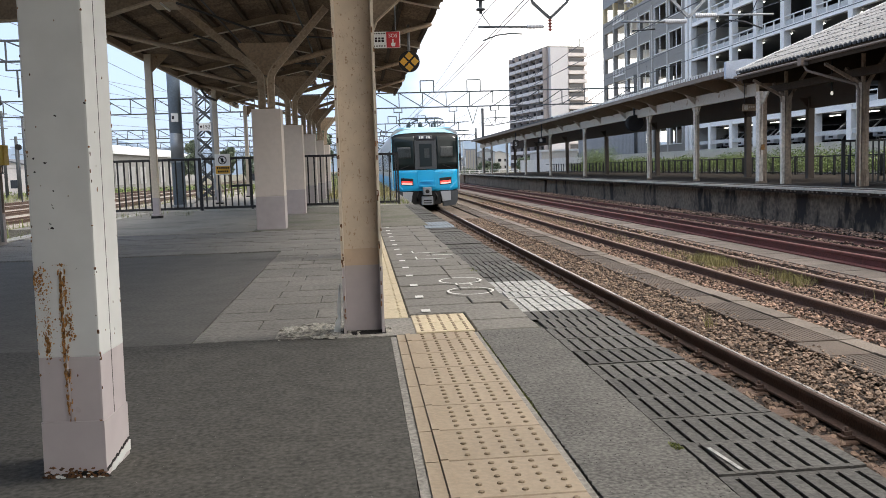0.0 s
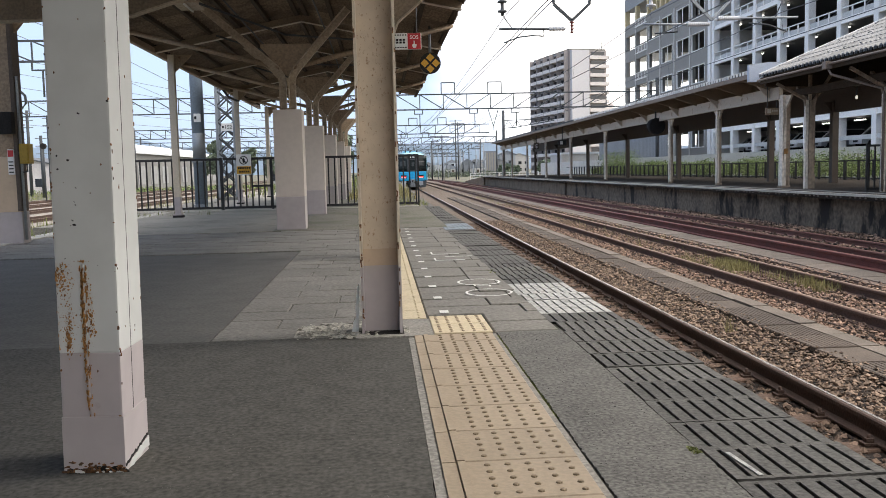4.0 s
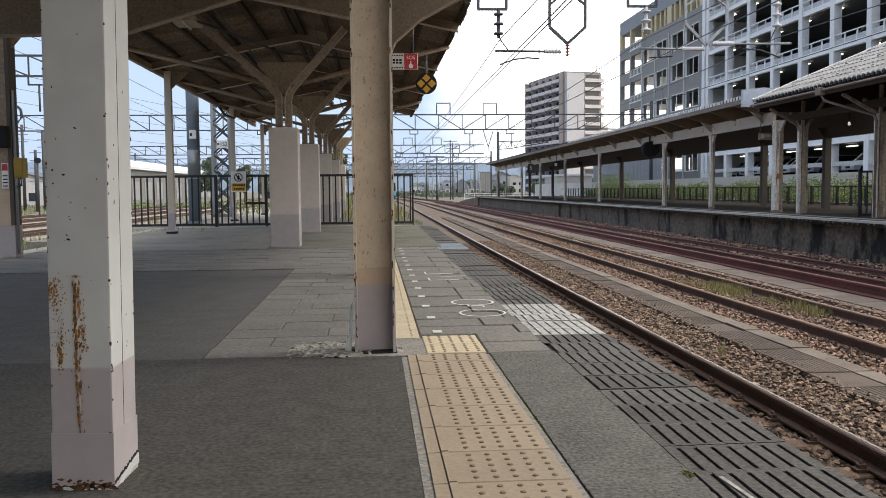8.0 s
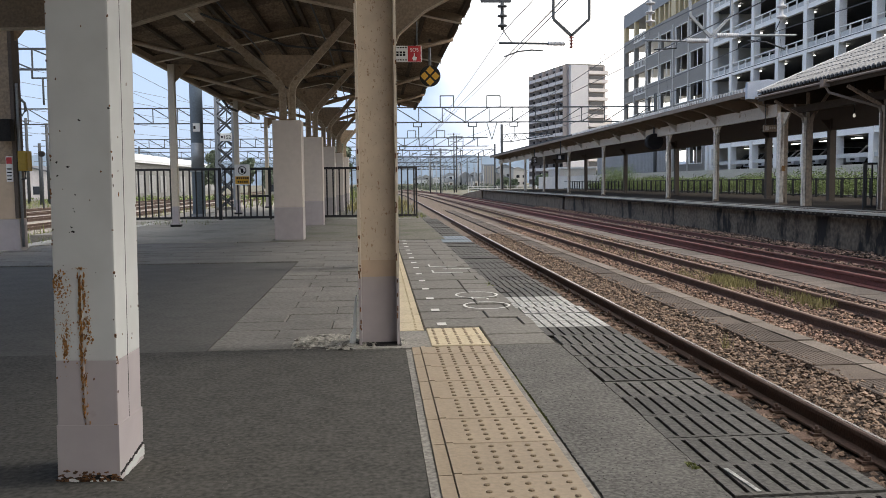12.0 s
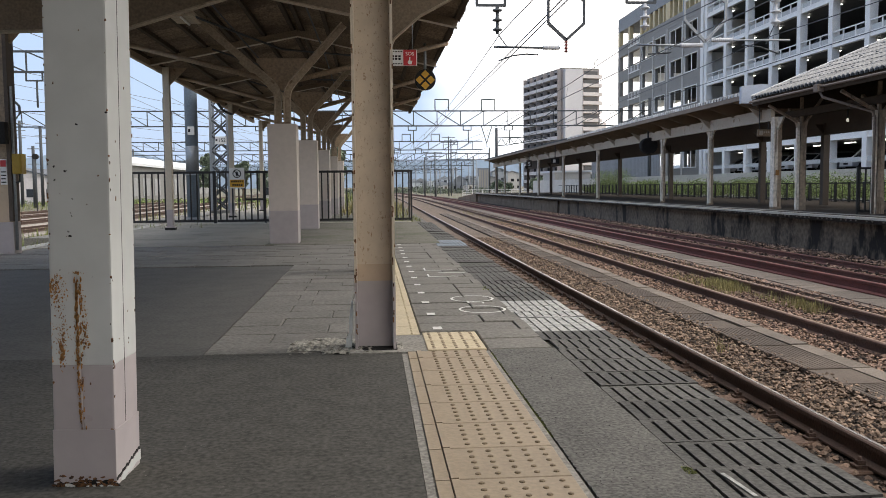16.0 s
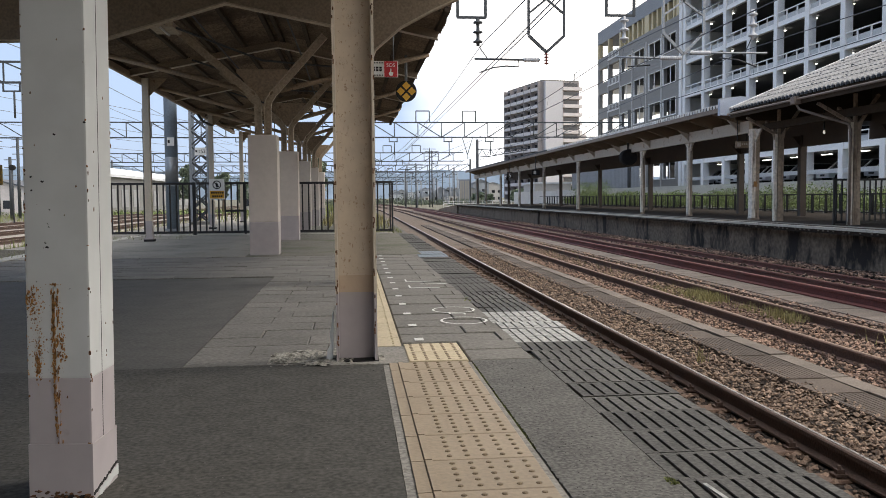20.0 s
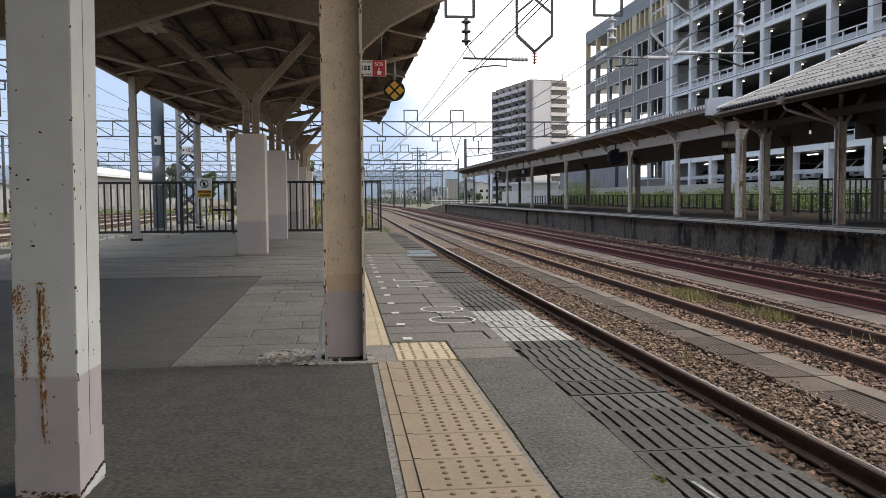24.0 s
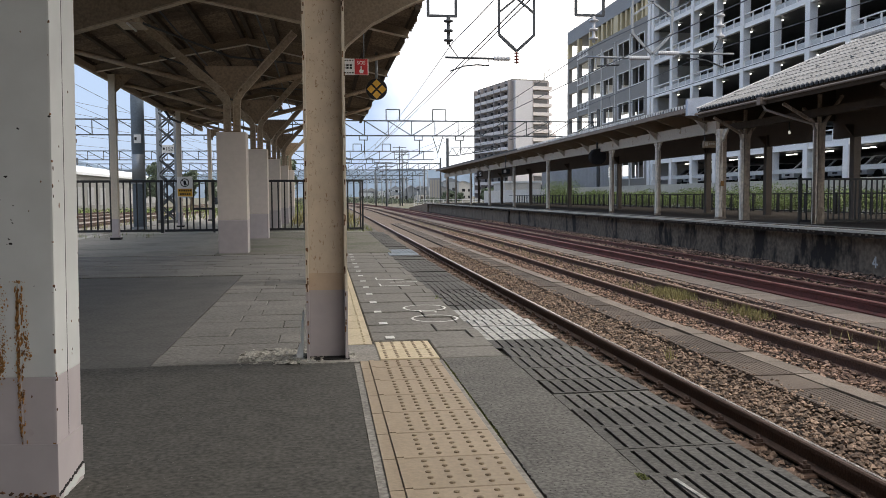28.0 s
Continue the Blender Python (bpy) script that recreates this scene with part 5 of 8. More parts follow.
def far_left_column():
    c = thing("wide_column", (-4.905, 12.0, 0), "wide cream column with a brown middle and pipes", "column")
    bm = bmesh.new()
    rbox(bm, -0.19, 0.19, -0.12, 0.12, 0.0, 0.42, 0.01)
    part("column_foot", bm, M_LILAC, c)
    bm = bmesh.new()
    rbox(bm, -0.19, 0.19, -0.12, 0.12, 0.42, 1.15, 0.01)
    part("column_shaft", bm, M_PEACH, c)
    bm = bmesh.new()
    rbox(bm, -0.17, 0.17, -0.11, 0.11, 1.14, 3.3, 0.01)
    part("column_head", bm, M_TAN_STEEL, c)
    bm = bmesh.new()
    prism(bm, [(0.17, 2.74), (0.62, 3.26), (0.62, 3.5), (-0.17, 3.5), (-0.17, 2.74)], "y", -0.03, 0.03)
    part("knee_plate", bm, M_TAN_STEEL, c)
    bm = bmesh.new()
    tube(bm, [(0.22, -0.1, 0.05), (0.22, -0.1, 2.2)], 0.02, 8)
    tube(bm, [(0.25, -0.06, 2.0), (0.30, -0.06, 1.95), (0.31, -0.06, 1.85), (0.25, -0.06, 1.78)], 0.018, 6)
    part("pipe", bm, M_GREY_STEEL, c)
    bm = bmesh.new()
    rbox(bm, 0.055, 0.139, -0.137, -0.122, 0.915, 1.249, 0.004)
    part("notice", bm, M_WHITE, c, "small white notice with a red square")
    bm = bmesh.new()
    box(bm, 0.062, 0.132, -0.141, -0.136, 1.15, 1.235)
    part("notice_mark", bm, M_RED, c)
    bm = bmesh.new()
    for k in range(4):
        box(bm, 0.066, 0.126, -0.140, -0.136, 0.94 + 0.045 * k, 0.955 + 0.045 * k)
    part("notice_text", bm, M_BLACK, c)
    # dark strip that paints the shade on the column's right side
    bm = bmesh.new()
    box(bm, 0.145, 0.192, -0.135, 0.1, 0.43, 3.2)
    part("shade_strip", bm, M_BROWN_STEEL, c, "dark brown strip added as the column's shaded side")
    bm = bmesh.new()
    rbox(bm, 0.0, 0.185, -0.26, -0.14, 1.444, 1.73, 0.015)
    part("black_box", bm, M_BOGIE, c, "black loudspeaker box")
    b = thing("yellow_box", (-4.62, 11.9, 1.055), "yellow steel control box fixed beside the wide column", "control box")
    bm = bmesh.new()
    rbox(bm, -0.06, 0.06, -0.08, 0.08, 0.0, 0.262, 0.01)
    part("case", bm, M_YELLOW_BOX, b)
    bm = bmesh.new()
    rbox(bm, -0.05, 0.05, -0.092, -0.081, 0.025, 0.24, 0.004)
    part("door", bm, M_YELLOW_BOX, b)
    bm = bmesh.new()
    box(bm, -0.12, -0.058, -0.03, 0.03, 0.12, 0.16)
    part("bracket", bm, M_DARK_STEEL, b)
    bm = bmesh.new()
    tube(bm, [(0.0, 0, 0.0), (0.0, 0.0, -0.1), (-0.08, 0, -0.12)], 0.015, 6)
    part("conduit", bm, M_DARK_STEEL, b)


def black_fence(name, xs, y, z, h, gate_posts, label, pitch=0.147, stout=0.022):
    """A row of slim upright bars between two rails, across the platform."""
    x0, x1 = xs
    f = thing(name, ((x0 + x1) / 2, y, z), label, "fence")
    cx = (x0 + x1) / 2
    for zz in (0.07, h):
        bm = bmesh.new()
        box(bm, x0 - cx, x1 - cx, -0.025, 0.025, zz - 0.027, zz + 0.027)
        part("fence_rail", bm, M_BLACK_STEEL, f)
    bm = bmesh.new()
    box(bm, -0.0165, 0.0165, -0.0165, 0.0165, 0.0, h - 0.09)
    me = mesh_of("fence_bar", bm, M_BLACK_STEEL)
    n = int((x1 - x0) / pitch)
    pieces("fence_bar", me, [(x0 - cx + (k + 0.5) * (x1 - x0) / n, 0, 0.08, 0) for k in range(n)], f)
    bm = bmesh.new()
    box(bm, -stout, stout, -stout, stout, 0.0, h + 0.03)
    me = mesh_of("fence_post", bm, M_BLACK_STEEL)
    pieces("fence_post", me, [(gx - cx, 0, 0, 0) for gx in gate_posts], f)
    return f


def build_fences():
    black_fence("fence", (-5.98, -3.76), 20.95, 0.0, 1.22, (-5.98, -3.72), "black steel bar fence closing the platform end", stout=0.036)
    g = black_fence("gate", (-3.66, -2.20), 20.9, 0.0, 1.22, (-2.535,), "black steel bar gate with a prohibition sign", 0.145)
    bm = bmesh.new()
    box(bm, -0.05, 0.42, -0.05, -0.02, 0.55, 0.60)
    part("bolt", bm, M_BLACK_STEEL, g)
    black_fence("fence", (-2.1, -1.5), 20.95, 0.0, 1.22, (-2.1,), "short black steel bar fence beside the pier")
    black_fence("fence", (-1.42, 0.97), 20.95, 0.0, 1.22, (0.95,), "black steel bar fence reaching the platform edge")
    black_fence("fence", (12.18, 17.5), 20.9, P2_Z, 1.15, (12.2, 13.9, 15.6), "black steel bar fence across the opposite platform", 0.15)
    # sign on the gate
    s = thing("warning_sign", (-3.175, 20.84, 0.845), "white and orange no-entry sign hung on the gate", "sign")
    bm = bmesh.new()
    rbox(bm, -0.175, 0.175, -0.008, 0.008, 0.0, 0.48, 0.006)
    part("panel", bm, M_WHITE, s)
    bm = bmesh.new()
    box(bm, -0.165, 0.165, -0.0125, -0.008, 0.02, 0.20)
    part("orange_field", bm, M_YELLOW, s)
    bm = bmesh.new()
    n = 24
    for k in range(n):
        a0, a1 = 2 * math.pi * k / n, 2 * math.pi * (k + 1) / n
        q = [(0.10 * math.cos(a0), 0.10 * math.sin(a0)), (0.10 * math.cos(a1), 0.10 * math.sin(a1)), (0.08 * math.cos(a1), 0.08 * math.sin(a1)), (0.08 * math.cos(a0), 0.08 * math.sin(a0))]
        prism(bm, [(x, z + 0.34) for x, z in q], "y", -0.013, -0.008)
    bar(bm, (-0.06, -0.0105, 0.40), (0.06, -0.0105, 0.28), 0.005, 0.02, (0, 0, 1))
    prism(bm, [(-0.02, 0.28), (0.02, 0.28), (0.03, 0.36), (0.0, 0.40), (-0.03, 0.36)], "y", -0.012, -0.008)
    part("no_entry_symbol", bm, M_BLACK, s)
    bm = bmesh.new()
    for z, w in ((0.135, 0.27), (0.05, 0.22)):
        x = -w / 2
        while x < w / 2:
            box(bm, x, x + 0.035, -0.0155, -0.012, z, z + 0.045)
            x += 0.05
    part("sign_text", bm, M_BLACK, s)


def build_signs():
    d = thing("disc_marker", (0.944, 15.0, 2.669), "black disc with four amber diamonds hung below the canopy", "rail sign")
    bm = bmesh.new()
    n = 32
    prism(bm, [(0.18 * math.cos(2 * math.pi * k / n), 0.18 * math.sin(2 * math.pi * k / n)) for k in range(n)], "y", -0.01, 0.01)
    part("disc", bm, M_BLACK, d)
    for cx, cz in ((0, 0.095), (0, -0.095), (0.095, 0), (-0.095, 0)):
        bm = bmesh.new()
        prism(bm, [(cx + 0.072, cz), (cx, cz + 0.072), (cx - 0.072, cz), (cx, cz - 0.072)], "y", -0.0145, -0.009)
        part("diamond", bm, M_YELLOW, d)
    bm = bmesh.new()
    tube(bm, [(0, 0.012, 0.1), (0, 0.012, 0.62)], 0.024, 8)
    part("hanger", bm, M_GREY_STEEL, d)
    s = thing("emergency_sign", (0.446, 12.0, 2.478), "white and red SOS button sign hung below the canopy", "sign")
    bm = bmesh.new()
    rbox(bm, -0.26, 0.20, -0.02, 0.02, 0.012, 0.228, 0.005)
    part("panel", bm, M_WHITE, s)
    bm = bmesh.new()
    box(bm, 0.012, 0.188, -0.024, -0.019, 0.015, 0.225)
    part("red_field", bm, M_RED, s)
    cu = bpy.data.curves.new("sos", "FONT")
    cu.body, cu.size, cu.align_x, cu.extrude = "SOS", 0.068, "CENTER", 0.001
    to = new("sos_text", cu)
    to.matrix_basis = pose(0.10, -0.0255, 0.15, 90, 0, 0)
    to.parent = s
    cu.materials.append(M_WHITE)
    bm = bmesh.new()
    prism(bm, [(0.085, 0.03), (0.125, 0.03), (0.135, 0.075), (0.085, 0.085), (0.07, 0.06)], "y", -0.027, -0.023)
    prism(bm, [(0.092, 0.08), (0.108, 0.08), (0.108, 0.125), (0.092, 0.125)], "y", -0.027, -0.023)
    part("push_symbol", bm, M_WHITE, s)
    bm = bmesh.new()
    for k in range(6):
        box(bm, -0.20 + k * 0.035, -0.178 + k * 0.035, -0.023, -0.019, 0.03, 0.045)
        box(bm, -0.20 + k * 0.035, -0.178 + k * 0.035, -0.023, -0.019, 0.195, 0.21)
    for z in (0.09, 0.125):
        for k in range(4):
            box(bm, -0.19 + k * 0.045, -0.158 + k * 0.045, -0.023, -0.019, z, z + 0.026)
    part("sign_text", bm, M_BLACK, s)
    bm = bmesh.new()
    for x in (-0.2, 0.14):
        tube(bm, [(x, 0, 0.24), (x, 0, 0.80)], 0.008, 6)
    part("hanger", bm, M_GREY_STEEL, s)


def build_canopy_fittings():
    l = thing("tube_lamp", (-2.567, 12.6, 3.20), "unlit white fluorescent lamp fixed under the canopy frame", "lamp")
    bm = bmesh.new()
    rbox(bm, -0.17, 0.17, -0.30, 0.30, 0.0, 0.07, 0.01)
    part("housing", bm, M_CREAM_OLD, l)
    bm = bmesh.new()
    tube(bm, [(0, -0.28, -0.015), (0, 0.28, -0.015)], 0.016, 8)
    part("tube", bm, M_WHITE, l)
    h = thing("loudspeaker", (-2.73, 12.4, 3.363), "dark round loudspeaker horn fixed under the canopy", "loudspeaker")
    bm = bmesh.new()
    tube(bm, [(0, 0.25, 0), (0, 0.08, 0), (0, -0.10, 0), (0, -0.11, 0)], [0.04, 0.05, 0.085, 0.088], 16)
    part("horn", bm, M_BOGIE, h)
    bm = bmesh.new()
    bar(bm, (0, 0.15, 0.03), (0, 0.15, 0.32), 0.03, 0.02, (0, 1, 0))
    part("bracket", bm, M_DARK_STEEL, h)
    bm = bmesh.new()
    tube(bm, [(-5.2, 8.2, 2.86), (-3.3, 8.2, 2.92), (-2.75, 8.2, 2.94)], 0.075, 10)
    solid("drain_pipe", bm, M_GREY_STEEL, "grey plastic drain pipe running beneath the canopy", "pipe")
    bm = bmesh.new()
    tube(bm, [(EAVE_L + 0.06, y, EAVE_Z - 0.08) for y in (11.8, 32.0)], 0.045, 8)
    tube(bm, [(EAVE_L + 0.06, 24.6, EAVE_Z - 0.08), (EAVE_L + 0.2, 24.9, EAVE_Z - 0.34), (EAVE_L + 0.4, 25.3, EAVE_Z - 0.42)], 0.035, 8)
    solid("rain_gutter", bm, M_DARK_STEEL, "dark rain gutter along the canopy's back eave", "gutter")
    for y0, x in ((11.9, -0.9), (12.3, -2.2)):
        bm = bmesh.new()
        tube(bm, [(x, y0, 3.42), (x + 0.05, y0 + 5, 3.36), (x, y0 + 10, 3.42), (x, y0 + 19, 3.40)], 0.014, 5)
        solid("conduit", bm, M_DARK_STEEL, "thin cable conduit along the canopy's purlins", "conduit")


def build_blocking_wall():
    # unseen walls added behind the lens to keep light off south-facing sides
    w = thing("unseen_wall_south", (0, 0, 0), "unseen plain wall and raised block added to hold back light", "wall", kind="structure")
    bm = bmesh.new()
    box(bm, -30.0, 0.9, -12.3, -12.0, 0.0, 7.0)
    box(bm, 0.9, 30.0, -12.3, -12.0, 4.6, 9.0)
    part("wall", bm, M_WALL_PALE, w)
    bm = bmesh.new()
    box(bm, -3.4, -1.6, -12.02, -11.96, 0.0, 2.1)
    part("door", bm, M_BROWN_STEEL, w)


build_blocking_wall()
build_canopy()
for y in (13.4, 18.0, 22.6, 27.2, 31.8):
    y_column(y, -1.33 + bend(y))
for x, y in ((-4.10, 18.05), (-4.0, 25.3), (-4.0, 32.0)):
    edge_post(x, y)
front_columns()
far_left_column()
build_fences()
build_signs()
build_canopy_fittings()


# ---- opposite canopy ----
def build_far_canopy():
    cn = thing("opposite_canopy", (-0.5, -2.3, -0.17), "long opposite canopy with cream fascia and tapered roof brackets", "canopy")
    ys = [y for y in steps(28.7, 94, 13)]
    bm = bmesh.new()
    sweep(bm, [(0.05, 3.72), (0.05, 3.76), (6.6, 4.02), (6.6, 3.98)], ys, 12.0)
    part("roof_deck", bm, M_WOOD_PALE, cn)
    bm = bmesh.new()
    sweep(bm, [(0.0, 3.63), (0.0, 3.77), (0.045, 3.77), (0.045, 3.63)], ys, 12.0)
    part("fascia", bm, M_EDGE_BOARD, cn)
    bm = bmesh.new()
    box(bm, -0.01, 0.034, -0.042, 0.042, 3.772, 3.885)
    me = mesh_of("roof_rib", bm, M_RIB)
    pieces("roof_rib", me, [(12.0 + bend(y), y, 0, 0) for y in [28.75 + 0.24 * k for k in range(105)]], cn)
    # black strip added behind the ribs to make their gaps dark
    bm = bmesh.new()
    sweep(bm, [(0.036, 3.772), (0.036, 3.872), (0.056, 3.872), (0.056, 3.772)], ys, 12.0)
    part("rib_backing", bm, M_BLACK, cn)
    bm = bmesh.new()
    sweep(bm, [(0.06, 3.775), (0.06, 3.80), (6.6, 4.06), (6.6, 4.03)], ys, 12.0)
    part("roof_sheet", bm, M_DARK_STEEL, cn)
    bm = bmesh.new()
    sweep(bm, [(0.94, 2.98), (0.94, 3.36), (1.06, 3.36), (1.06, 2.98)], ys, 12.0)
    part("long_beam", bm, M_FASCIA, cn)
    bm = bmesh.new()
    sweep(bm, [(4.44, 2.72), (4.44, 3.885), (4.56, 3.885), (4.56, 2.72)], ys, 12.0)
    part("long_beam", bm, M_BROWN_STEEL, cn)
    bm = bmesh.new()
    prism(bm, [(0.06, 3.60), (0.06, 3.71), (6.2, 3.95), (6.2, 3.80), (1.25, 3.45), (0.95, 3.30)], "y", -0.05, 0.05)
    me = mesh_of("roof_bracket", bm, M_PLATE)
    pieces("roof_bracket", me, [(12.0 + bend(y), y, 0, 0) for y in [29.4 + 2.15 * k for k in range(30)]], cn)
    bm = bmesh.new()
    prism(bm, [(0.93, 3.04), (0.40, 3.58), (0.93, 3.52)], "y", -0.045, 0.045)
    me = mesh_of("knee_plate", bm, M_FASCIA)
    pieces("knee_plate", me, [(12.0 + bend(y), y, 0, 0) for y in [29.4 + 4.3 * k for k in range(15)]], cn)
    # step plate between the two roofs
    bm = bmesh.new()
    prism(bm, [(11.95, 3.50), (11.95, 4.02), (12.6, 4.10), (13.7, 4.02), (13.2, 3.5)], "y", 28.45, 28.6)
    part("end_plate", bm, M_BLUE_PLATE, cn, "pale blue-grey end plate")
    # gabled tiled roof
    tr = thing("tiled_canopy", (-0.5, -3.0, -0.20), "old gabled canopy with grey ribbed roof tiles and gutter", "canopy")
    bm = bmesh.new()
    e, rx, rz, ez = 12.0, 17.4, 5.88, 3.62
    bx, bz = 20.7, 4.50
    # the roof's unseen south end is added to block light
    y0, y1 = -8.0, 28.45
    # lapped courses with upright ribs that run from eave to ridge
    courses, n = 9, int((y1 - y0) / 0.2)
    for c in range(courses):
        u0, u1 = c / courses, (c + 1) / courses
        rows = []
        for k in range(5 * n + 1):
            y = y0 + (y1 - y0) * k / (5 * n)
            d = (0.0, 0.0, 0.035, 0.045, 0.035)[k % 5]
            low = (e - 0.05 + (rx - e + 0.05) * u0 - (0.02 if c else 0.0), ez + (rz - ez) * u0)
            high = (e - 0.05 + (rx - e + 0.05) * u1, ez + (rz - ez) * u1)
            rows.append([bm.verts.new((x, y, z)) for x, z in ((low[0], low[1] + 0.022 + d), (high[0], high[1] + 0.005 + d), (high[0], high[1] - 0.03), (low[0], low[1] - 0.03))])
        for a, b in zip(rows, rows[1:]):
            for k in range(4):
                bm.faces.new((a[k], a[(k + 1) % 4], b[(k + 1) % 4], b[k]))
    part("tile_slope", bm, M_TILE, tr)
    bm = bmesh.new()
    bar(bm, (rx, (y0 + y1) / 2, rz), (bx, (y0 + y1) / 2, bz), y1 - y0, 0.08)
    part("back_slope", bm, M_TILE, tr)
    bm = bmesh.new()
    bar(bm, (e - 0.05, y1 + 0.01, ez + 0.06), (rx, y1 + 0.01, rz + 0.06), 0.10, 0.05)
    part("verge_flashing", bm, M_RIB, tr, "pale metal verge flashing")
    # dark sheets added below both slopes stand in for the shade there
    bm = bmesh.new()
    ym = (y0 + y1) / 2
    bar(bm, (e + 0.02, ym, ez - 0.05), (rx, ym, rz - 0.06), y1 - y0 - 0.04, 0.02)
    part("soffit", bm, M_WOOD_DARK, tr, "dark sheet under the tiles, added for the roof's shade")
    bm = bmesh.new()
    bar(bm, (rx, ym, rz - 0.08), (bx - 0.05, ym, bz - 0.08), y1 - y0 - 0.04, 0.02)
    part("soffit", bm, M_WOOD_DARK, tr, "dark sheet under the tiles, added for the roof's shade")
    bm = bmesh.new()
    tube(bm, [(rx, y0, rz + 0.06), (rx, y1, rz + 0.06)], 0.10, 8)
    part("ridge_tile", bm, M_TILE, tr)
    # added board that stops light showing through the roof's end
    bm = bmesh.new()
    prism(bm, [(12.1, 3.30), (12.1, 3.50), (17.4, 5.78), (20.6, 4.42), (20.6, 3.30)], "y", 28.30, 28.40)
    part("gable_board", bm, M_WOOD_DARK, tr, "dark board added to close the roof's open end")
    rnd = random.Random(31)
    bm = bmesh.new()
    box(bm, -0.03, 0.03, -0.045, 0.045, 0.0, 0.05)
    guard = mesh_of("snow_guard", bm, M_DARK_STEEL)
    for row in range(3):
        x = 12.7 + row * 1.3
        z = ez + (rz - ez) * (x - e) / (rx - e) + 0.035
        pieces("snow_guard", guard, [(x + rnd.uniform(-0.03, 0.03), y, z, 0) for y in [8.2 + 0.8 * k + 0.3 * row for k in range(25)]], tr)
    # black blocks stand in for the dark gaps under the ribs
    bm = bmesh.new()
    box(bm, -0.02, 0.012, -0.055, 0.055, -0.06, 0.0)
    rib_gap_block = mesh_of("rib_gap_block", bm, M_BLACK)
    pieces("rib_gap_block", rib_gap_block, [(e - 0.06, y0 + 0.12 + 0.2 * k, ez + 0.022, 0) for k in range(int(10 / 0.2), n - 1)], tr)
    bm = bmesh.new()
    tube(bm, [(e - 0.10, y0, ez - 0.13), (e - 0.10, y1, ez - 0.13)], 0.032, 8)
    part("gutter", bm, M_EDGE_BOARD, tr)
    # outlet and slanting rain pipe to the middle column
    bm = bmesh.new()
    rbox(bm, 11.80, 11.98, 24.3, 24.5, 3.36, 3.56, 0.02)
    tube(bm, [(11.90, 24.4, 3.40), (11.95, 24.3, 3.22), (12.92, 23.66, 2.80), (12.94, 23.62, 2.66), (12.94, 23.62, 0.27)], 0.035, 8)
    part("rain_pipe", bm, M_EDGE_BOARD, tr)
    bm = bmesh.new()
    box(bm, e - 0.02, e + 0.03, y0, y1, ez - 0.24, ez - 0.04)
    part("fascia", bm, M_WOOD_DARK, tr)
    for x, z in ((12.9, 3.75), (14.3, 4.33), (15.9, 5.0), (17.4, 5.55), (19.0, 4.95)):
        bm = bmesh.new()
        box(bm, x - 0.06, x + 0.06, y0, y1, z - 0.12, z + 0.05)
        part("purlin", bm, M_BROWN_STEEL, tr)
    for y in steps(4, 28, 8):
        bm = bmesh.new()
        bar(bm, (e + 0.1, y, ez - 0.12), (rx, y, rz - 0.2), 0.07, 0.14)
        bar(bm, (rx, y, rz - 0.2), (bx - 0.1, y, bz - 0.12), 0.07, 0.14)
        part("rafter", bm, M_BROWN_STEEL, tr)
    bm = bmesh.new()
    sweep(bm, [(0.9, 3.0), (0.9, 3.2), (1.1, 3.2), (1.1, 3.0)], [2, 28.4], 12.0)
    part("long_beam", bm, M_WOOD_DARK, tr)
    bm = bmesh.new()
    box(bm, 16.45, 16.57, 2.0, 28.4, 2.74, 5.26)
    part("back_board", bm, M_BROWN_STEEL, tr, "deep brown back board")
    for y in (24.6, 20.7, 16.8):
        c = thing("forked_column", (12.6, y, P2_Z), "broad cream column of old rails forking under the tiled roof", "column", "columns on the opposite platform")
        # the west rail takes the lit cream, the others the shaded brown
        for dx in (-0.10, 0.0, 0.10):
            bm = bmesh.new()
            box(bm, dx - 0.042, dx + 0.042, -0.05 - 0.02 * (dx == 0), 0.05, 0.0, 2.58)
            part("rail_post", bm, M_POST_LIT if dx < 0 else M_POST_SHADE, c)
        for pts in (((-0.11, 0, 2.42), (-0.16, 0, 2.60), (-1.0, 0, 3.06)), ((0.11, 0, 2.42), (0.15, 0, 2.60), (0.62, 0, 3.28)), ((0, 0, 2.59), (0, 0, 3.30)), ((0, 0.05, 2.42), (0, 0.10, 2.56), (0, 0.75, 3.02))):
            bm = bmesh.new()
            for p, q in zip(pts, pts[1:]):
                bar(bm, p, q, 0.085, 0.07, (0, 1, 0) if p[0] == q[0] == 0 and p[1] == q[1] else (0, 0, 1))
            part("brace", bm, M_POST_SHADE, c)
        bm = bmesh.new()
        box(bm, -0.055, 0.145, -0.075, 0.056, 0.0, 0.42)
        part("column_foot", bm, M_POST_SHADE, c)
    for y in (24.4, 19.0, 29.65, 34.66, 45.83, 55.7, 66.8, 78.3, 90.5):
        c = thing("steel_post", (16.0 + bend(y), y, P2_Z), "brown steel post carrying the opposite canopy", "post", "back posts of the opposite canopy")
        bm = bmesh.new()
        box(bm, -0.11, 0.11, -0.11, 0.11, 0.0, 2.9)
        part("shaft", bm, M_BROWN_STEEL, c)
        bm = bmesh.new()
        prism(bm, [(-0.11, 2.5), (-0.40, 2.86), (0.40, 2.86), (0.11, 2.5)], "y", -0.05, 0.05)
        part("capital", bm, M_BROWN_STEEL, c)
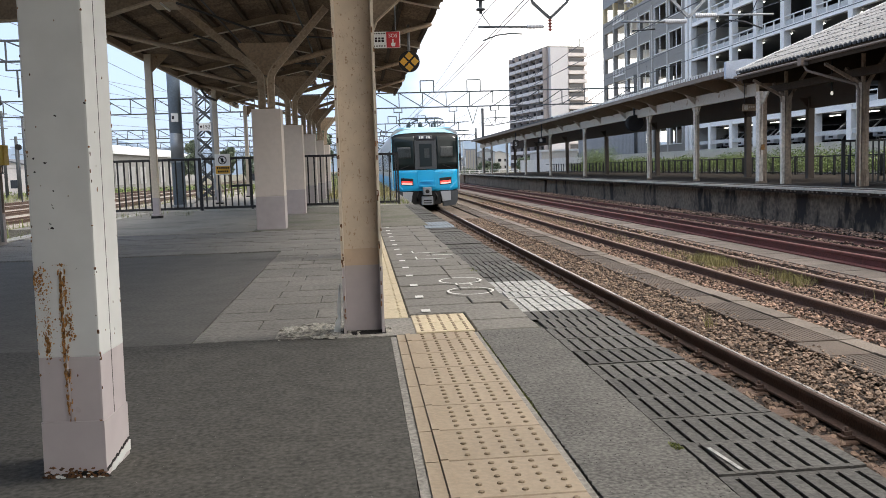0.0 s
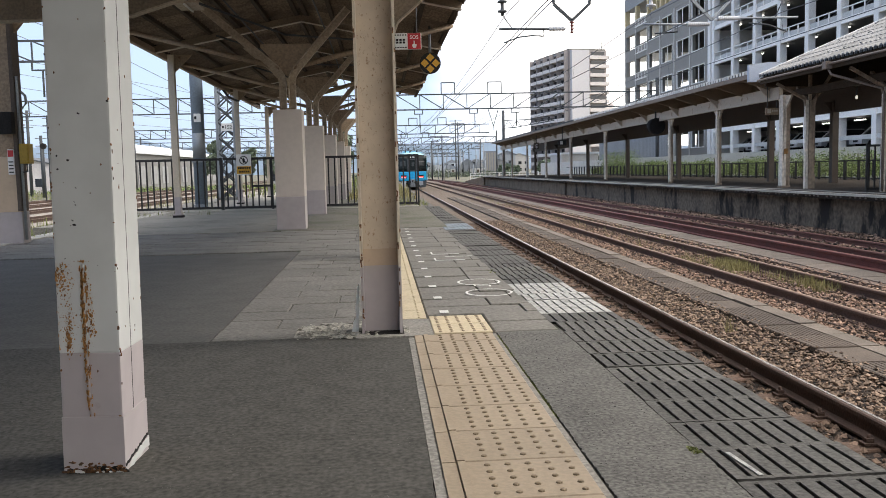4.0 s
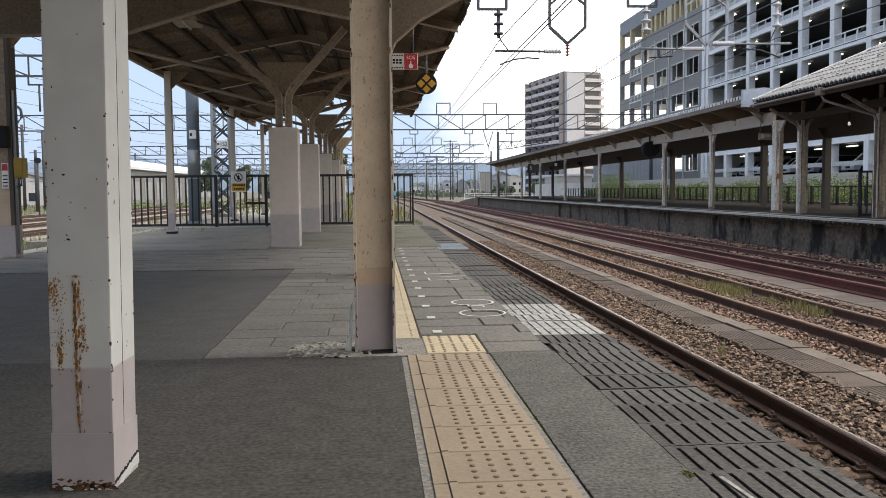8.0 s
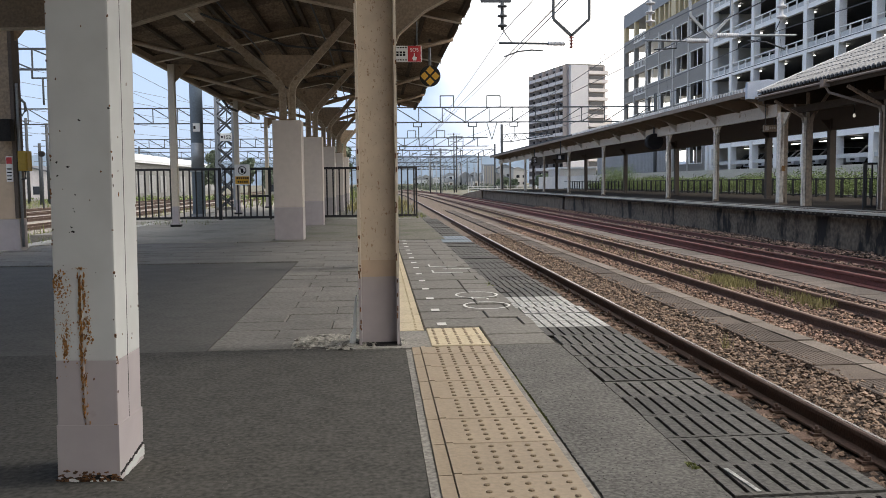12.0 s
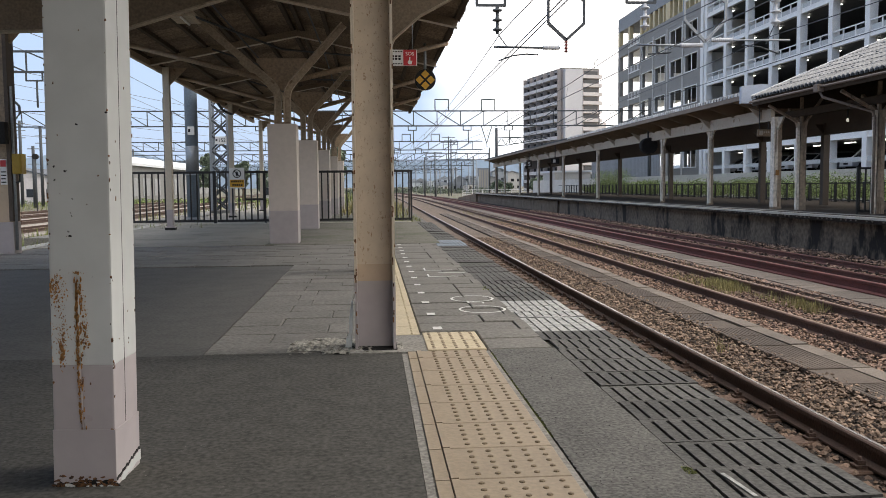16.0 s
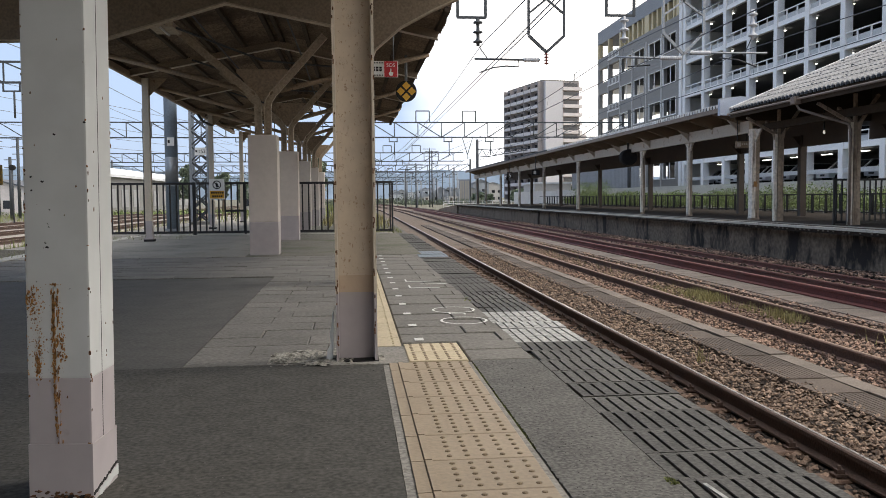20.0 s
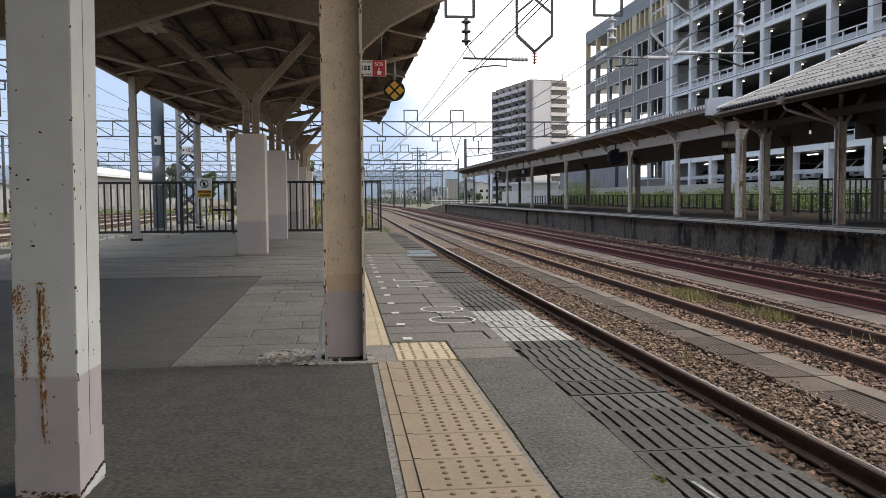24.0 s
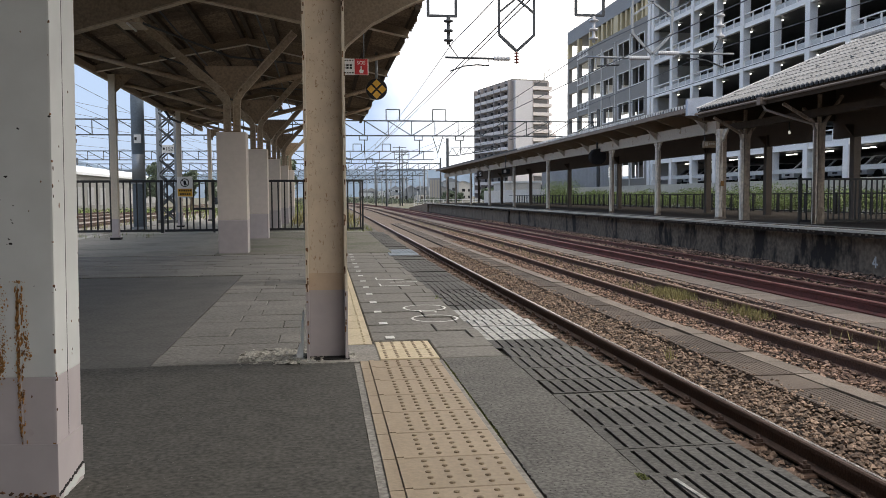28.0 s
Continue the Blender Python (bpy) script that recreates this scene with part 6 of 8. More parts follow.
    for y in (26.3, 31.65, 37.06, 48.24, 57.36, 66.36, 75.2, 84.3, 90.8):
        c = thing("steel_post", (12.6 + bend(y), y, P2_Z), "cream steel post carrying the opposite canopy", "post", "front posts of the opposite canopy")
        w = 0.125 if y < 30 else 0.085
        # side light is painted on: brown shaded shaft, added cream strip to the west
        bm = bmesh.new()
        box(bm, 0.0, w, -w * 0.9, w * 0.9, 0.0, 2.86)
        part("shaft", bm, M_POST_SHADE, c)
        bm = bmesh.new()
        box(bm, -w, -0.004, -w, w, 0.0, 2.86)
        part("flange", bm, M_POST_LIT, c, "west half of the post, painted cream as if lit")
        bm = bmesh.new()
        box(bm, -w * 1.12, w * 1.1, -w * 1.1, w * 1.1, 0.0, 0.06)
        part("foot", bm, M_POST_SHADE, c)
        for s in (-1, 1):
            bm = bmesh.new()
            prism(bm, [(s * w, 2.45), (s * (w + 0.38), 2.84), (s * w, 2.84)], "x", -0.03, 0.03)
            part("knee_plate", bm, M_POST_LIT, c)


def build_far_platform_things():
    d = thing("round_hood", (12.53, 38.5, 2.60), "large dark round drum hung beneath the canopy beam", "equipment")
    bm = bmesh.new()
    tube(bm, [(0, -0.28, 0.0), (0, 0.20, 0.0)], 0.36, 20)
    part("drum", bm, M_BOGIE, d)
    bm = bmesh.new()
    tube(bm, [(0, 0, 0.3), (0, 0, 0.99)], 0.04, 6)
    part("hanger", bm, M_DARK_STEEL, d)
    s = thing("hanging_sign", (12.58, 27.0, 2.36), "small brown hanging track sign with cream marks", "sign")
    bm = bmesh.new()
    rbox(bm, -0.215, 0.215, -0.04, 0.04, 0.0, 0.22, 0.008)
    part("panel", bm, M_TAN_STEEL, s)
    bm = bmesh.new()
    box(bm, -0.17, -0.05, -0.046, -0.039, 0.05, 0.18)
    for k in range(3):
        box(bm, -0.02 + 0.07 * k, 0.03 + 0.07 * k, -0.046, -0.039, 0.10, 0.16)
    part("sign_text", bm, M_FASCIA, s)
    bm = bmesh.new()
    for x in (-0.15, 0.15):
        tube(bm, [(x, 0, 0.22), (x, 0, 1.12)], 0.012, 5)
    part("hanger", bm, M_DARK_STEEL, s)
    b = thing("emergency_box", (12.6, 26.27, 1.05), "small orange emergency box strapped to a platform post", "control box")
    bm = bmesh.new()
    rbox(bm, 0.0, 0.12, -0.1, -0.0, 0.05, 0.22, 0.01)
    part("case", bm, M_ORANGE_RUST, b)
    bm = bmesh.new()
    box(bm, 0.0, 0.09, -0.006, 0.001, 0.4, 0.86)
    part("notice", bm, M_INSUL, b)
    for y in (66.0,):
        s = thing("track_number_sign", (12.11, y, 2.26), "small square platform sign numbered 5 below the canopy", "sign")
        bm = bmesh.new()
        rbox(bm, -0.20, 0.20, -0.05, 0.05, 0.05, 0.53, 0.01)
        part("panel", bm, M_BOGIE, s)
        bm = bmesh.new()
        tube(bm, [(0, 0, 0.5), (0, 0, 1.33)], 0.03, 6)
        part("hanger", bm, M_DARK_STEEL, s)
        bm = bmesh.new()
        rbox(bm, -0.17, 0.17, -0.056, -0.049, 0.08, 0.50, 0.002)
        part("sign_face", bm, M_BROWN_STEEL, s)
        cu = bpy.data.curves.new("five", "FONT")
        cu.body, cu.size, cu.align_x, cu.extrude = "5", 0.42, "CENTER", 0.002
        to = new("sign_text", cu)
        to.matrix_basis = pose(0, -0.060, 0.10, 90, 0, 0)
        to.parent = s
        cu.materials.append(M_WHITE)
    s = thing("track_number_sign", (12.0, 56.0, 2.27), "small dark platform sign with a pale mark", "sign")
    bm = bmesh.new()
    rbox(bm, -0.26, 0.26, -0.05, 0.05, 0.0, 0.34, 0.01)
    part("panel", bm, M_BOGIE, s)
    bm = bmesh.new()
    box(bm, -0.15, 0.02, -0.056, -0.049, 0.07, 0.27)
    part("sign_mark", bm, M_WALL_PALE, s)
    bm = bmesh.new()
    tube(bm, [(0, 0, 0.3), (0, 0, 1.31)], 0.03, 6)
    part("hanger", bm, M_DARK_STEEL, s)
    l = thing("bulb_lamp", (12.87, 22.6, 2.46), "small lit lamp hung under the tiled canopy", "lamp")
    bm = bmesh.new()
    tube(bm, [(0, 0, 0.03), (0, 0, 0.05), (0, 0, 0.09), (0, 0, 0.13)], [0.018, 0.034, 0.034, 0.02], 10)
    part("bulb", bm, M_BULB, l)
    bm = bmesh.new()
    box(bm, -0.015, 0.015, -0.015, 0.015, 0.12, 0.95)
    part("holder", bm, M_BLACK, l)
    # long fence and planted bank behind the platform
    f = thing("boundary_fence", (0, 0, P2_Z), "black steel boundary fence behind the opposite platform", "fence")
    for z in (0.08, 0.78):
        bm = bmesh.new()
        sweep(bm, [(-0.02, z - 0.025), (-0.02, z + 0.025), (0.02, z + 0.025), (0.02, z - 0.025)], [y for y in LINE_YS if 14 <= y <= 90], 19.2)
        part("fence_rail", bm, M_BLACK_STEEL, f)
    bm = bmesh.new()
    box(bm, -0.007, 0.007, -0.007, 0.007, 0.0, 0.78)
    me = mesh_of("fence_bar", bm, M_BLACK_STEEL)
    pieces("fence_bar", me, [(19.2 + bend(y), y, 0, 0) for y in [27 + 0.42 * k for k in range(126)]], f)
    bm = bmesh.new()
    box(bm, -0.04, 0.04, -0.04, 0.04, 0.0, 0.82)
    me = mesh_of("fence_post", bm, M_BLACK_STEEL)
    pieces("fence_post", me, [(19.2 + bend(y), y, 0, 0) for y in [24 + 1.07 * k for k in range(60)]], f)


def leaf_cloud(name, blobs, seed, material, size, label, category, kind=""):
    """Many small leaf blades about uneven clumps; blobs are (x, y, z, rx, ry, rz, count)."""
    rng = np.random.default_rng(seed)
    vs, fs = [], []
    for x, y, z, rx, ry, rz, count in blobs:
        v = rng.normal(size=(count, 3))
        v /= np.linalg.norm(v, axis=1)[:, None]
        v *= rng.random((count, 1)) ** 0.45
        c = v * (rx, ry, rz) + (x, y, z)
        for p in c:
            a = rng.normal(size=3)
            a /= np.linalg.norm(a)
            b = np.cross(a, rng.normal(size=3))
            b /= np.linalg.norm(b)
            s = size * (0.6 + 0.8 * rng.random())
            n0 = len(vs)
            vs += [p - a * s, p + b * s * 0.45, p + a * s, p - b * s * 0.45]
            fs.append((n0, n0 + 1, n0 + 2, n0 + 3))
    me = cloud_mesh(name, [tuple(v) for v in vs], fs, material)
    ob = new(name, me)
    return tagged(ob, label, category, "", kind)


def build_hedge():
    rnd = random.Random(12)
    blobs = []
    y = 24.0
    while y < 82:
        for row in range(2):
            h = rnd.uniform(0.32, 0.70) + 0.10 * row
            blobs.append((20.2 + row * 1.0 + bend(y) + rnd.uniform(-0.3, 0.3), y + rnd.uniform(-0.4, 0.4), P2_Z + 0.15 + h * 0.55 + 0.1 * row, 0.7, 0.8, h * 0.85, 760))
        y += 0.95
    for k in range(7):
        blobs.append((21.3, 72 + k * 1.3, 1.2 + rnd.uniform(0, 0.5), 1.0, 1.1, 0.9, 620))
    leaf_cloud("hedge", blobs, 5, M_LEAF, 0.047, "straggly green hedge growing behind the boundary fence", "hedge", "stuff")
    bm = bmesh.new()
    for k in range(120):
        y = 25 + k * 0.48
        x = 20.4 + bend(y) + rnd.uniform(-0.3, 0.5)
        tube(bm, [(x, y, P2_Z - 0.2), (x + rnd.uniform(-0.2, 0.2), y + rnd.uniform(-0.2, 0.2), P2_Z + rnd.uniform(0.7, 1.2))], [0.02, 0.008], 4)
    solid("hedge_stems", bm, M_BARK, "thin brown stems of the hedge", "hedge", "stuff")
    bm = bmesh.new()
    box(bm, 19.6, 21.6, 12, 95, -1.06, P2_Z - 0.02)
    box(bm, 22.6, 22.9, 20, 120, -1.06, 1.52)
    solid("planting_bank", bm, M_BANK, "low concrete bank behind the platform", "wall", kind="structure")


build_far_canopy()
build_far_platform_things()
build_hedge()


# ---- buildings beyond ----
def build_garage():
    """Seven-storey parking building: open decks to the south, clad stair end to the north."""
    X, DEP, Y0, YM, Y1, FL = 33.0, 26.0, 36.0, 84.5, 113.7, 3.3
    Z0, N = -1.7, 7
    g = thing("parking_building", (0, 0, 0), "seven-storey parking building with open decks and grey clad end", "building")
    bm = bmesh.new()
    box(bm, -0.035, 0.035, -0.06, 0.06, 0, 0.66)
    post_me = mesh_of("rail_post", bm, M_GARAGE)
    bm = bmesh.new()
    box(bm, -0.10, 0.10, -0.6, 0.6, 0, 0.05)
    lamp_me = mesh_of("deck_lamp", bm, M_TUBE)
    bay = (YM - Y0 - 1.9) / 10
    levels = [Z0 + k * FL - 0.6 for k in range(N + 1)]
    levels[1] = 1.75
    for k, z in enumerate(levels):
        bm = bmesh.new()
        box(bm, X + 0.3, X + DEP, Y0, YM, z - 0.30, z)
        part("deck", bm, M_GARAGE_SHADE, g)
        bm = bmesh.new()
        box(bm, X + 0.04, X + 0.29, Y0, YM, z - 0.34, z)
        box(bm, X - 0.03, X + 0.29, Y0, YM, z - 0.40, z - 0.34)
        part("deck_edge", bm, M_GARAGE, g)
        if k == 1:
            bm = bmesh.new()
            box(bm, X + 0.02, X + 0.10, Y0, YM, z + 0.55, z + 0.86)
            part("guard_band", bm, M_GARAGE_PANEL, g)
            pieces("deck_lamp", lamp_me, [(X + 2.2, Y0 + 1.0 + bay * i + 0.9, levels[2] - 0.52, 0) for i in range(10)], g)
        elif 0 < k < N:
            bm = bmesh.new()
            box(bm, X + 0.10, X + 0.16, Y0, YM, z + 0.004, z + 0.38)
            part("parapet_panel", bm, M_GARAGE_PANEL, g)
            bm = bmesh.new()
            box(bm, X + 0.02, X + 0.10, Y0, YM, z + 0.66, z + 0.74)
            part("deck_rail", bm, M_GARAGE, g)
            pieces("rail_post", post_me, [(X + 0.06, Y0 + 1.0 + bay * (i + q), z + 0.0, 0) for i in range(10) for q in (0.33, 0.66)], g)
            pieces("deck_lamp", lamp_me, [(X + 0.9, Y0 + 1.0 + bay * i + 0.9, z + FL - 0.52, 0) for i in range(10)], g)
    bm = bmesh.new()
    rbox(bm, -0.30, 0.30, -0.28, 0.28, 0, FL - 0.004, 0.03)
    me = mesh_of("pillar", bm, M_GARAGE)
    for k in range(N):
        pieces("pillar", me, [(X + 0.24, y, Z0 + k * FL - 0.6, 0) for y in steps(Y0 + 1.0, YM - 0.9, 10)], g)
    bm = bmesh.new()
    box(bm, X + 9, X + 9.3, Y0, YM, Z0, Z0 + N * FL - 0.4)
    part("inner_wall", bm, M_GARAGE_SHADE, g)
    bm = bmesh.new()
    box(bm, X - 0.1, X + DEP, YM - 0.35, YM + 0.35, Z0, Z0 + N * FL + 1.1)
    part("cross_wall", bm, M_GARAGE, g)
    # clad end: spandrels, window bays, and the outermost bays open to the sky
    bays = steps(YM + 0.35, Y1, 6)
    for k in range(N):
        z = Z0 + k * FL
        clad = M_GARAGE_YELLOW if k == N - 1 else M_GARAGE_DARK
        bm = bmesh.new()
        box(bm, X - 0.07, X + 0.35, YM + 0.35, Y1, z - 0.5, z + 0.95)
        for q in range(4):
            box(bm, X - 0.11, X - 0.069, YM + 0.35, Y1, z - 0.5 + 0.3625 * q, z - 0.5 + 0.3625 * q + 0.325)
        part("spandrel", bm, M_GARAGE_DARK, g)
        for i, y in enumerate(bays):
            bm = bmesh.new()
            box(bm, X - 0.12, X + 0.37, max(YM + 0.35, y - (0.7 if i in (0, 2, 6) else 0.3)), min(Y1, y + (0.7 if i in (0, 2) else 0.3)), z + 0.95, z + FL - 0.5)
            part("bay_pier", bm, clad, g)
        for i in range(4):
            if k == N - 1:
                for q in (0.33, 0.66):
                    bm = bmesh.new()
                    ym = bays[i] + (bays[i + 1] - bays[i]) * q
                    box(bm, X - 0.08, X + 0.33, ym - 0.2, ym + 0.2, z + 0.95, z + FL - 0.5)
                    part("mullion", bm, M_GARAGE_YELLOW, g)
                continue
            bm = bmesh.new()
            ym = (bays[i] + bays[i + 1]) / 2
            box(bm, X - 0.085, X - 0.05, ym - 0.07, ym + 0.07, z + 1.04, z + FL - 0.58)
            part("mullion", bm, M_GARAGE, g)
            bm = bmesh.new()
            ya, yb = bays[i] + (0.7 if i in (0, 2) else 0.3), bays[i + 1] - (0.7 if i == 1 else 0.3)
            box(bm, X - 0.15, X + 0.02, ya, yb, z + 0.952, z + 1.04)
            box(bm, X - 0.15, X + 0.02, ya, yb, z + FL - 0.58, z + FL - 0.502)
            for yq in (ya, yb - 0.09):
                box(bm, X - 0.14, X + 0.02, yq, yq + 0.09, z + 1.04, z + FL - 0.58)
            part("window_frame", bm, M_GARAGE, g)
        bm = bmesh.new()
        box(bm, X - 0.2, X + 0.1, bays[4] + 0.4, bays[5] + 0.2, z + 0.1, z + 0.24)
        box(bm, X - 0.2, X - 0.12, bays[4] + 0.4, bays[5] + 0.2, z + 0.95, z + 1.03)
        y = bays[4] + 0.4
        while y < bays[5]:
            box(bm, X - 0.2, X - 0.14, y, y + 0.06, z + 0.2, z + 1.0)
            y += 0.6
        part("stair_rail", bm, M_GARAGE, g)
        bm = bmesh.new()
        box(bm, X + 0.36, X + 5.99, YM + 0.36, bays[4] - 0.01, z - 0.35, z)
        part("deck", bm, M_GARAGE_SHADE, g)
        bm = bmesh.new()
        box(bm, X + 0.4, X + 6, bays[4], Y1, z - 0.25, z)
        part("landing", bm, M_GARAGE, g)
    # pale pilaster strips between the cladding panels
    for y in bays[1:6]:
        bm = bmesh.new()
        box(bm, X - 0.19, X - 0.125, y - 0.13, y + 0.13, Z0, Z0 + (N - 1) * FL - 0.1)
        part("pilaster", bm, M_WALL_PALE, g)
    bm = bmesh.new()
    box(bm, X - 0.12, X + DEP, YM + 0.36, Y1, Z0 + N * FL - 0.5, Z0 + N * FL + 1.2)
    part("parapet", bm, M_WALL_GREY, g)
    bm = bmesh.new()
    box(bm, X + 6.0, X + DEP, YM + 0.36, bays[4], Z0, Z0 + (N - 1) * FL - 0.3)
    part("core", bm, M_GARAGE_DARK, g)
    # cars on the lower decks
    rnd = random.Random(17)
    cols = [mat("car_paint_%s" % n, c, 0.3, 0.2, var=0.03, bump=0) for n, c in (("white", (0.7, 0.7, 0.7)), ("silver", (0.35, 0.36, 0.38)), ("black", (0.03, 0.03, 0.035)), ("grey", (0.16, 0.17, 0.19)))]
    for k in range(0, 6):
        for y in steps(Y0 + 3, YM - 3, 14):
            if rnd.random() < (0.9 if k in (0, 1) else 0.55):
                parked_car(X + 1.2 + rnd.uniform(0, 0.3), y + rnd.uniform(-0.3, 0.3), levels[k], rnd.choice(cols[:2] if k == 1 else cols))


def parked_car(x, y, z, paint):
    c = thing("parked_car", (x, y, z), "parked passenger car nosed to the deck's edge", "car", "cars on the parking decks")
    bm = bmesh.new()
    prism(bm, [(0, 0.3), (0, 0.75), (0.9, 0.95), (4.0, 0.98), (4.1, 0.3)], "y", -0.85, 0.85)
    part("body", bm, paint, c)
    bm = bmesh.new()
    prism(bm, [(0.9, 0.94), (1.6, 1.5), (3.4, 1.52), (3.95, 0.97)], "y", -0.76, 0.76)
    part("cabin", bm, M_WINDOW, c)
    bm = bmesh.new()
    prism(bm, [(1.5, 1.49), (1.58, 1.56), (3.4, 1.58), (3.55, 1.49)], "y", -0.77, 0.77)
    part("roof", bm, paint, c)
    for wy in (-0.74, 0.74):
        bm = bmesh.new()
        bar(bm, (0.88, wy, 0.94), (1.56, wy, 1.52), 0.09, 0.09)
        part("screen_pillar", bm, paint, c)
    bm = bmesh.new()
    box(bm, -0.03, 0.0, -0.28, 0.28, 0.42, 0.56)
    part("grille", bm, M_BLACK, c)
    for wx in (0.75, 3.3):
        for wy in (-0.78, 0.78):
            bm = bmesh.new()
            tube(bm, [(wx, wy - 0.09, 0.31), (wx, wy + 0.09, 0.31)], 0.31, 10)
            part("wheel", bm, M_BLACK, c)


def build_apartments():
    """Fourteen-storey block: balconied long side, white end strip, balconied short side."""
    o, u, v = Vector((63.9, 285.0, 0)), Vector((-6.8, 34.0, 0)).normalized(), Vector((0.975, 0.22, 0)).normalized()
    FL, N = 2.9, 14
    H = FL * N - 1
    b = thing("apartment_block", (0, 0, 0), "tall taupe apartment block with balconies and white end wall", "building")
    m = Matrix.Identity(4)
    m.col[0], m.col[1] = (*v, 0), (*u, 0)
    m.col[3] = (*o, 1)
    bm = bmesh.new()
    box(bm, 0.2, 14, 1.4, 34, -1, H, m)
    part("block", bm, M_APT_BROWN, b)
    bm = bmesh.new()
    box(bm, 0.6, 7.0, -0.2, 1.38, -1, H - 0.1, m)
    part("white_wall", bm, M_APT_WHITE, b)
    bm = bmesh.new()
    box(bm, 0.2, 13.8, 1.4, 33, H, H + 0.5, m)
    part("roof", bm, M_CONCRETE, b)
    for k in range(N):
        z = -1 + k * FL
        # long side
        for i in range(5):
            a = 2.2 + i * 6.2
            bm = bmesh.new()
            box(bm, -1.3, 0.19, a, a + 5.8, z - 0.1, z + 1.0, m)
            part("balcony", bm, M_APT_RAIL, b)
            bm = bmesh.new()
            box(bm, 0.08, 0.19, a + 0.5, a + 5.3, z + 1.02, z + 2.25, m)
            part("window", bm, M_WINDOW, b)
        # short side
        bm = bmesh.new()
        box(bm, 7.1, 14.2, -0.4, 1.38, z - 0.1, z + 1.05, m)
        part("balcony", bm, M_APT_RAIL, b)
        bm = bmesh.new()
        box(bm, 8.2, 13.3, 1.28, 1.39, z + 1.1, z + 2.5, m)
        part("window", bm, M_WINDOW, b)
    for i in range(6):
        a = 1.95 + i * 6.2
        bm = bmesh.new()
        box(bm, -1.32, 0.2, a, a + 0.2, -1, H, m)
        part("party_fin", bm, M_APT_BROWN, b)
    bm = bmesh.new()
    box(bm, 12.2, 17.5, 3, 12, -1, H - 12 * FL / 2, m)
    part("lower_wing", bm, M_APT_RAIL, b)
    bm = bmesh.new()
    tube(bm, [m @ Vector((13, 3, H)), m @ Vector((13, 3, H + 3)), m @ Vector((15, 3, H + 4.5))], 0.12, 5)
    part("antenna", bm, M_DARK_STEEL, b)


def small_house(x, y, z, w, d, h, rh, wall, roof, label, name="house"):
    hs = thing(name, (x, y, z), label, "house", "houses beyond the yard")
    bm = bmesh.new()
    box(bm, -w / 2, w / 2, -d / 2, d / 2, 0, h)
    part("wall", bm, wall, hs)
    bm = bmesh.new()
    prism(bm, [(-w / 2 - 0.4, h), (0, h + rh), (w / 2 + 0.4, h), (w / 2 + 0.4, h - 0.15), (0, h + rh - 0.2), (-w / 2 - 0.4, h - 0.15)], "y", -d / 2 - 0.4, d / 2 + 0.4)
    part("roof", bm, roof, hs)
    bm = bmesh.new()
    prism(bm, [(-w / 2, h - 0.05), (0, h + rh - 0.22), (w / 2, h - 0.05)], "y", -d / 2, d / 2)
    part("gable", bm, wall, hs)
    k = 0
    zz = 0.9
    while zz < h - 0.8:
        xx = -w / 2 + 0.8
        while xx < w / 2 - 1.2:
            bm = bmesh.new()
            box(bm, xx, xx + 1.3, -d / 2 - 0.06, -d / 2 + 0.02, zz, zz + 1.1)
            part("window", bm, M_WINDOW, hs)
            xx += 2.6
        zz += 2.8


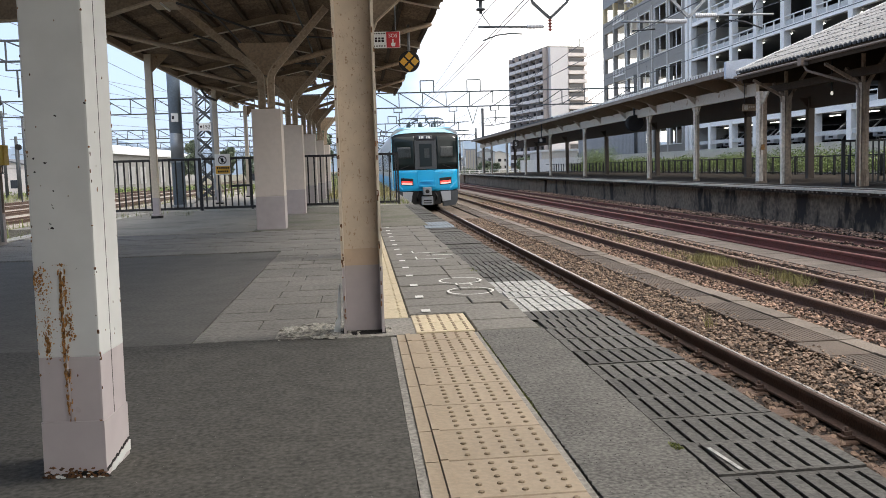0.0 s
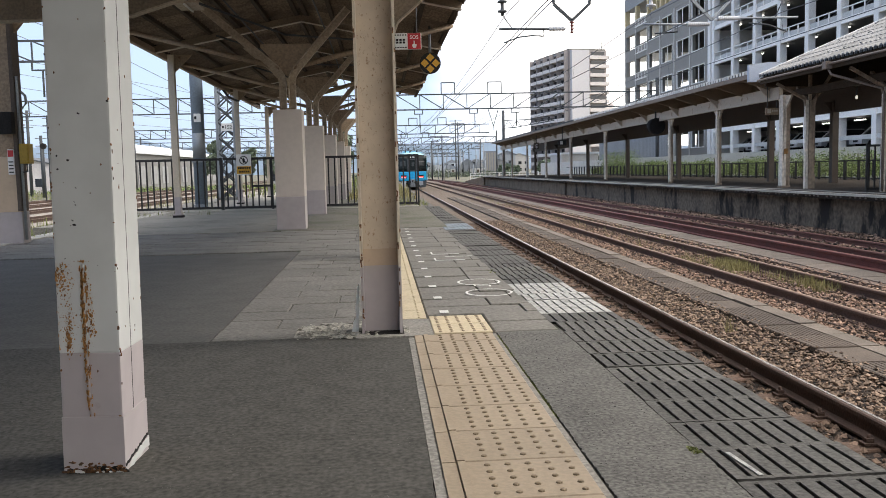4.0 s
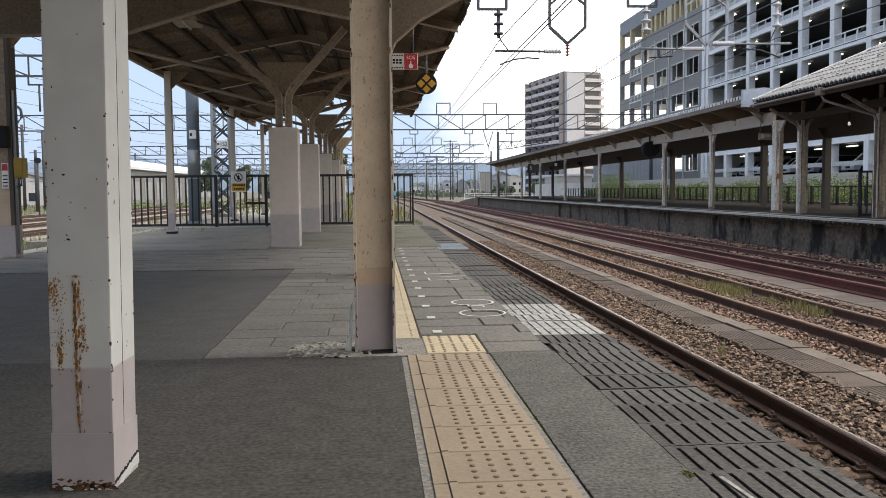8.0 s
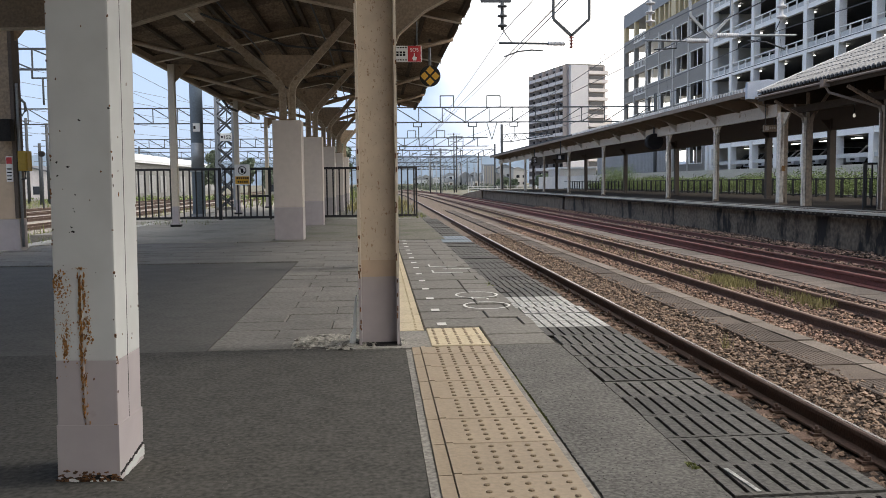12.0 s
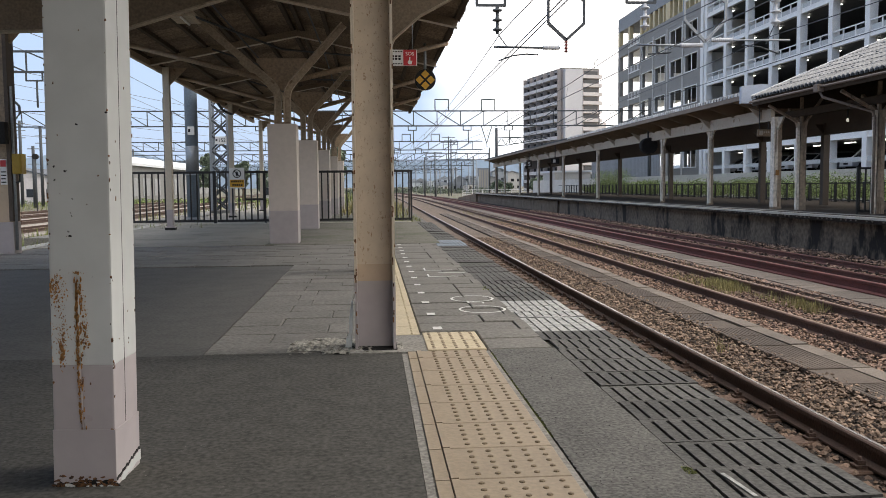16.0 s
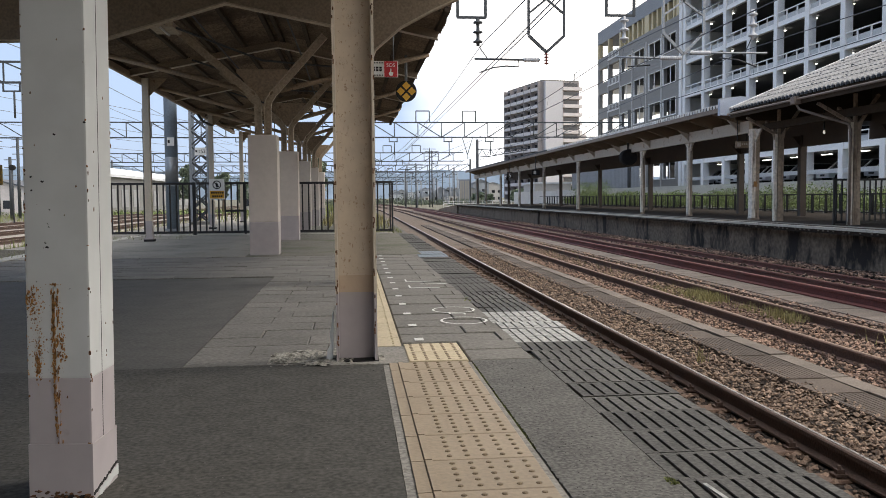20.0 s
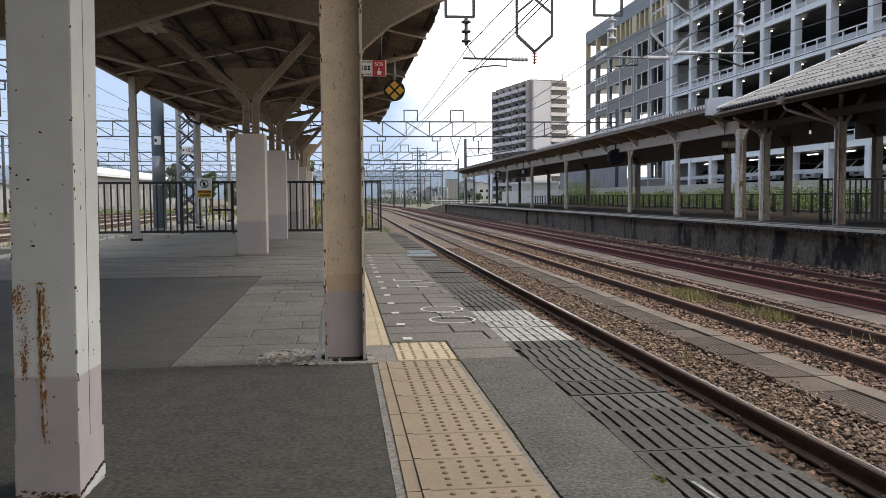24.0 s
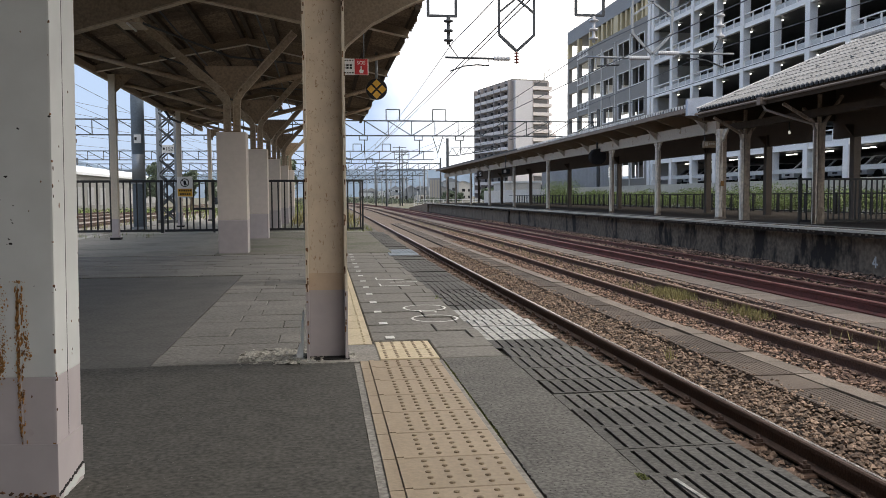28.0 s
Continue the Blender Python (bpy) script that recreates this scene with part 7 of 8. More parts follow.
def build_town():
    rnd = random.Random(41)
    walls = (M_WALL_PALE, M_WALL_GREY, M_APT_RAIL, M_APT_BROWN)
    # pale low sheds and lamp posts about the far yard
    for k in range(12):
        y = rnd.uniform(240, 360)
        x = rnd.uniform(0.07, 0.135) * y
        b = thing("low_shed", (x, y, -1.06), "low pale lineside hut with a flat roof", "shed", "huts along the far line")
        w, h = rnd.uniform(1.2, 3.2), rnd.uniform(1.4, 2.4)
        bm = bmesh.new()
        box(bm, -w / 2, w / 2, -1.2, 1.2, 0, h)
        part("wall", bm, M_WALL_PALE, b)
        bm = bmesh.new()
        box(bm, -w / 2 - 0.15, w / 2 + 0.15, -1.35, 1.35, h, h + 0.15)
        part("roof", bm, M_TOWN_ROOF, b)
        bm = bmesh.new()
        box(bm, -0.4, 0.4, -1.26, -1.19, 0.0, h * 0.8)
        part("door", bm, M_BROWN_STEEL, b)
    for k in range(22):
        y = rnd.uniform(150, 330)
        p = thing("lamp_post", (rnd.uniform(0.066, 0.13) * y, y, -1.06), "thin pale lamp post along the far line", "lamp post", "posts along the far line")
        h = rnd.uniform(2.5, 7.0)
        bm = bmesh.new()
        tube(bm, [(0, 0, 0), (0, 0, h)], 0.05 + y * 0.0002, 6)
        part("shaft", bm, M_GREY_STEEL, p)
        bm = bmesh.new()
        box(bm, -0.5, 0.1, -0.08, 0.08, h, h + 0.12)
        part("head", bm, M_GREY_STEEL, p)
    for k in range(34):
        y = rnd.uniform(380, 700)
        x = rnd.uniform(0.048, 0.135) * y
        small_house(x, y, -1.06, rnd.uniform(5, 9), rnd.uniform(6, 9), rnd.uniform(2.6, 5.4), rnd.uniform(1.2, 2.4), rnd.choice((M_TOWN_WALL, M_TOWN_WALL, M_WALL_GREY)), M_TOWN_ROOF, "small town house beyond the tracks with a haze-tinted roof")
    for k in range(12):
        y = rnd.uniform(300, 420)
        small_house(rnd.uniform(0.122, 0.168) * y, y, -1.06, rnd.uniform(5, 8), rnd.uniform(6, 9), rnd.uniform(3.5, 7.0), rnd.uniform(1.2, 2.4), rnd.choice((M_TOWN_WALL, M_WALL_PALE, M_WALL_GREY)), M_TOWN_ROOF, "small town house beyond the tracks with a haze-tinted roof")
    small_house(33.6, 335, -1.06, 6.5, 9, 3.6, 2.6, M_TOWN_WALL, M_TOWN_ROOF, "house with a steep roof beyond the tracks in haze-tinted colours")
    small_house(38.4, 345, -1.06, 5.0, 7, 4.6, 1.6, M_WALL_GREY, M_TOWN_ROOF, "grey house beyond the tracks with a haze-tinted roof")
    for k in range(10):
        y = rnd.uniform(120, 230)
        x = -rnd.uniform(0.37, 0.47) * y
        small_house(x, y, -1.06, rnd.uniform(6, 10), rnd.uniform(7, 10), rnd.uniform(2.6, 4.4), rnd.uniform(1.2, 2.2), rnd.choice(walls), rnd.choice((M_ROOF_DARK, M_TILE, M_ROOF_PALE)), "low town house across the railway yard")
    # dark tower beside the line and pale shed near the platform's end
    t = thing("office_block", (38.5, 300, -1.06), "narrow blue-grey office block beyond the platform", "building")
    bm = bmesh.new()
    box(bm, -1.8, 1.8, -4, 4, 0, 8.1)
    part("wall", bm, M_TOWN_ROOF, t)
    for i in range(4):
        bm = bmesh.new()
        box(bm, -1.65 + i * 0.86, -1.05 + i * 0.86, -4.06, -3.98, 0.6, 7.6)
        part("window", bm, M_GARAGE_DARK, t)
    s = thing("pale_shed", (27.3, 120, -1.0), "pale metal shed behind the platform canopy", "shed")
    bm = bmesh.new()
    box(bm, -2.5, 2.5, -4, 4, 0, 3.6)
    part("wall", bm, M_WALL_PALE, s)
    bm = bmesh.new()
    box(bm, -2.7, 2.7, -4.2, 4.2, 3.6, 3.85)
    part("roof", bm, M_ROOF_PALE, s)
    bm = bmesh.new()
    box(bm, -2.56, -2.49, -3, -0.5, 0.2, 2.6)
    box(bm, -2.56, -2.49, 0.3, 2.8, 0.2, 2.6)
    part("shutter", bm, M_WALL_GREY, s)
    # corrugated screen between shed and garage
    bm = bmesh.new()
    zig = [(28.0 + (0.0, 0.0, 0.08, 0.08)[k % 4], 82.5 + 0.12 * (k // 2) * 2 + 0.10 * (k % 2)) for k in range(220)]
    zig += [(x + 0.1, y) for x, y in reversed(zig)]
    prism(bm, zig, "z", -1.0, 4.1)
    solid("corrugated_screen", bm, M_WALL_GREY, "grey corrugated metal screen behind the hedge", "wall")
    # pale railing beside the ramp at the far end of the opposite platform
    hr = thing("ramp_railing", (0, 113, -0.75), "pale steel railing across the platform's ramp end", "railing")
    for zz in (0.45, 0.8, 1.1):
        bm = bmesh.new()
        box(bm, 11.9, 21.0, -0.03, 0.03, zz - 0.035, zz + 0.035)
        part("rail", bm, M_WHITE, hr)
    for k in range(8):
        bm = bmesh.new()
        box(bm, 11.9 + 1.3 * k - 0.04, 11.9 + 1.3 * k + 0.04, -0.025, 0.025, -0.02, 1.1)
        part("post", bm, M_WHITE, hr)
    # long shed across the yard
    w = thing("long_shed", (-40, 152, -1.06), "long grey shed with a pale metal roof across the yard", "shed")
    bm = bmesh.new()
    box(bm, -4, 4, -22, 44, 0, 5.6)
    part("wall", bm, M_SHED, w)
    bm = bmesh.new()
    prism(bm, [(-4.6, 5.4), (0, 6.9), (4.6, 5.4), (4.6, 5.8), (0, 7.3), (-4.6, 5.8)], "y", -22.5, 44.5)
    part("roof", bm, M_ROOF_PALE, w)
    for k in range(9):
        bm = bmesh.new()
        box(bm, 3.98, 4.08, -20 + k * 7.2, -16 + k * 7.2, 0.8, 3.6)
        part("shutter", bm, M_WALL_GREY, w)


def build_hills():
    bm = bmesh.new()
    n = 80
    top = []
    for k in range(n + 1):
        x = -1500 + 3000 * k / n
        z = 90 + 60 * noise.noise(Vector((x * 0.0016, 3.1, 0))) + 25 * noise.noise(Vector((x * 0.006, 1.7, 0)))
        top.append((x, max(20, z)))
    prism(bm, top + [(1500, -2), (-1500, -2)], "y", 2900, 2960)
    solid("hill_range", bm, M_HILL, "hazy blue hills on the horizon", "hills", "structure")


def tree(x, y, z, h, r, seed, label):
    t = thing("tree", (x, y, z), label, "tree", "trees beyond the yard")
    rnd = random.Random(seed)
    bm = bmesh.new()
    tube(bm, [(0, 0, 0), (0.1, 0, h * 0.35), (0, 0.1, h * 0.75)], [h * 0.035, h * 0.025, h * 0.01], 7)
    for k in range(6):
        a = rnd.uniform(0, 6.28)
        z0 = h * rnd.uniform(0.3, 0.6)
        tube(bm, [(0.05, 0, z0), (r * 0.6 * math.cos(a), r * 0.6 * math.sin(a), z0 + h * 0.2)], [h * 0.015, h * 0.005], 5)
    part("trunk", bm, M_BARK, t)
    blobs = []
    for k in range(14):
        a, q = rnd.uniform(0, 6.28), rnd.uniform(0.1, 0.8)
        zz = rnd.uniform(0.42, 0.95)
        s = r * (1.15 - zz * 0.7)
        blobs.append((s * q * math.cos(a), s * q * math.sin(a), h * zz, r * 0.38, r * 0.38, h * 0.10, 130))
    c = leaf_cloud("crown", blobs, seed, M_LEAF_DARK, 0.30, "", "")
    c.parent = t


def grass_patch(name, areas, seed, material, label, h=0.25):
    rng = np.random.default_rng(seed)
    vs, fs = [], []
    for x0, x1, y0, y1, z, count in areas:
        for _ in range(count):
            x, y = x0 + (x1 - x0) * rng.random(), y0 + (y1 - y0) * rng.random()
            a, l = rng.random() * 6.28, h * (0.5 + rng.random())
            w = (0.006 + 0.01 * rng.random() + 0.02 * h) * (0.4 if h < 0.2 else 1.0)
            dx, dy = math.cos(a), math.sin(a)
            lean = l * 0.5 * rng.random()
            n0 = len(vs)
            vs += [(x - dy * w, y + dx * w, z), (x + dy * w, y - dx * w, z), (x + dx * lean, y + dy * lean, z + l)]
            fs.append((n0, n0 + 1, n0 + 2))
    tagged(new(name, cloud_mesh(name, vs, fs, material)), label, "grass", "", "stuff")


def build_greenery():
    tree(-20.3, 110, -1.06, 6.1, 1.4, 1, "dark green leafy tree beyond the yard")
    tree(-22.6, 112, -1.06, 4.6, 1.2, 2, "dark green leafy tree beyond the yard")
    tree(-16.2, 110, -1.06, 5.0, 1.3, 3, "small dark conifer-like tree beyond the yard")
    tree(-14.0, 112, -1.06, 4.2, 1.0, 4, "small dark tree beyond the platform fence")
    tree(-5.0, 120, -1.06, 7.2, 1.7, 5, "dark green tree seen past the piers")
    tree(-3.9, 100, -1.06, 6.6, 1.3, 6, "dark green tree seen past the piers")
    for x, y, h, r, seed in ((23.0, 158, 2.7, 1.6, 11), (26.0, 166, 2.4, 1.6, 12), (30.4, 160, 3.2, 1.8, 13), (33.0, 172, 3.0, 1.8, 14), (36.5, 185, 3.6, 2.0, 15)):
        tree(x, y, -1.06, h, r, seed, "dark leafy tree behind the opposite platform's end")
    # bright weeds and bushes along the yard's far side
    rnd = random.Random(52)
    blobs = []
    for k in range(70):
        x, y = rnd.uniform(-50, -4.5), rnd.uniform(108, 128)
        h = rnd.uniform(0.12, 0.38)
        blobs.append((x, y, -1.06 + h * 0.7, rnd.uniform(0.8, 2.0), 1.2, h, 120))
    leaf_cloud("yard_bushes", blobs, 33, M_LEAF, 0.13, "bright green weeds and bushes along the yard", "bushes", "stuff")
    for x, y, w, h in ((-10.2, 112, 3.6, 2.6), (-13.4, 128, 5.5, 3.4), (-6.6, 118, 3.4, 2.8)):
        b = thing("low_shed", (x, y, -1.06), "small pale house with a dark roof across the yard", "shed", "huts across the yard")
        bm = bmesh.new()
        box(bm, -w / 2, w / 2, -1.6, 1.6, 0, h)
        part("wall", bm, M_WALL_PALE, b)
        bm = bmesh.new()
        prism(bm, [(-w / 2 - 0.3, h), (0, h + 1.0), (w / 2 + 0.3, h), (w / 2 + 0.3, h - 0.12), (0, h + 0.85), (-w / 2 - 0.3, h - 0.12)], "y", -1.9, 1.9)
        part("roof", bm, M_ROOF_DARK, b)
        bm = bmesh.new()
        box(bm, -w / 2 + 0.5, w / 2 - 0.5, -1.66, -1.58, 0.9, 1.9)
        part("window", bm, M_WINDOW, b)
    # low scrub and trees along the far line
    rnd = random.Random(77)
    blobs = []
    for k in range(190):
        y = rnd.uniform(210, 420)
        x = rnd.choice((rnd.uniform(0.055, 0.085), rnd.uniform(0.075, 0.132), rnd.uniform(-0.06, 0.05))) * y
        h = rnd.uniform(0.3, 0.95) * (2.2 if k % 9 == 0 else 1.0)
        blobs.append((x, y, -1.06 + h * 0.8, rnd.uniform(1.0, 2.6), 2.0, h, 120))
    leaf_cloud("line_side_scrub", blobs, 31, M_FAR_LEAF, 0.24, "grey-green scrub and low trees along the far line", "scrub", "stuff")
    grass_patch("yard_grass", [(-60, -29, 60, 130, -1.06, 5200), (-12.5, -6.2, 22, 70, -1.06, 2600), (-6, -1.0, 32, 75, 0.0, 1100), (-13.0, -5.6, 14, 40, -1.06, 1500)], 2, M_GRASS_GREEN, "long green and yellow grass about the yard", 0.45)
    grass_patch("platform_end_grass", [(-1.0, 1.15, 24.5, 70, 0.0, 2600)], 6, M_GRASS, "dry grass grown over the platform beyond the fence", 0.24)
    grass_patch("edge_weeds", [(0.3, 1.2, 20.6, 24, 0.0, 260), (-4.8, -3.6, 18.6, 20.6, 0.0, 70), (0.2, 1.0, 24, 60, 0.0, 1500), (-5.15, -4.85, 12.5, 20, 0.0, 160)], 3, M_GRASS_GREEN, "small weeds along the platform's end", 0.10)
    grass_patch("moss_tuft", [(0.915, 0.945, 2.49, 2.55, 0.0, 150), (0.600, 0.612, 2.9, 4.4, -0.004, 700), (0.90, 0.95, 7.0, 7.3, 0.0, 40)], 8, M_GRASS_GREEN, "tiny moss tufts in the platform joints", 0.006)
    grass_patch("track_weeds", [(5.95, 6.35, 14.1, 15.3, -0.99, 1100), (5.6, 6.3, 13.6, 16.4, -0.99, 420), (6.1, 6.42, 11.5, 12.5, -0.99, 520), (6.0, 6.4, 12.6, 13.4, -0.99, 150), (6.2, 6.8, 9.0, 10.4, -0.97, 60), (5.5, 7.2, 16, 60, -0.98, 1500), (3.7, 3.8, 8.9, 9.1, -0.97, 14)], 4, M_GRASS, "dry grass tufts between the rails", 0.13)


# ---- overhead line ----
def truss(bm, x0, x1, y, z0, z1, bay, w=0.07, mid=7.45):
    """A flat truss; its slanting members fall towards the middle from both sides."""
    bar(bm, (x0, y, z0), (x1, y, z0), w, w)
    bar(bm, (x0, y, z1), (x1, y, z1), w, w)
    k0, k1 = math.ceil((x0 - mid) / bay), math.floor((x1 - mid) / bay)
    xs = [mid + bay * k for k in range(k0, k1 + 1)]
    for i, x in enumerate(xs):
        bar(bm, (x, y, z0), (x, y, z1), w * 0.7, w * 0.7, (0, 1, 0))
        if i + 1 < len(xs):
            a, b = (z1, z0) if x < mid - 0.01 else (z0, z1)
            bar(bm, (x, y, a), (xs[i + 1], y, b), w * 0.7, w * 0.7, (0, 1, 0))


def gantry(y, x0, x1, z0, z1, posts, heads, drops, label, w=0.07, lattice=False):
    g = thing("overhead_gantry", (skew(y), y, -1.06), label, "gantry", "overhead line gantries")
    bm = bmesh.new()
    truss(bm, x0, x1, 0, z0 + 1.06, z1 + 1.06, 2.07, w, 7.45 if y < 100 else 3.2)
    part("beam", bm, M_DARK_STEEL, g)
    for px in posts:
        bm = bmesh.new()
        tube(bm, [(px, 0, 0), (px, 0, z1 + 2.2)], 0.16, 8)
        part("mast", bm, M_DARK_STEEL, g)
    for hx in heads:
        bm = bmesh.new()
        for s in (-0.59, 0.59):
            bar(bm, (hx + s, 0, z1 + 1.06), (hx + s, 0, z1 + 2.06), w * 0.8, w * 0.8, (0, 1, 0))
        bar(bm, (hx - 0.59, 0, z1 + 2.06), (hx + 0.59, 0, z1 + 2.06), w * 0.8, w * 0.8)
        part("head_frame", bm, M_DARK_STEEL, g)
    for hx in drops:
        bm = bmesh.new()
        for s in (-0.35, 0.35):
            bar(bm, (hx + s, 0, z0 + 1.06), (hx + s, 0, z0 + 0.68), w * 0.7, w * 0.7, (0, 1, 0))
        bar(bm, (hx - 0.38, 0, z0 + 0.68), (hx + 0.38, 0, z0 + 0.68), w * 0.7, w * 0.7)
        tube(bm, [(hx + 0.1, 0, z0 + 0.68), (hx + 0.1, 0, z0 - 0.5)], 0.045, 6)
        part("drop_frame", bm, M_DARK_STEEL, g)
    return g


def insulator(bm, a, b, r, n=5, rod=False):
    a, b = Vector(a), Vector(b)
    pts, rs = [], []
    for k in range(n):
        for t, q in ((0.05, 0.34), (0.38, 0.40), (0.42, 0.9), (0.52, 1.0), (0.60, 0.95), (0.64, 0.36), (0.95, 0.34)) if not rod else ((0.1, 0.78), (0.4, 1.0), (0.6, 1.0), (0.9, 0.78)):
            pts.append(a + (b - a) * ((k + t) / n))
            rs.append(r * q)
    tube(bm, pts, rs, 10)


def build_overhead():
    for y, x0, x1, z0, z1, posts, heads, drops in (
        (76, -34, 24.5, 6.15, 7.45, (-34, -18, 24.5), (-24, -12, 5.80, 9.91), (-22, -10, 3.19, 8.03, 11.71)),
        (122, -40, 15.0, 6.0, 7.2, (-40, -20), (4.2, 8.3), (2.8, 6.9, 11.0)),
        (168, -46, 22, 6.0, 7.2, (-46, -22, 22), (4.0, 8.1), (2.5, 6.5, 10.5)),
        (215, -50, 24, 6.0, 7.2, (-50, -20, 24), (4.0, 8.0), (2.5, 6.5)),
        (265, -50, 26, 6.0, 7.2, (-50, 2, 26), (5.0,), (3.0,)),
        (330, -60, 30, 6.0, 7.2, (-60, 2, 30), (5.0,), (3.0,)),
        (40, -38, -12.8, 6.05, 6.95, (-38, -12.8), (-17, -26), (-15, -24)),
    ):
        gantry(y, x0, x1, z0, z1, posts, heads, drops, "dark steel lattice gantry carrying the overhead lines", 0.075 + y * 0.0004)
    # mast with a lattice bracket beside the canopy's far end
    t = thing("overhead_gantry", (15.96, 110, -1.06), "steel line mast with a lattice bracket and hanging yoke", "gantry", "overhead line gantries")
    bm = bmesh.new()
    tube(bm, [(0, 0, 0), (0, 0, 9.3)], [0.19, 0.17], 8)
    part("mast", bm, M_DARK_STEEL, t)
    bm = bmesh.new()
    xs = steps(0.1, 6.6, 6)
    bar(bm, (0, 0, 8.05), (6.6, 0, 8.15), 0.1, 0.1)
    bar(bm, (0, 0, 7.05), (1.6, 0, 7.15), 0.1, 0.1)
    bar(bm, (1.6, 0, 7.15), (6.6, 0, 7.95), 0.1, 0.1)
    for i, (a, b) in enumerate(zip(xs, xs[1:])):
        za, zb = 7.15 + 0.16 * max(0, a - 1.6), 7.15 + 0.16 * max(0, b - 1.6)
        m = (a + b) / 2
        bar(bm, (a, 0, za), (m, 0, 8.08), 0.07, 0.07, (0, 1, 0))
        bar(bm, (m, 0, 8.08), (b, 0, zb), 0.07, 0.07, (0, 1, 0))
    part("lattice_bracket", bm, M_DARK_STEEL, t)
    t = thing("hanging_yoke", (10.15, 76, 4.5), "v-shaped steel yoke hung below the gantry beam", "yoke")
    bm = bmesh.new()
    for s in (-0.47, 0.47):
        bar(bm, (s, 0, 1.66), (0, 0, 0.12), 0.06, 0.06, (0, 1, 0))
    part("yoke_frame", bm, M_DARK_STEEL, t)
    bm = bmesh.new()
    insulator(bm, (0, 0, 0.14), (0, 0, -0.2), 0.06, 3)
    part("insulator", bm, M_INSUL, t)
    # nearest gantry, its beam above the roof
    y = 22.2
    g = thing("overhead_gantry", (0, y, 0), "steel gantry on a blue-grey pipe mast beside the fence", "gantry", "overhead line gantries")
    bm = bmesh.new()
    tube(bm, [(-4.80, 1.6, -0.1), (-4.80, 1.6, 8.2)], 0.17, 16)
    m = part("pipe_mast", bm, M_BLUE_PIPE, g, "blue-grey painted pipe mast")
    bm = bmesh.new()
    tube(bm, [(-4.80, 1.6, 1.32), (-4.80, 1.6, 1.98)], 0.173, 16)
    part("wrap_label", bm, M_GREY_STEEL, m, "pale wrap label")
    for zb in (0.02, 1.20):
        bm = bmesh.new()
        box(bm, -5.0, -4.63, 1.34, 1.42, zb, zb + 0.06)
        part("band", bm, M_GREY_STEEL, m)
    bm = bmesh.new()
    rbox(bm, -4.86, -4.68, 1.37, 1.41, 2.27, 2.49, 0.01)
    part("number_plate", bm, M_WHITE, m)
    bm = bmesh.new()
    box(bm, -4.84, -4.785, 1.362, 1.371, 2.34, 2.42)
    part("plate_mark", bm, M_BLACK, m)
    bm = bmesh.new()
    truss(bm, -4.72, 24, 0, 6.6, 7.6, 1.6, 0.08)
    part("beam", bm, M_GREY_STEEL, g)
    bm = bmesh.new()
    tube(bm, [(24, 0, -1.0), (24, 0, 8.2)], 0.17, 12)
    part("mast", bm, M_GREY_STEEL, g)
    # drop frames
    def drop(x0, x1, zb, z_top=6.6):
        bm = bmesh.new()
        for x in (x0, x1):
            bar(bm, (x, 0, z_top), (x, 0, zb), 0.07, 0.05, (0, 1, 0))
        bar(bm, (x0 - 0.02, 0, zb), (x1 + 0.02, 0, zb), 0.06, 0.06)
        part("drop_frame", bm, M_DARK_STEEL, g)
    drop(2.73, 3.45, 5.43)
    drop(6.62, 7.36, 5.53)
    def vee(x0, x1, zs, zb, red):
        c = (x0 + x1) / 2
        bm = bmesh.new()
        for x in (x0, x1):
            bar(bm, (x, 0, 6.6), (x, 0, zs), 0.06, 0.06, (0, 1, 0))
            bar(bm, (x, 0, zs), (c, 0, zb), 0.07, 0.07, (0, 1, 0))
        bar(bm, (x0, 0, 5.55), (x1, 0, 6.3), 0.05, 0.05, (0, 1, 0))
        bar(bm, (x1, 0, 5.55), (x0, 0, 6.3), 0.05, 0.05, (0, 1, 0))
        part("hanger_frame", bm, M_DARK_STEEL if red else M_GREY_STEEL, g)
    vee(4.57, 5.50, 4.99, 4.57, True)
    vee(8.15, 9.25, 5.10, 4.55, False)
    bm = bmesh.new()
    insulator(bm, (5.035, 0, 4.56), (5.035, 0, 4.25), 0.07, 4)
    part("insulator", bm, M_INSUL_RED, g, "red-brown porcelain insulator")
    for x, zt, zb in ((3.25, 5.43, 4.70), (7.10, 5.52, 4.82), (10.6, 5.75, 4.93)):
        bm = bmesh.new()
        insulator(bm, (x, 0, zt), (x, 0, zb), 0.125, 3)
        part("insulator", bm, M_DARK_STEEL if x < 5 else M_INSUL, g)
    def arm(xa, xb, z, xi0, xi1):
        bm = bmesh.new()
        tube(bm, [(xa, 0, z), (xb, 0, z - 0.02)], 0.028, 8)
        part("registration_arm", bm, M_GREY_STEEL if xa > 6 else M_DARK_STEEL, g)
        bm = bmesh.new()
        insulator(bm, (xi0, 0, z - 0.01), (xi1, 0, z - 0.01), 0.062, 11, True)
        part("insulator", bm, M_INSUL, g)
    arm(3.16, 4.87, 4.385, 4.43, 4.85)
    arm(6.9, 8.5, 4.46, 8.05, 8.65)
    arm(11.0, 8.9, 4.60, 8.85, 9.45)
    for pts in ([(4.30, 0, 4.40), (4.30, 0, 4.19), (4.0, 0, 4.21), (3.65, 0, 4.17), (3.28, 0, 4.035)], [(7.8, 0, 4.44), (7.8, 0, 4.26), (7.2, 0, 4.22)], [(9.7, 0, 4.46), (10.2, 0, 4.42), (10.7, 0, 4.24)]):
        bm = bmesh.new()
        tube(bm, pts, 0.02, 6)
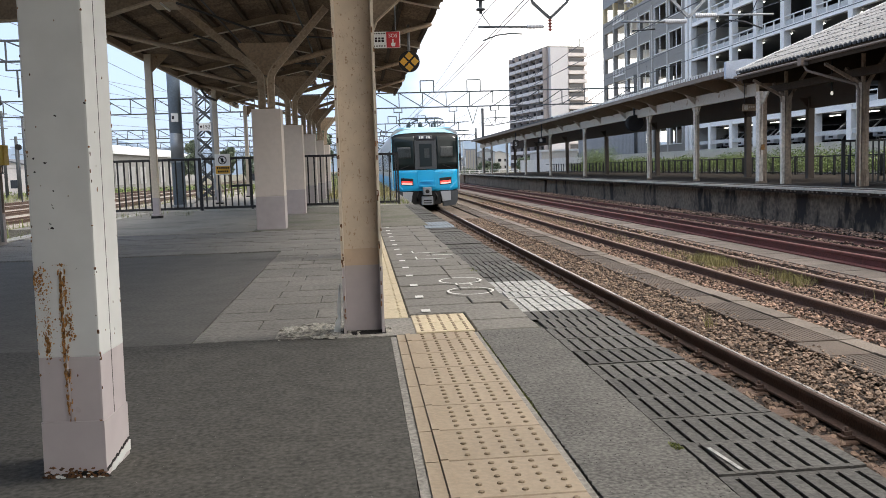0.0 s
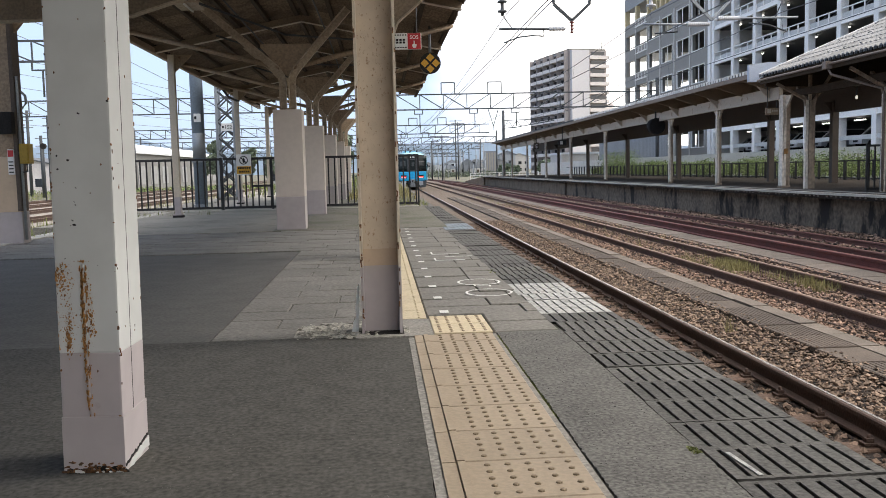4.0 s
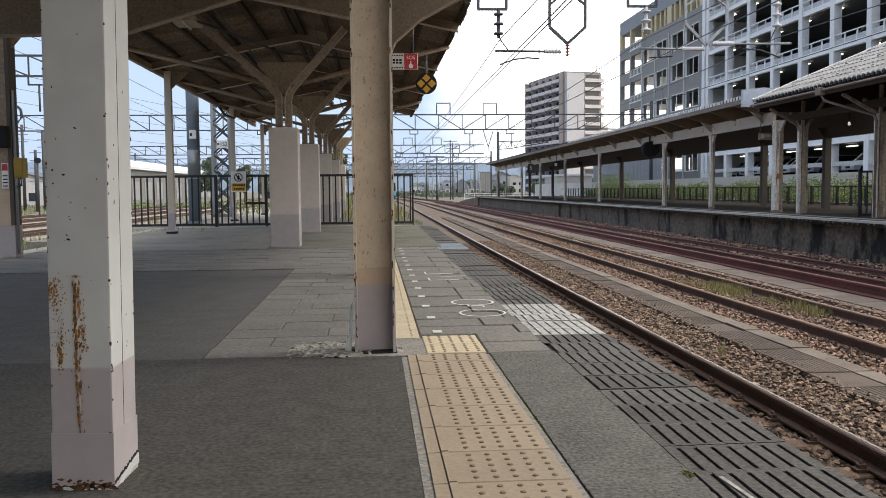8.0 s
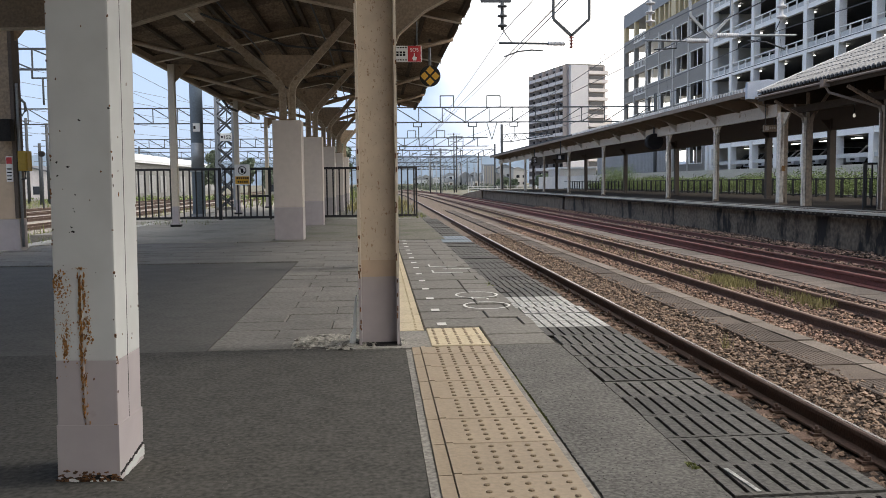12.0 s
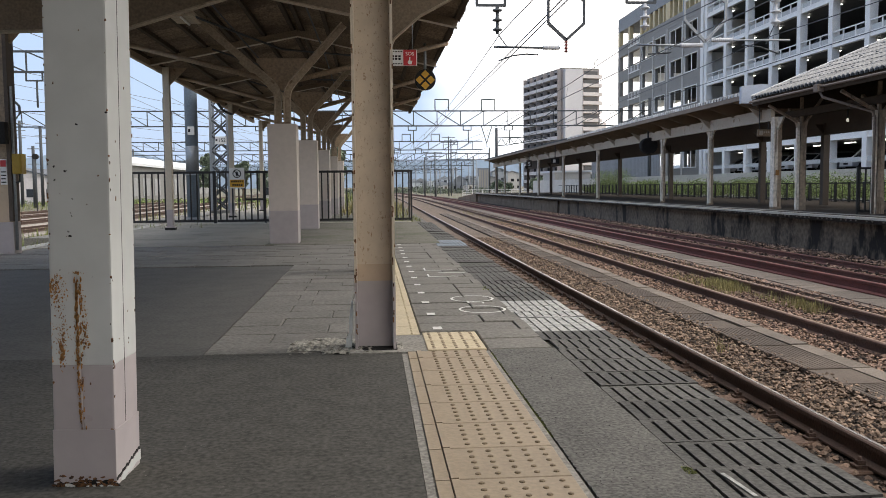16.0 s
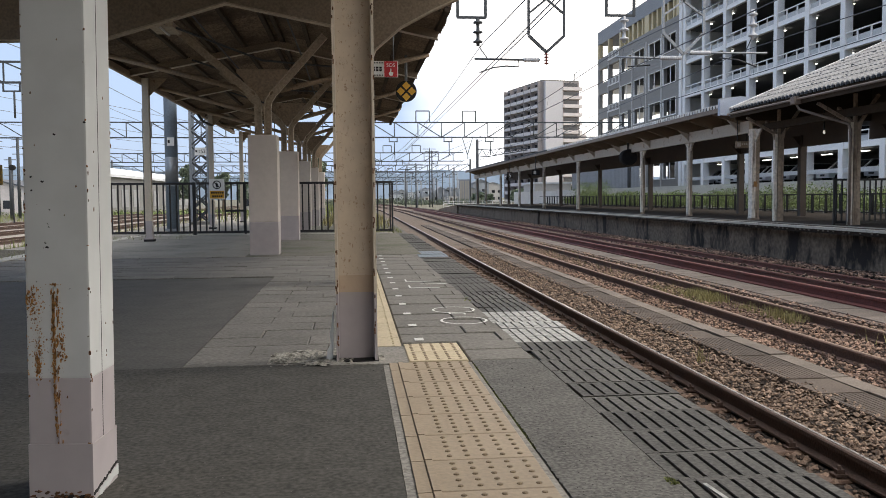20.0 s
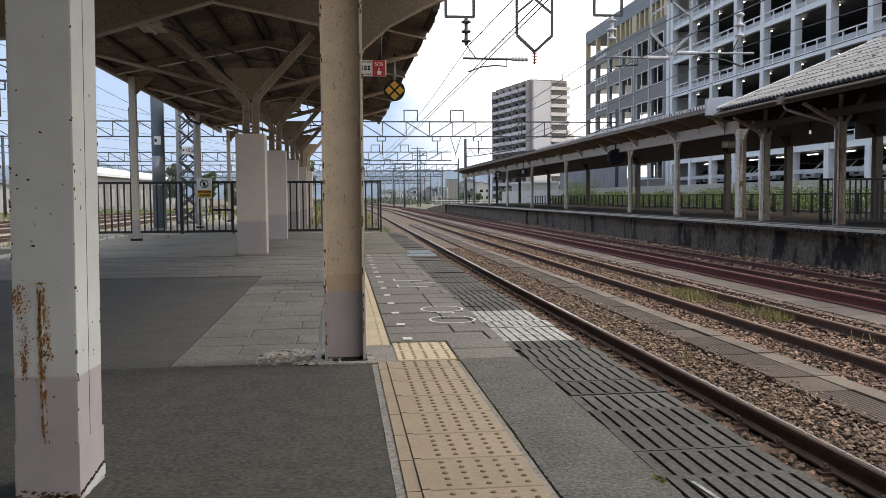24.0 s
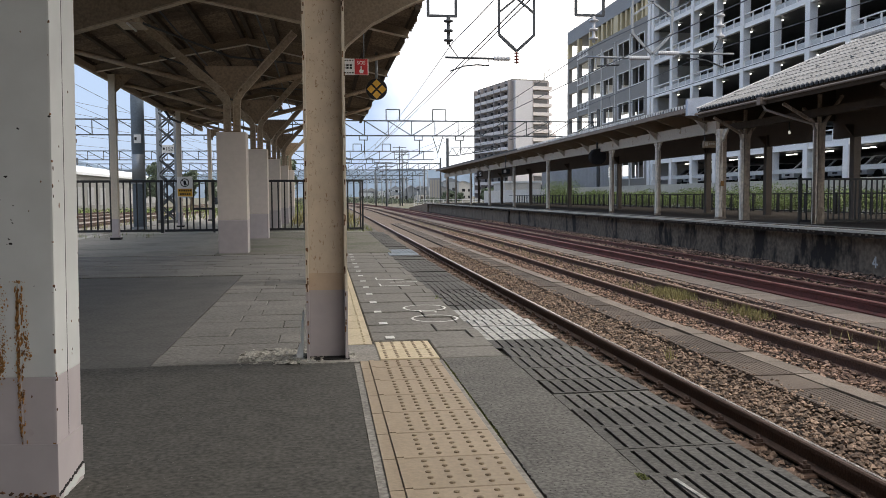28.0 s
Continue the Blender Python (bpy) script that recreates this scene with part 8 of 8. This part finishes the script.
        part("steady_arm", bm, M_DARK_STEEL, g)
    for pts in ([(3.27, 0, 4.70), (3.50, 0, 4.39)], [(10.55, 0, 4.95), (10.35, 0, 4.5)]):
        bm = bmesh.new()
        tube(bm, pts, 0.015, 5)
        part("stay_rod", bm, M_DARK_STEEL, g)
    # lattice mast with a number plate
    t = thing("lattice_mast", (-5.10, 30.0, -0.15), "galvanised lattice mast with a white number plate", "mast")
    for sx in (-0.29, 0.29):
        bm = bmesh.new()
        for sy in (-0.25, 0.25):
            bar(bm, (sx, sy, 0), (sx * 0.9, sy, 8.4), 0.085, 0.085, (0, 1, 0))
        part("leg", bm, M_GREY_STEEL, t)
    for side in (-1, 1):
        bm = bmesh.new()
        bar(bm, (-0.27 * side, 0, 0), (0.27 * side, 0, 0.5), 0.05, 0.03, (0, 1, 0))
        me = mesh_of("lacing_bar", bm, M_DARK_STEEL)
        pieces("lacing_bar", me, [(0, sy + 0.004 * side, 0.2 + 0.52 * k, 0) for sy in (-0.25, 0.25) for k in range(15)], t)
    bm = bmesh.new()
    box(bm, -0.36, 0.36, -0.36, 0.36, -0.1, 0.25)
    part("footing", bm, M_CONCRETE, t)
    bm = bmesh.new()
    rbox(bm, -0.13, 0.25, -0.33, -0.30, 2.47, 2.73, 0.01)
    part("number_plate", bm, M_WHITE, t)
    bm = bmesh.new()
    box(bm, -0.105, -0.045, -0.337, -0.329, 2.57, 2.64)
    part("plate_mark", bm, M_BLACK, t)
    cu = bpy.data.curves.new("mast_number", "FONT")
    cu.body, cu.size, cu.align_x, cu.extrude = "152", 0.17, "CENTER", 0.002
    to = new("plate_text", cu)
    to.matrix_basis = pose(0.10, -0.334, 2.545, 90, 0, 0)
    to.parent = t
    cu.materials.append(M_BLACK)
    # wires
    def wire(name, pts, r, label):
        bm = bmesh.new()
        tube(bm, pts, r, 5)
        solid(name, bm, M_WIRE, label, "wire", "", "overhead wires")
    knots = (-30, 22.2, 76, 122, 168, 215, 265, 330)
    for xc, stag in ((3.28, 0.04), (7.05, -0.1), (10.5, 0.1)):
        cpts, mpts = [], []
        for a, b in zip(knots, knots[1:]):
            for k in range(6):
                u = k / 6
                y = a + (b - a) * u
                i = knots.index(a)
                s = stag * (1 if i % 2 else -1) * (1 - 2 * u)
                cpts.append((xc + s + bend(y), y, 4.04))
                mpts.append((xc + bend(y), y, 4.72 - 1.7 * u * (1 - u)))
        wire("contact_wire", cpts, 0.012, "thin copper contact wire above a track")
        wire("messenger_wire", mpts, 0.011, "thin steel messenger wire above a track")
        bm = bmesh.new()
        for c, m_ in list(zip(cpts, mpts))[3:30]:
            tube(bm, [c, m_], 0.004, 4)
        solid("dropper_wires", bm, M_WIRE, "thin droppers between the overhead wires", "wire", "stuff")
    for x0, z0, y1, x1 in ((-8, 7.9, 330, -6), (-12, 6.4, 330, -10), (-16, 7.2, 330, -14)):
        wire("feeder_wire", [(x0 + (x1 - x0) * u, -20 + (y1 + 20) * u, z0 - 0.6 * math.sin(u * 6 * math.pi) ** 2) for u in steps(0, 1, 24)], 0.014, "feeder wire strung high over the yard")
    # a second contact wire that runs in from the east and joins the first
    wire("contact_wire", [(3.55, -10, 4.06), (3.64, 15, 4.25), (3.74, 22.2, 4.30), (3.72, 40, 4.16), (3.62, 58, 4.05)], 0.012, "thin copper contact wire joining from the side")
    for k in range(6):
        z = 4.6 + 0.7 * k
        wire("yard_wire", [(-38 + 1.5 * k, 40, z + 1.2), (-22 + k, 75, z), (-9 + 0.5 * k, 122, z + 0.4)], 0.016, "wire slanting across the yard sky")
    # masts in the distance
    rnd = random.Random(9)
    for x, y, h in ((14.95, 168, 11.6), (15.6, 170, 11.2), (9.17, 150, 7.0), (10.95, 150, 7.9), (17.0, 250, 8.3), (30.2, 260, 9.8), (33.7, 300, 9.9), (12.6, 210, 7.0), (14.2, 280, 8.0), (20.5, 330, 8.5), (26.5, 340, 9.0), (22.5, 240, 7.0), (19.0, 300, 7.5), (25.5, 420, 10.0), (31.5, 420, 10.5), (36.0, 430, 10.5), (17.5, 400, 9.5), (28.0, 300, 7.2), (39.5, 380, 9.5)):
        p = thing("utility_mast", (x, y, -1.06), "slim dark line mast in the distance", "mast", "distant masts")
        bm = bmesh.new()
        tube(bm, [(0, 0, 0), (0, 0, h)], [0.07 + y * 0.00035, 0.05 + y * 0.0003], 7)
        # masts past 180 m take the paler steel as haze
        part("shaft", bm, M_DARK_STEEL if y < 180 else M_GREY_STEEL, p)
        for zz in (0.98, 0.9):
            bm = bmesh.new()
            bar(bm, (-1.3, 0, h * zz), (1.3, 0, h * zz), 0.10, 0.10)
            part("cross_arm", bm, M_DARK_STEEL, p)
    for x, y, h in ((-36.8, 100, 9.0), (-39.0, 100, 9.6), (-35.4, 94, 6.5), (-41.5, 104, 8.5), (-27, 92, 8), (-33, 120, 8.5)):
        p = thing("utility_mast", (x, y, -1.06), "grey line mast standing in the yard", "mast", "yard masts")
        bm = bmesh.new()
        tube(bm, [(0, 0, 0), (0, 0, h)], [0.19, 0.16], 8)
        part("shaft", bm, M_DARK_STEEL, p)
        for k in range(3):
            bm = bmesh.new()
            bar(bm, (-0.6, 0, h - 0.3 - 0.8 * k), (0.6, 0, h - 0.3 - 0.8 * k), 0.09, 0.09)
            part("cross_arm", bm, M_GREY_STEEL, p)
    s = thing("signal", (-26.2, 70.0, -1.06), "dark round-headed railway signal on a grey post in the yard", "signal")
    bm = bmesh.new()
    tube(bm, [(0, 0, 0), (0, 0, 4.4)], 0.06, 8)
    part("post", bm, M_DARK_STEEL, s)
    bm = bmesh.new()
    tube(bm, [(0, -0.15, 4.5), (0, 0.15, 4.5)], 0.22, 18)
    part("head", bm, M_BOGIE, s)


build_garage()
build_apartments()
build_town()
build_hills()
build_greenery()
build_overhead()


# ---- the departing train ----
def build_train():
    tr = thing("train", (2.70, 36, RAIL_Z), "sky-blue and silver two-car commuter train seen from behind", "train")
    def outline(w, z0, z1, r=0.35):
        pts = [(-w, z0), (w, z0), (w, z1 - r)]
        for k in range(1, 5):
            a = k * math.pi / 8
            pts.append((w - r * 1.1 * (1 - math.cos(a)), z1 - r + r * math.sin(a)))
        pts += [(-x, z) for x, z in reversed(pts[3:])] + [(-w, z1 - r)]
        return pts
    W = 1.42
    for car, y0 in (("rear", 0.0), ("front", 20.3)):
        bm = bmesh.new()
        prism(bm, outline(W, 1.02, 3.62), "y", y0 + 0.40, y0 + 19.8)
        body = part("car_body", bm, M_STAINLESS, tr)
        bm = bmesh.new()
        prism(bm, outline(W - 0.05, 3.1, 3.70, 0.4), "y", y0 + 0.74, y0 + 19.6)
        part("roof", bm, M_BODY_PALE, body)
        bm = bmesh.new()
        for s in (-1, 1):
            box(bm, s * (W + 0.003) - 0.004, s * (W + 0.003) + 0.004, y0 + 0.4, y0 + 19.7, 1.10, 1.62)
        part("side_band", bm, M_BODY_BLUE, body)
        for s in (-1, 1):
            for k in range(8):
                bm = bmesh.new()
                box(bm, s * (W + 0.004) - 0.006, s * (W + 0.004) + 0.006, y0 + 1.3 + 2.3 * k, y0 + 2.9 + 2.3 * k, 1.85, 2.75)
                part("side_window", bm, M_WINDOW, body)
        bm = bmesh.new()
        box(bm, -1.2, 1.2, y0 + 1.2, y0 + 19.0, 0.45, 1.04)
        part("underframe", bm, M_BOGIE, body)
        for by in (3.0, 16.6):
            bm = bmesh.new()
            for wy in (-1.05, 1.05):
                for s in (-1, 1):
                    tube(bm, [(s * 0.50, y0 + by + wy, 0.71), (s * 0.60, y0 + by + wy, 0.71)], 0.43, 16)
            box(bm, -0.95, 0.95, y0 + by - 1.5, y0 + by + 1.5, 0.63, 0.88)
            part("bogie", bm, M_BOGIE, body)
        bm = bmesh.new()
        box(bm, -0.7, 0.7, y0 + 6, y0 + 9.5, 3.7, 3.95)
        part("roof_unit", bm, M_BODY_PALE, body)
    # rear cab face: panels laid on one gently bowed and raked surface
    def bow(x, z):
        return 0.24 * abs(x / 1.40) ** 3.2 + 0.05 * max(0.0, z - 1.95) ** 2 - 0.02
    def panel(x0, x1, low, high, out, thick=0.03, nx=14, nz=6):
        """A bowed panel between two edge lines low(x) and high(x), standing out by so much."""
        bm = bmesh.new()
        layers = []
        for back in (0, 1):
            grid = []
            for i in range(nx + 1):
                x = x0 + (x1 - x0) * i / nx
                za, zb = low(x), high(x)
                grid.append([bm.verts.new((x, bow(x, za + (zb - za) * j / nz) - out + back * thick, za + (zb - za) * j / nz)) for j in range(nz + 1)])
            layers.append(grid)
            for i in range(nx):
                for j in range(nz):
                    bm.faces.new((grid[i][j], grid[i + 1][j], grid[i + 1][j + 1], grid[i][j + 1])).smooth = True
        f, k = layers
        rim = [(i, 0) for i in range(nx)] + [(nx, j) for j in range(nz)] + [(i, nz) for i in range(nx, 0, -1)] + [(0, j) for j in range(nz, 0, -1)]
        for (i, j), (p, q) in zip(rim, rim[1:] + rim[:1]):
            bm.faces.new((f[i][j], f[p][q], k[p][q], k[i][j]))
        return bm
    flat = lambda z: (lambda x: z)
    crown = lambda x: 3.45 - 0.04 * (x / 1.36) ** 2 - 0.08 * abs(x / 1.36) ** 8
    face = part("cab_face", panel(-1.33, 1.33, lambda x: 1.03 + 0.05 * abs(x / 1.33) ** 8, flat(1.90), 0.0, 0.3), M_BODY_BLUE, tr, "sky-blue painted cab face")
    part("black_mask", panel(-1.385, 1.385, flat(1.905), crown, 0.0, 0.3, 20), M_BLACK, face)
    # rounded brow from the mask up to the roof, and the corner posts back to the body
    bm = bmesh.new()
    rows = []
    for u in steps(0, 1, 5):
        rows.append([bm.verts.new((x * (1 + 0.015 * u), bow(x, crown(x)) * (1 - u) + 0.75 * u - 0.01, crown(x) + 0.002 + (3.70 - 0.02 * (x / 1.36) ** 2 - 0.42 * abs(x / 1.39) ** 5 - crown(x)) * math.sin(u * math.pi / 2)))
                     for x in steps(-1.385, 1.385, 20)])
    for p, q in zip(rows, rows[1:]):
        for i in range(20):
            bm.faces.new((p[i], p[i + 1], q[i + 1], q[i])).smooth = True
    part("pale_brow", bm, M_BODY_PALE, face)
    for s in (-1, 1):
        bm = bmesh.new()
        prism(bm, [(s * 1.372, 1.05), (s * 1.415, 1.05), (s * 1.415, 3.20), (s * 1.388, 3.25)], "y", 0.20, 0.6)
        part("corner_post", bm, M_BODY_PALE, face)
        a, b = sorted((s * 0.46, s * 1.335))
        part("windscreen", panel(a, b, flat(1.97), lambda x: min(3.30, crown(x) - 0.10), 0.012, 0.02), M_CAB_GLASS, face, "dark cab windscreen")
        # things in the cab behind the glass: a pale blind and a seat back
        a, b = sorted((s * 0.62, s * 1.16))
        part("cab_blind", panel(a, b, flat(2.40), flat(2.86), 0.0145, 0.004), M_CAB_INSIDE, face)
        bm = bmesh.new()
        tube(bm, [(s * 1.05, bow(1.05, 1.98) - 0.05, 1.97), (s * 0.70, bow(0.7, 2.05) - 0.06, 2.09)], 0.016, 5)
        part("wiper", bm, M_BLACK, face)
        # lamp cluster, its outer end drawn up
        a, b = sorted((s * 0.55, s * 1.06))
        lift = lambda z: (lambda x: z + 0.07 * (abs(x) - 0.55))
        lamp = part("lamp_case", panel(a, b, lift(1.26), lift(1.55), 0.008, 0.02), M_BLACK, face)
        a, b = sorted((s * 0.59, s * 1.03))
        part("tail_lamp", panel(a, b, lift(1.36), lift(1.42), 0.02, 0.02), M_TAIL, lamp, "lit red tail lamp")
        part("head_lamp", panel(a, b, lift(1.285), lift(1.35), 0.02, 0.02), M_LAMP_PINK, lamp)
        # pale moulding that frames the lower corners
        a, b = sorted((s * 0.98, s * 1.31))
        part("corner_moulding", panel(a, b, lambda x: 1.40 - 1.0 * max(0.0, 1.31 - abs(x)), lambda x: 1.47 - 1.0 * max(0.0, 1.31 - abs(x)), 0.02, 0.03), M_BODY_TRIM, face)
        bm = bmesh.new()
        prism(bm, [(s * 0.58, 1.0), (s * 1.00, 1.0), (s * 1.00, 0.62), (s * 0.66, 0.58)], "y", -0.06, 0.4)
        part("step_box", bm, M_STAINLESS, face, "bare metal step box")
        bm = bmesh.new()
        prism(bm, [(s * 1.00, 1.02), (s * 1.31, 1.02), (s * 1.30, 0.62), (s * 1.20, 0.42), (s * 0.70, 0.36), (s * 0.68, 0.57), (s * 1.0, 0.61)], "y", -0.02, 0.5)
        part("skirt", bm, M_DARK_STEEL, face)
        bm = bmesh.new()
        rbox(bm, s * 1.47 - 0.06, s * 1.47 + 0.06, 0.45, 0.60, 2.25, 2.55, 0.02)
        part("side_mirror", bm, M_BLACK, face)
    for x in (-0.415, 0.415):
        bm = bmesh.new()
        box(bm, x - 0.035, x + 0.035, bow(0.4, 2.5) - 0.04, bow(0.4, 2.5) + 0.05, 1.92, 3.14)
        part("door_jamb", bm, M_DARK_STEEL, face)
    bm = bmesh.new()
    rbox(bm, -0.38, 0.38, -0.045, 0.02, 1.93, 3.10, 0.012)
    door = part("gangway_door", bm, M_DARK_STEEL, face)
    bm = bmesh.new()
    rbox(bm, -0.26, 0.26, -0.056, -0.04, 2.04, 2.98, 0.01)
    part("door_window", bm, M_CAB_GLASS, door)
    bm = bmesh.new()
    box(bm, -0.05, 0.16, -0.0585, -0.0555, 2.40, 2.80)
    part("door_blind", bm, M_CAB_INSIDE, door)
    bm = bmesh.new()
    rbox(bm, -0.375, 0.375, -0.036, 0.0, 1.22, 1.88, 0.01)
    part("door_panel", bm, M_BODY_BLUE, door)
    bm = bmesh.new()
    rbox(bm, -0.26, 0.26, -0.16, -0.02, 1.40, 1.45, 0.01)
    rbox(bm, -0.30, 0.30, -0.20, -0.02, 1.20, 1.26, 0.01)
    part("step_rung", bm, M_BODY_BLUE, door)
    bm = bmesh.new()
    box(bm, -1.30, 1.30, 0.22, 0.6, 0.75, 1.06)
    box(bm, -0.58, 0.58, 0.02, 0.6, 0.45, 1.04)
    part("buffer_beam", bm, M_BOGIE, face)
    bm = bmesh.new()
    rbox(bm, -0.17, 0.17, -0.50, 0.2, 0.86, 1.18, 0.04)
    cp = part("coupler", bm, M_GREY_STEEL, face)
    bm = bmesh.new()
    tube(bm, [(0, -0.54, 1.02), (0, -0.48, 1.02)], [0.05, 0.11], 10)
    part("coupler_cone", bm, M_BLACK, cp)
    bm = bmesh.new()
    rbox(bm, -0.23, 0.23, -0.40, 0.1, 0.45, 0.80, 0.03)
    part("coupler_box", bm, M_GREY_STEEL, cp)
    bm = bmesh.new()
    box(bm, -0.16, 0.16, -0.412, -0.39, 0.52, 0.56)
    box(bm, -0.16, 0.16, -0.412, -0.39, 0.62, 0.66)
    part("contact_row", bm, M_BLACK, cp)
    for s in (-1, 1):
        bm = bmesh.new()
        tube(bm, [(s * 0.34, -0.03, 0.98), (s * 0.42, -0.16, 0.80), (s * 0.36, -0.05, 0.62)], 0.035, 6)
        part("air_hose", bm, M_BLACK, face)
    part("destination_sign", panel(-0.30, 0.30, flat(3.16), flat(3.34), 0.006, 0.02), M_WINDOW, face)
    bm = bmesh.new()
    for x0, x1 in ((-0.25, -0.19), (-0.17, -0.06), (0.04, 0.09), (0.11, 0.22)):
        box(bm, x0, x1, bow(0, 3.25) - 0.012, bow(0, 3.25) - 0.004, 3.20, 3.30)
    part("sign_text", bm, M_WHITE, face)
    # folded collector on the roof and its base
    bm = bmesh.new()
    for s in (-1, 1):
        tube(bm, [(s * 0.55, 1.6, 3.74), (s * 0.55, 1.6, 3.92)], 0.06, 6)
        tube(bm, [(s * 0.55, 3.2, 3.74), (s * 0.55, 3.2, 3.92)], 0.06, 6)
        bar(bm, (s * 0.55, 1.4, 3.94), (s * 0.55, 3.4, 3.94), 0.06, 0.06)
    pb = part("collector_base", bm, M_DARK_STEEL, tr)
    bm = bmesh.new()
    for s in (-1, 1):
        tube(bm, [(s * 0.45, 3.2, 3.98), (s * 0.18, 1.7, 4.06), (s * 0.40, 2.6, 4.16)], 0.03, 6)
    bar(bm, (-0.80, 2.6, 4.18), (0.80, 2.6, 4.18), 0.16, 0.05)
    for s in (-1, 1):
        tube(bm, [(s * 0.80, 2.6, 4.18), (s * 1.0, 2.6, 4.10)], 0.025, 5)
    part("collector_arm", bm, M_DARK_STEEL, pb)
    bm = bmesh.new()
    tube(bm, [(-0.12, 0.9, 3.70), (-0.12, 0.9, 3.86), (-0.12, 0.9, 3.93)], [0.10, 0.09, 0.04], 10)
    part("whistle_cover", bm, M_DARK_STEEL, tr)
    return tr


TRAIN = build_train()


def motions():
    """The train draws away along the line and is gone behind the columns."""
    rows = []
    for t, y in ((0, 36.0), (0.5, 40.8), (1, 45.9), (1.5, 51.1), (2, 56.6), (2.5, 62.3), (3, 68.3), (3.5, 74.6), (5.5, 104), (6, 112.5), (6.5, 121.5), (7, 131), (8, 154), (12, 240), (20, 325), (28, 355)):
        turn = -math.degrees(math.atan2(bend(y + 12) - bend(y + 8), 4))
        rows.append((t, pose(2.66 + bend(y), y, RAIL_Z - 0.28, 0, 0, turn)))
    walk(TRAIN, rows)


motions()
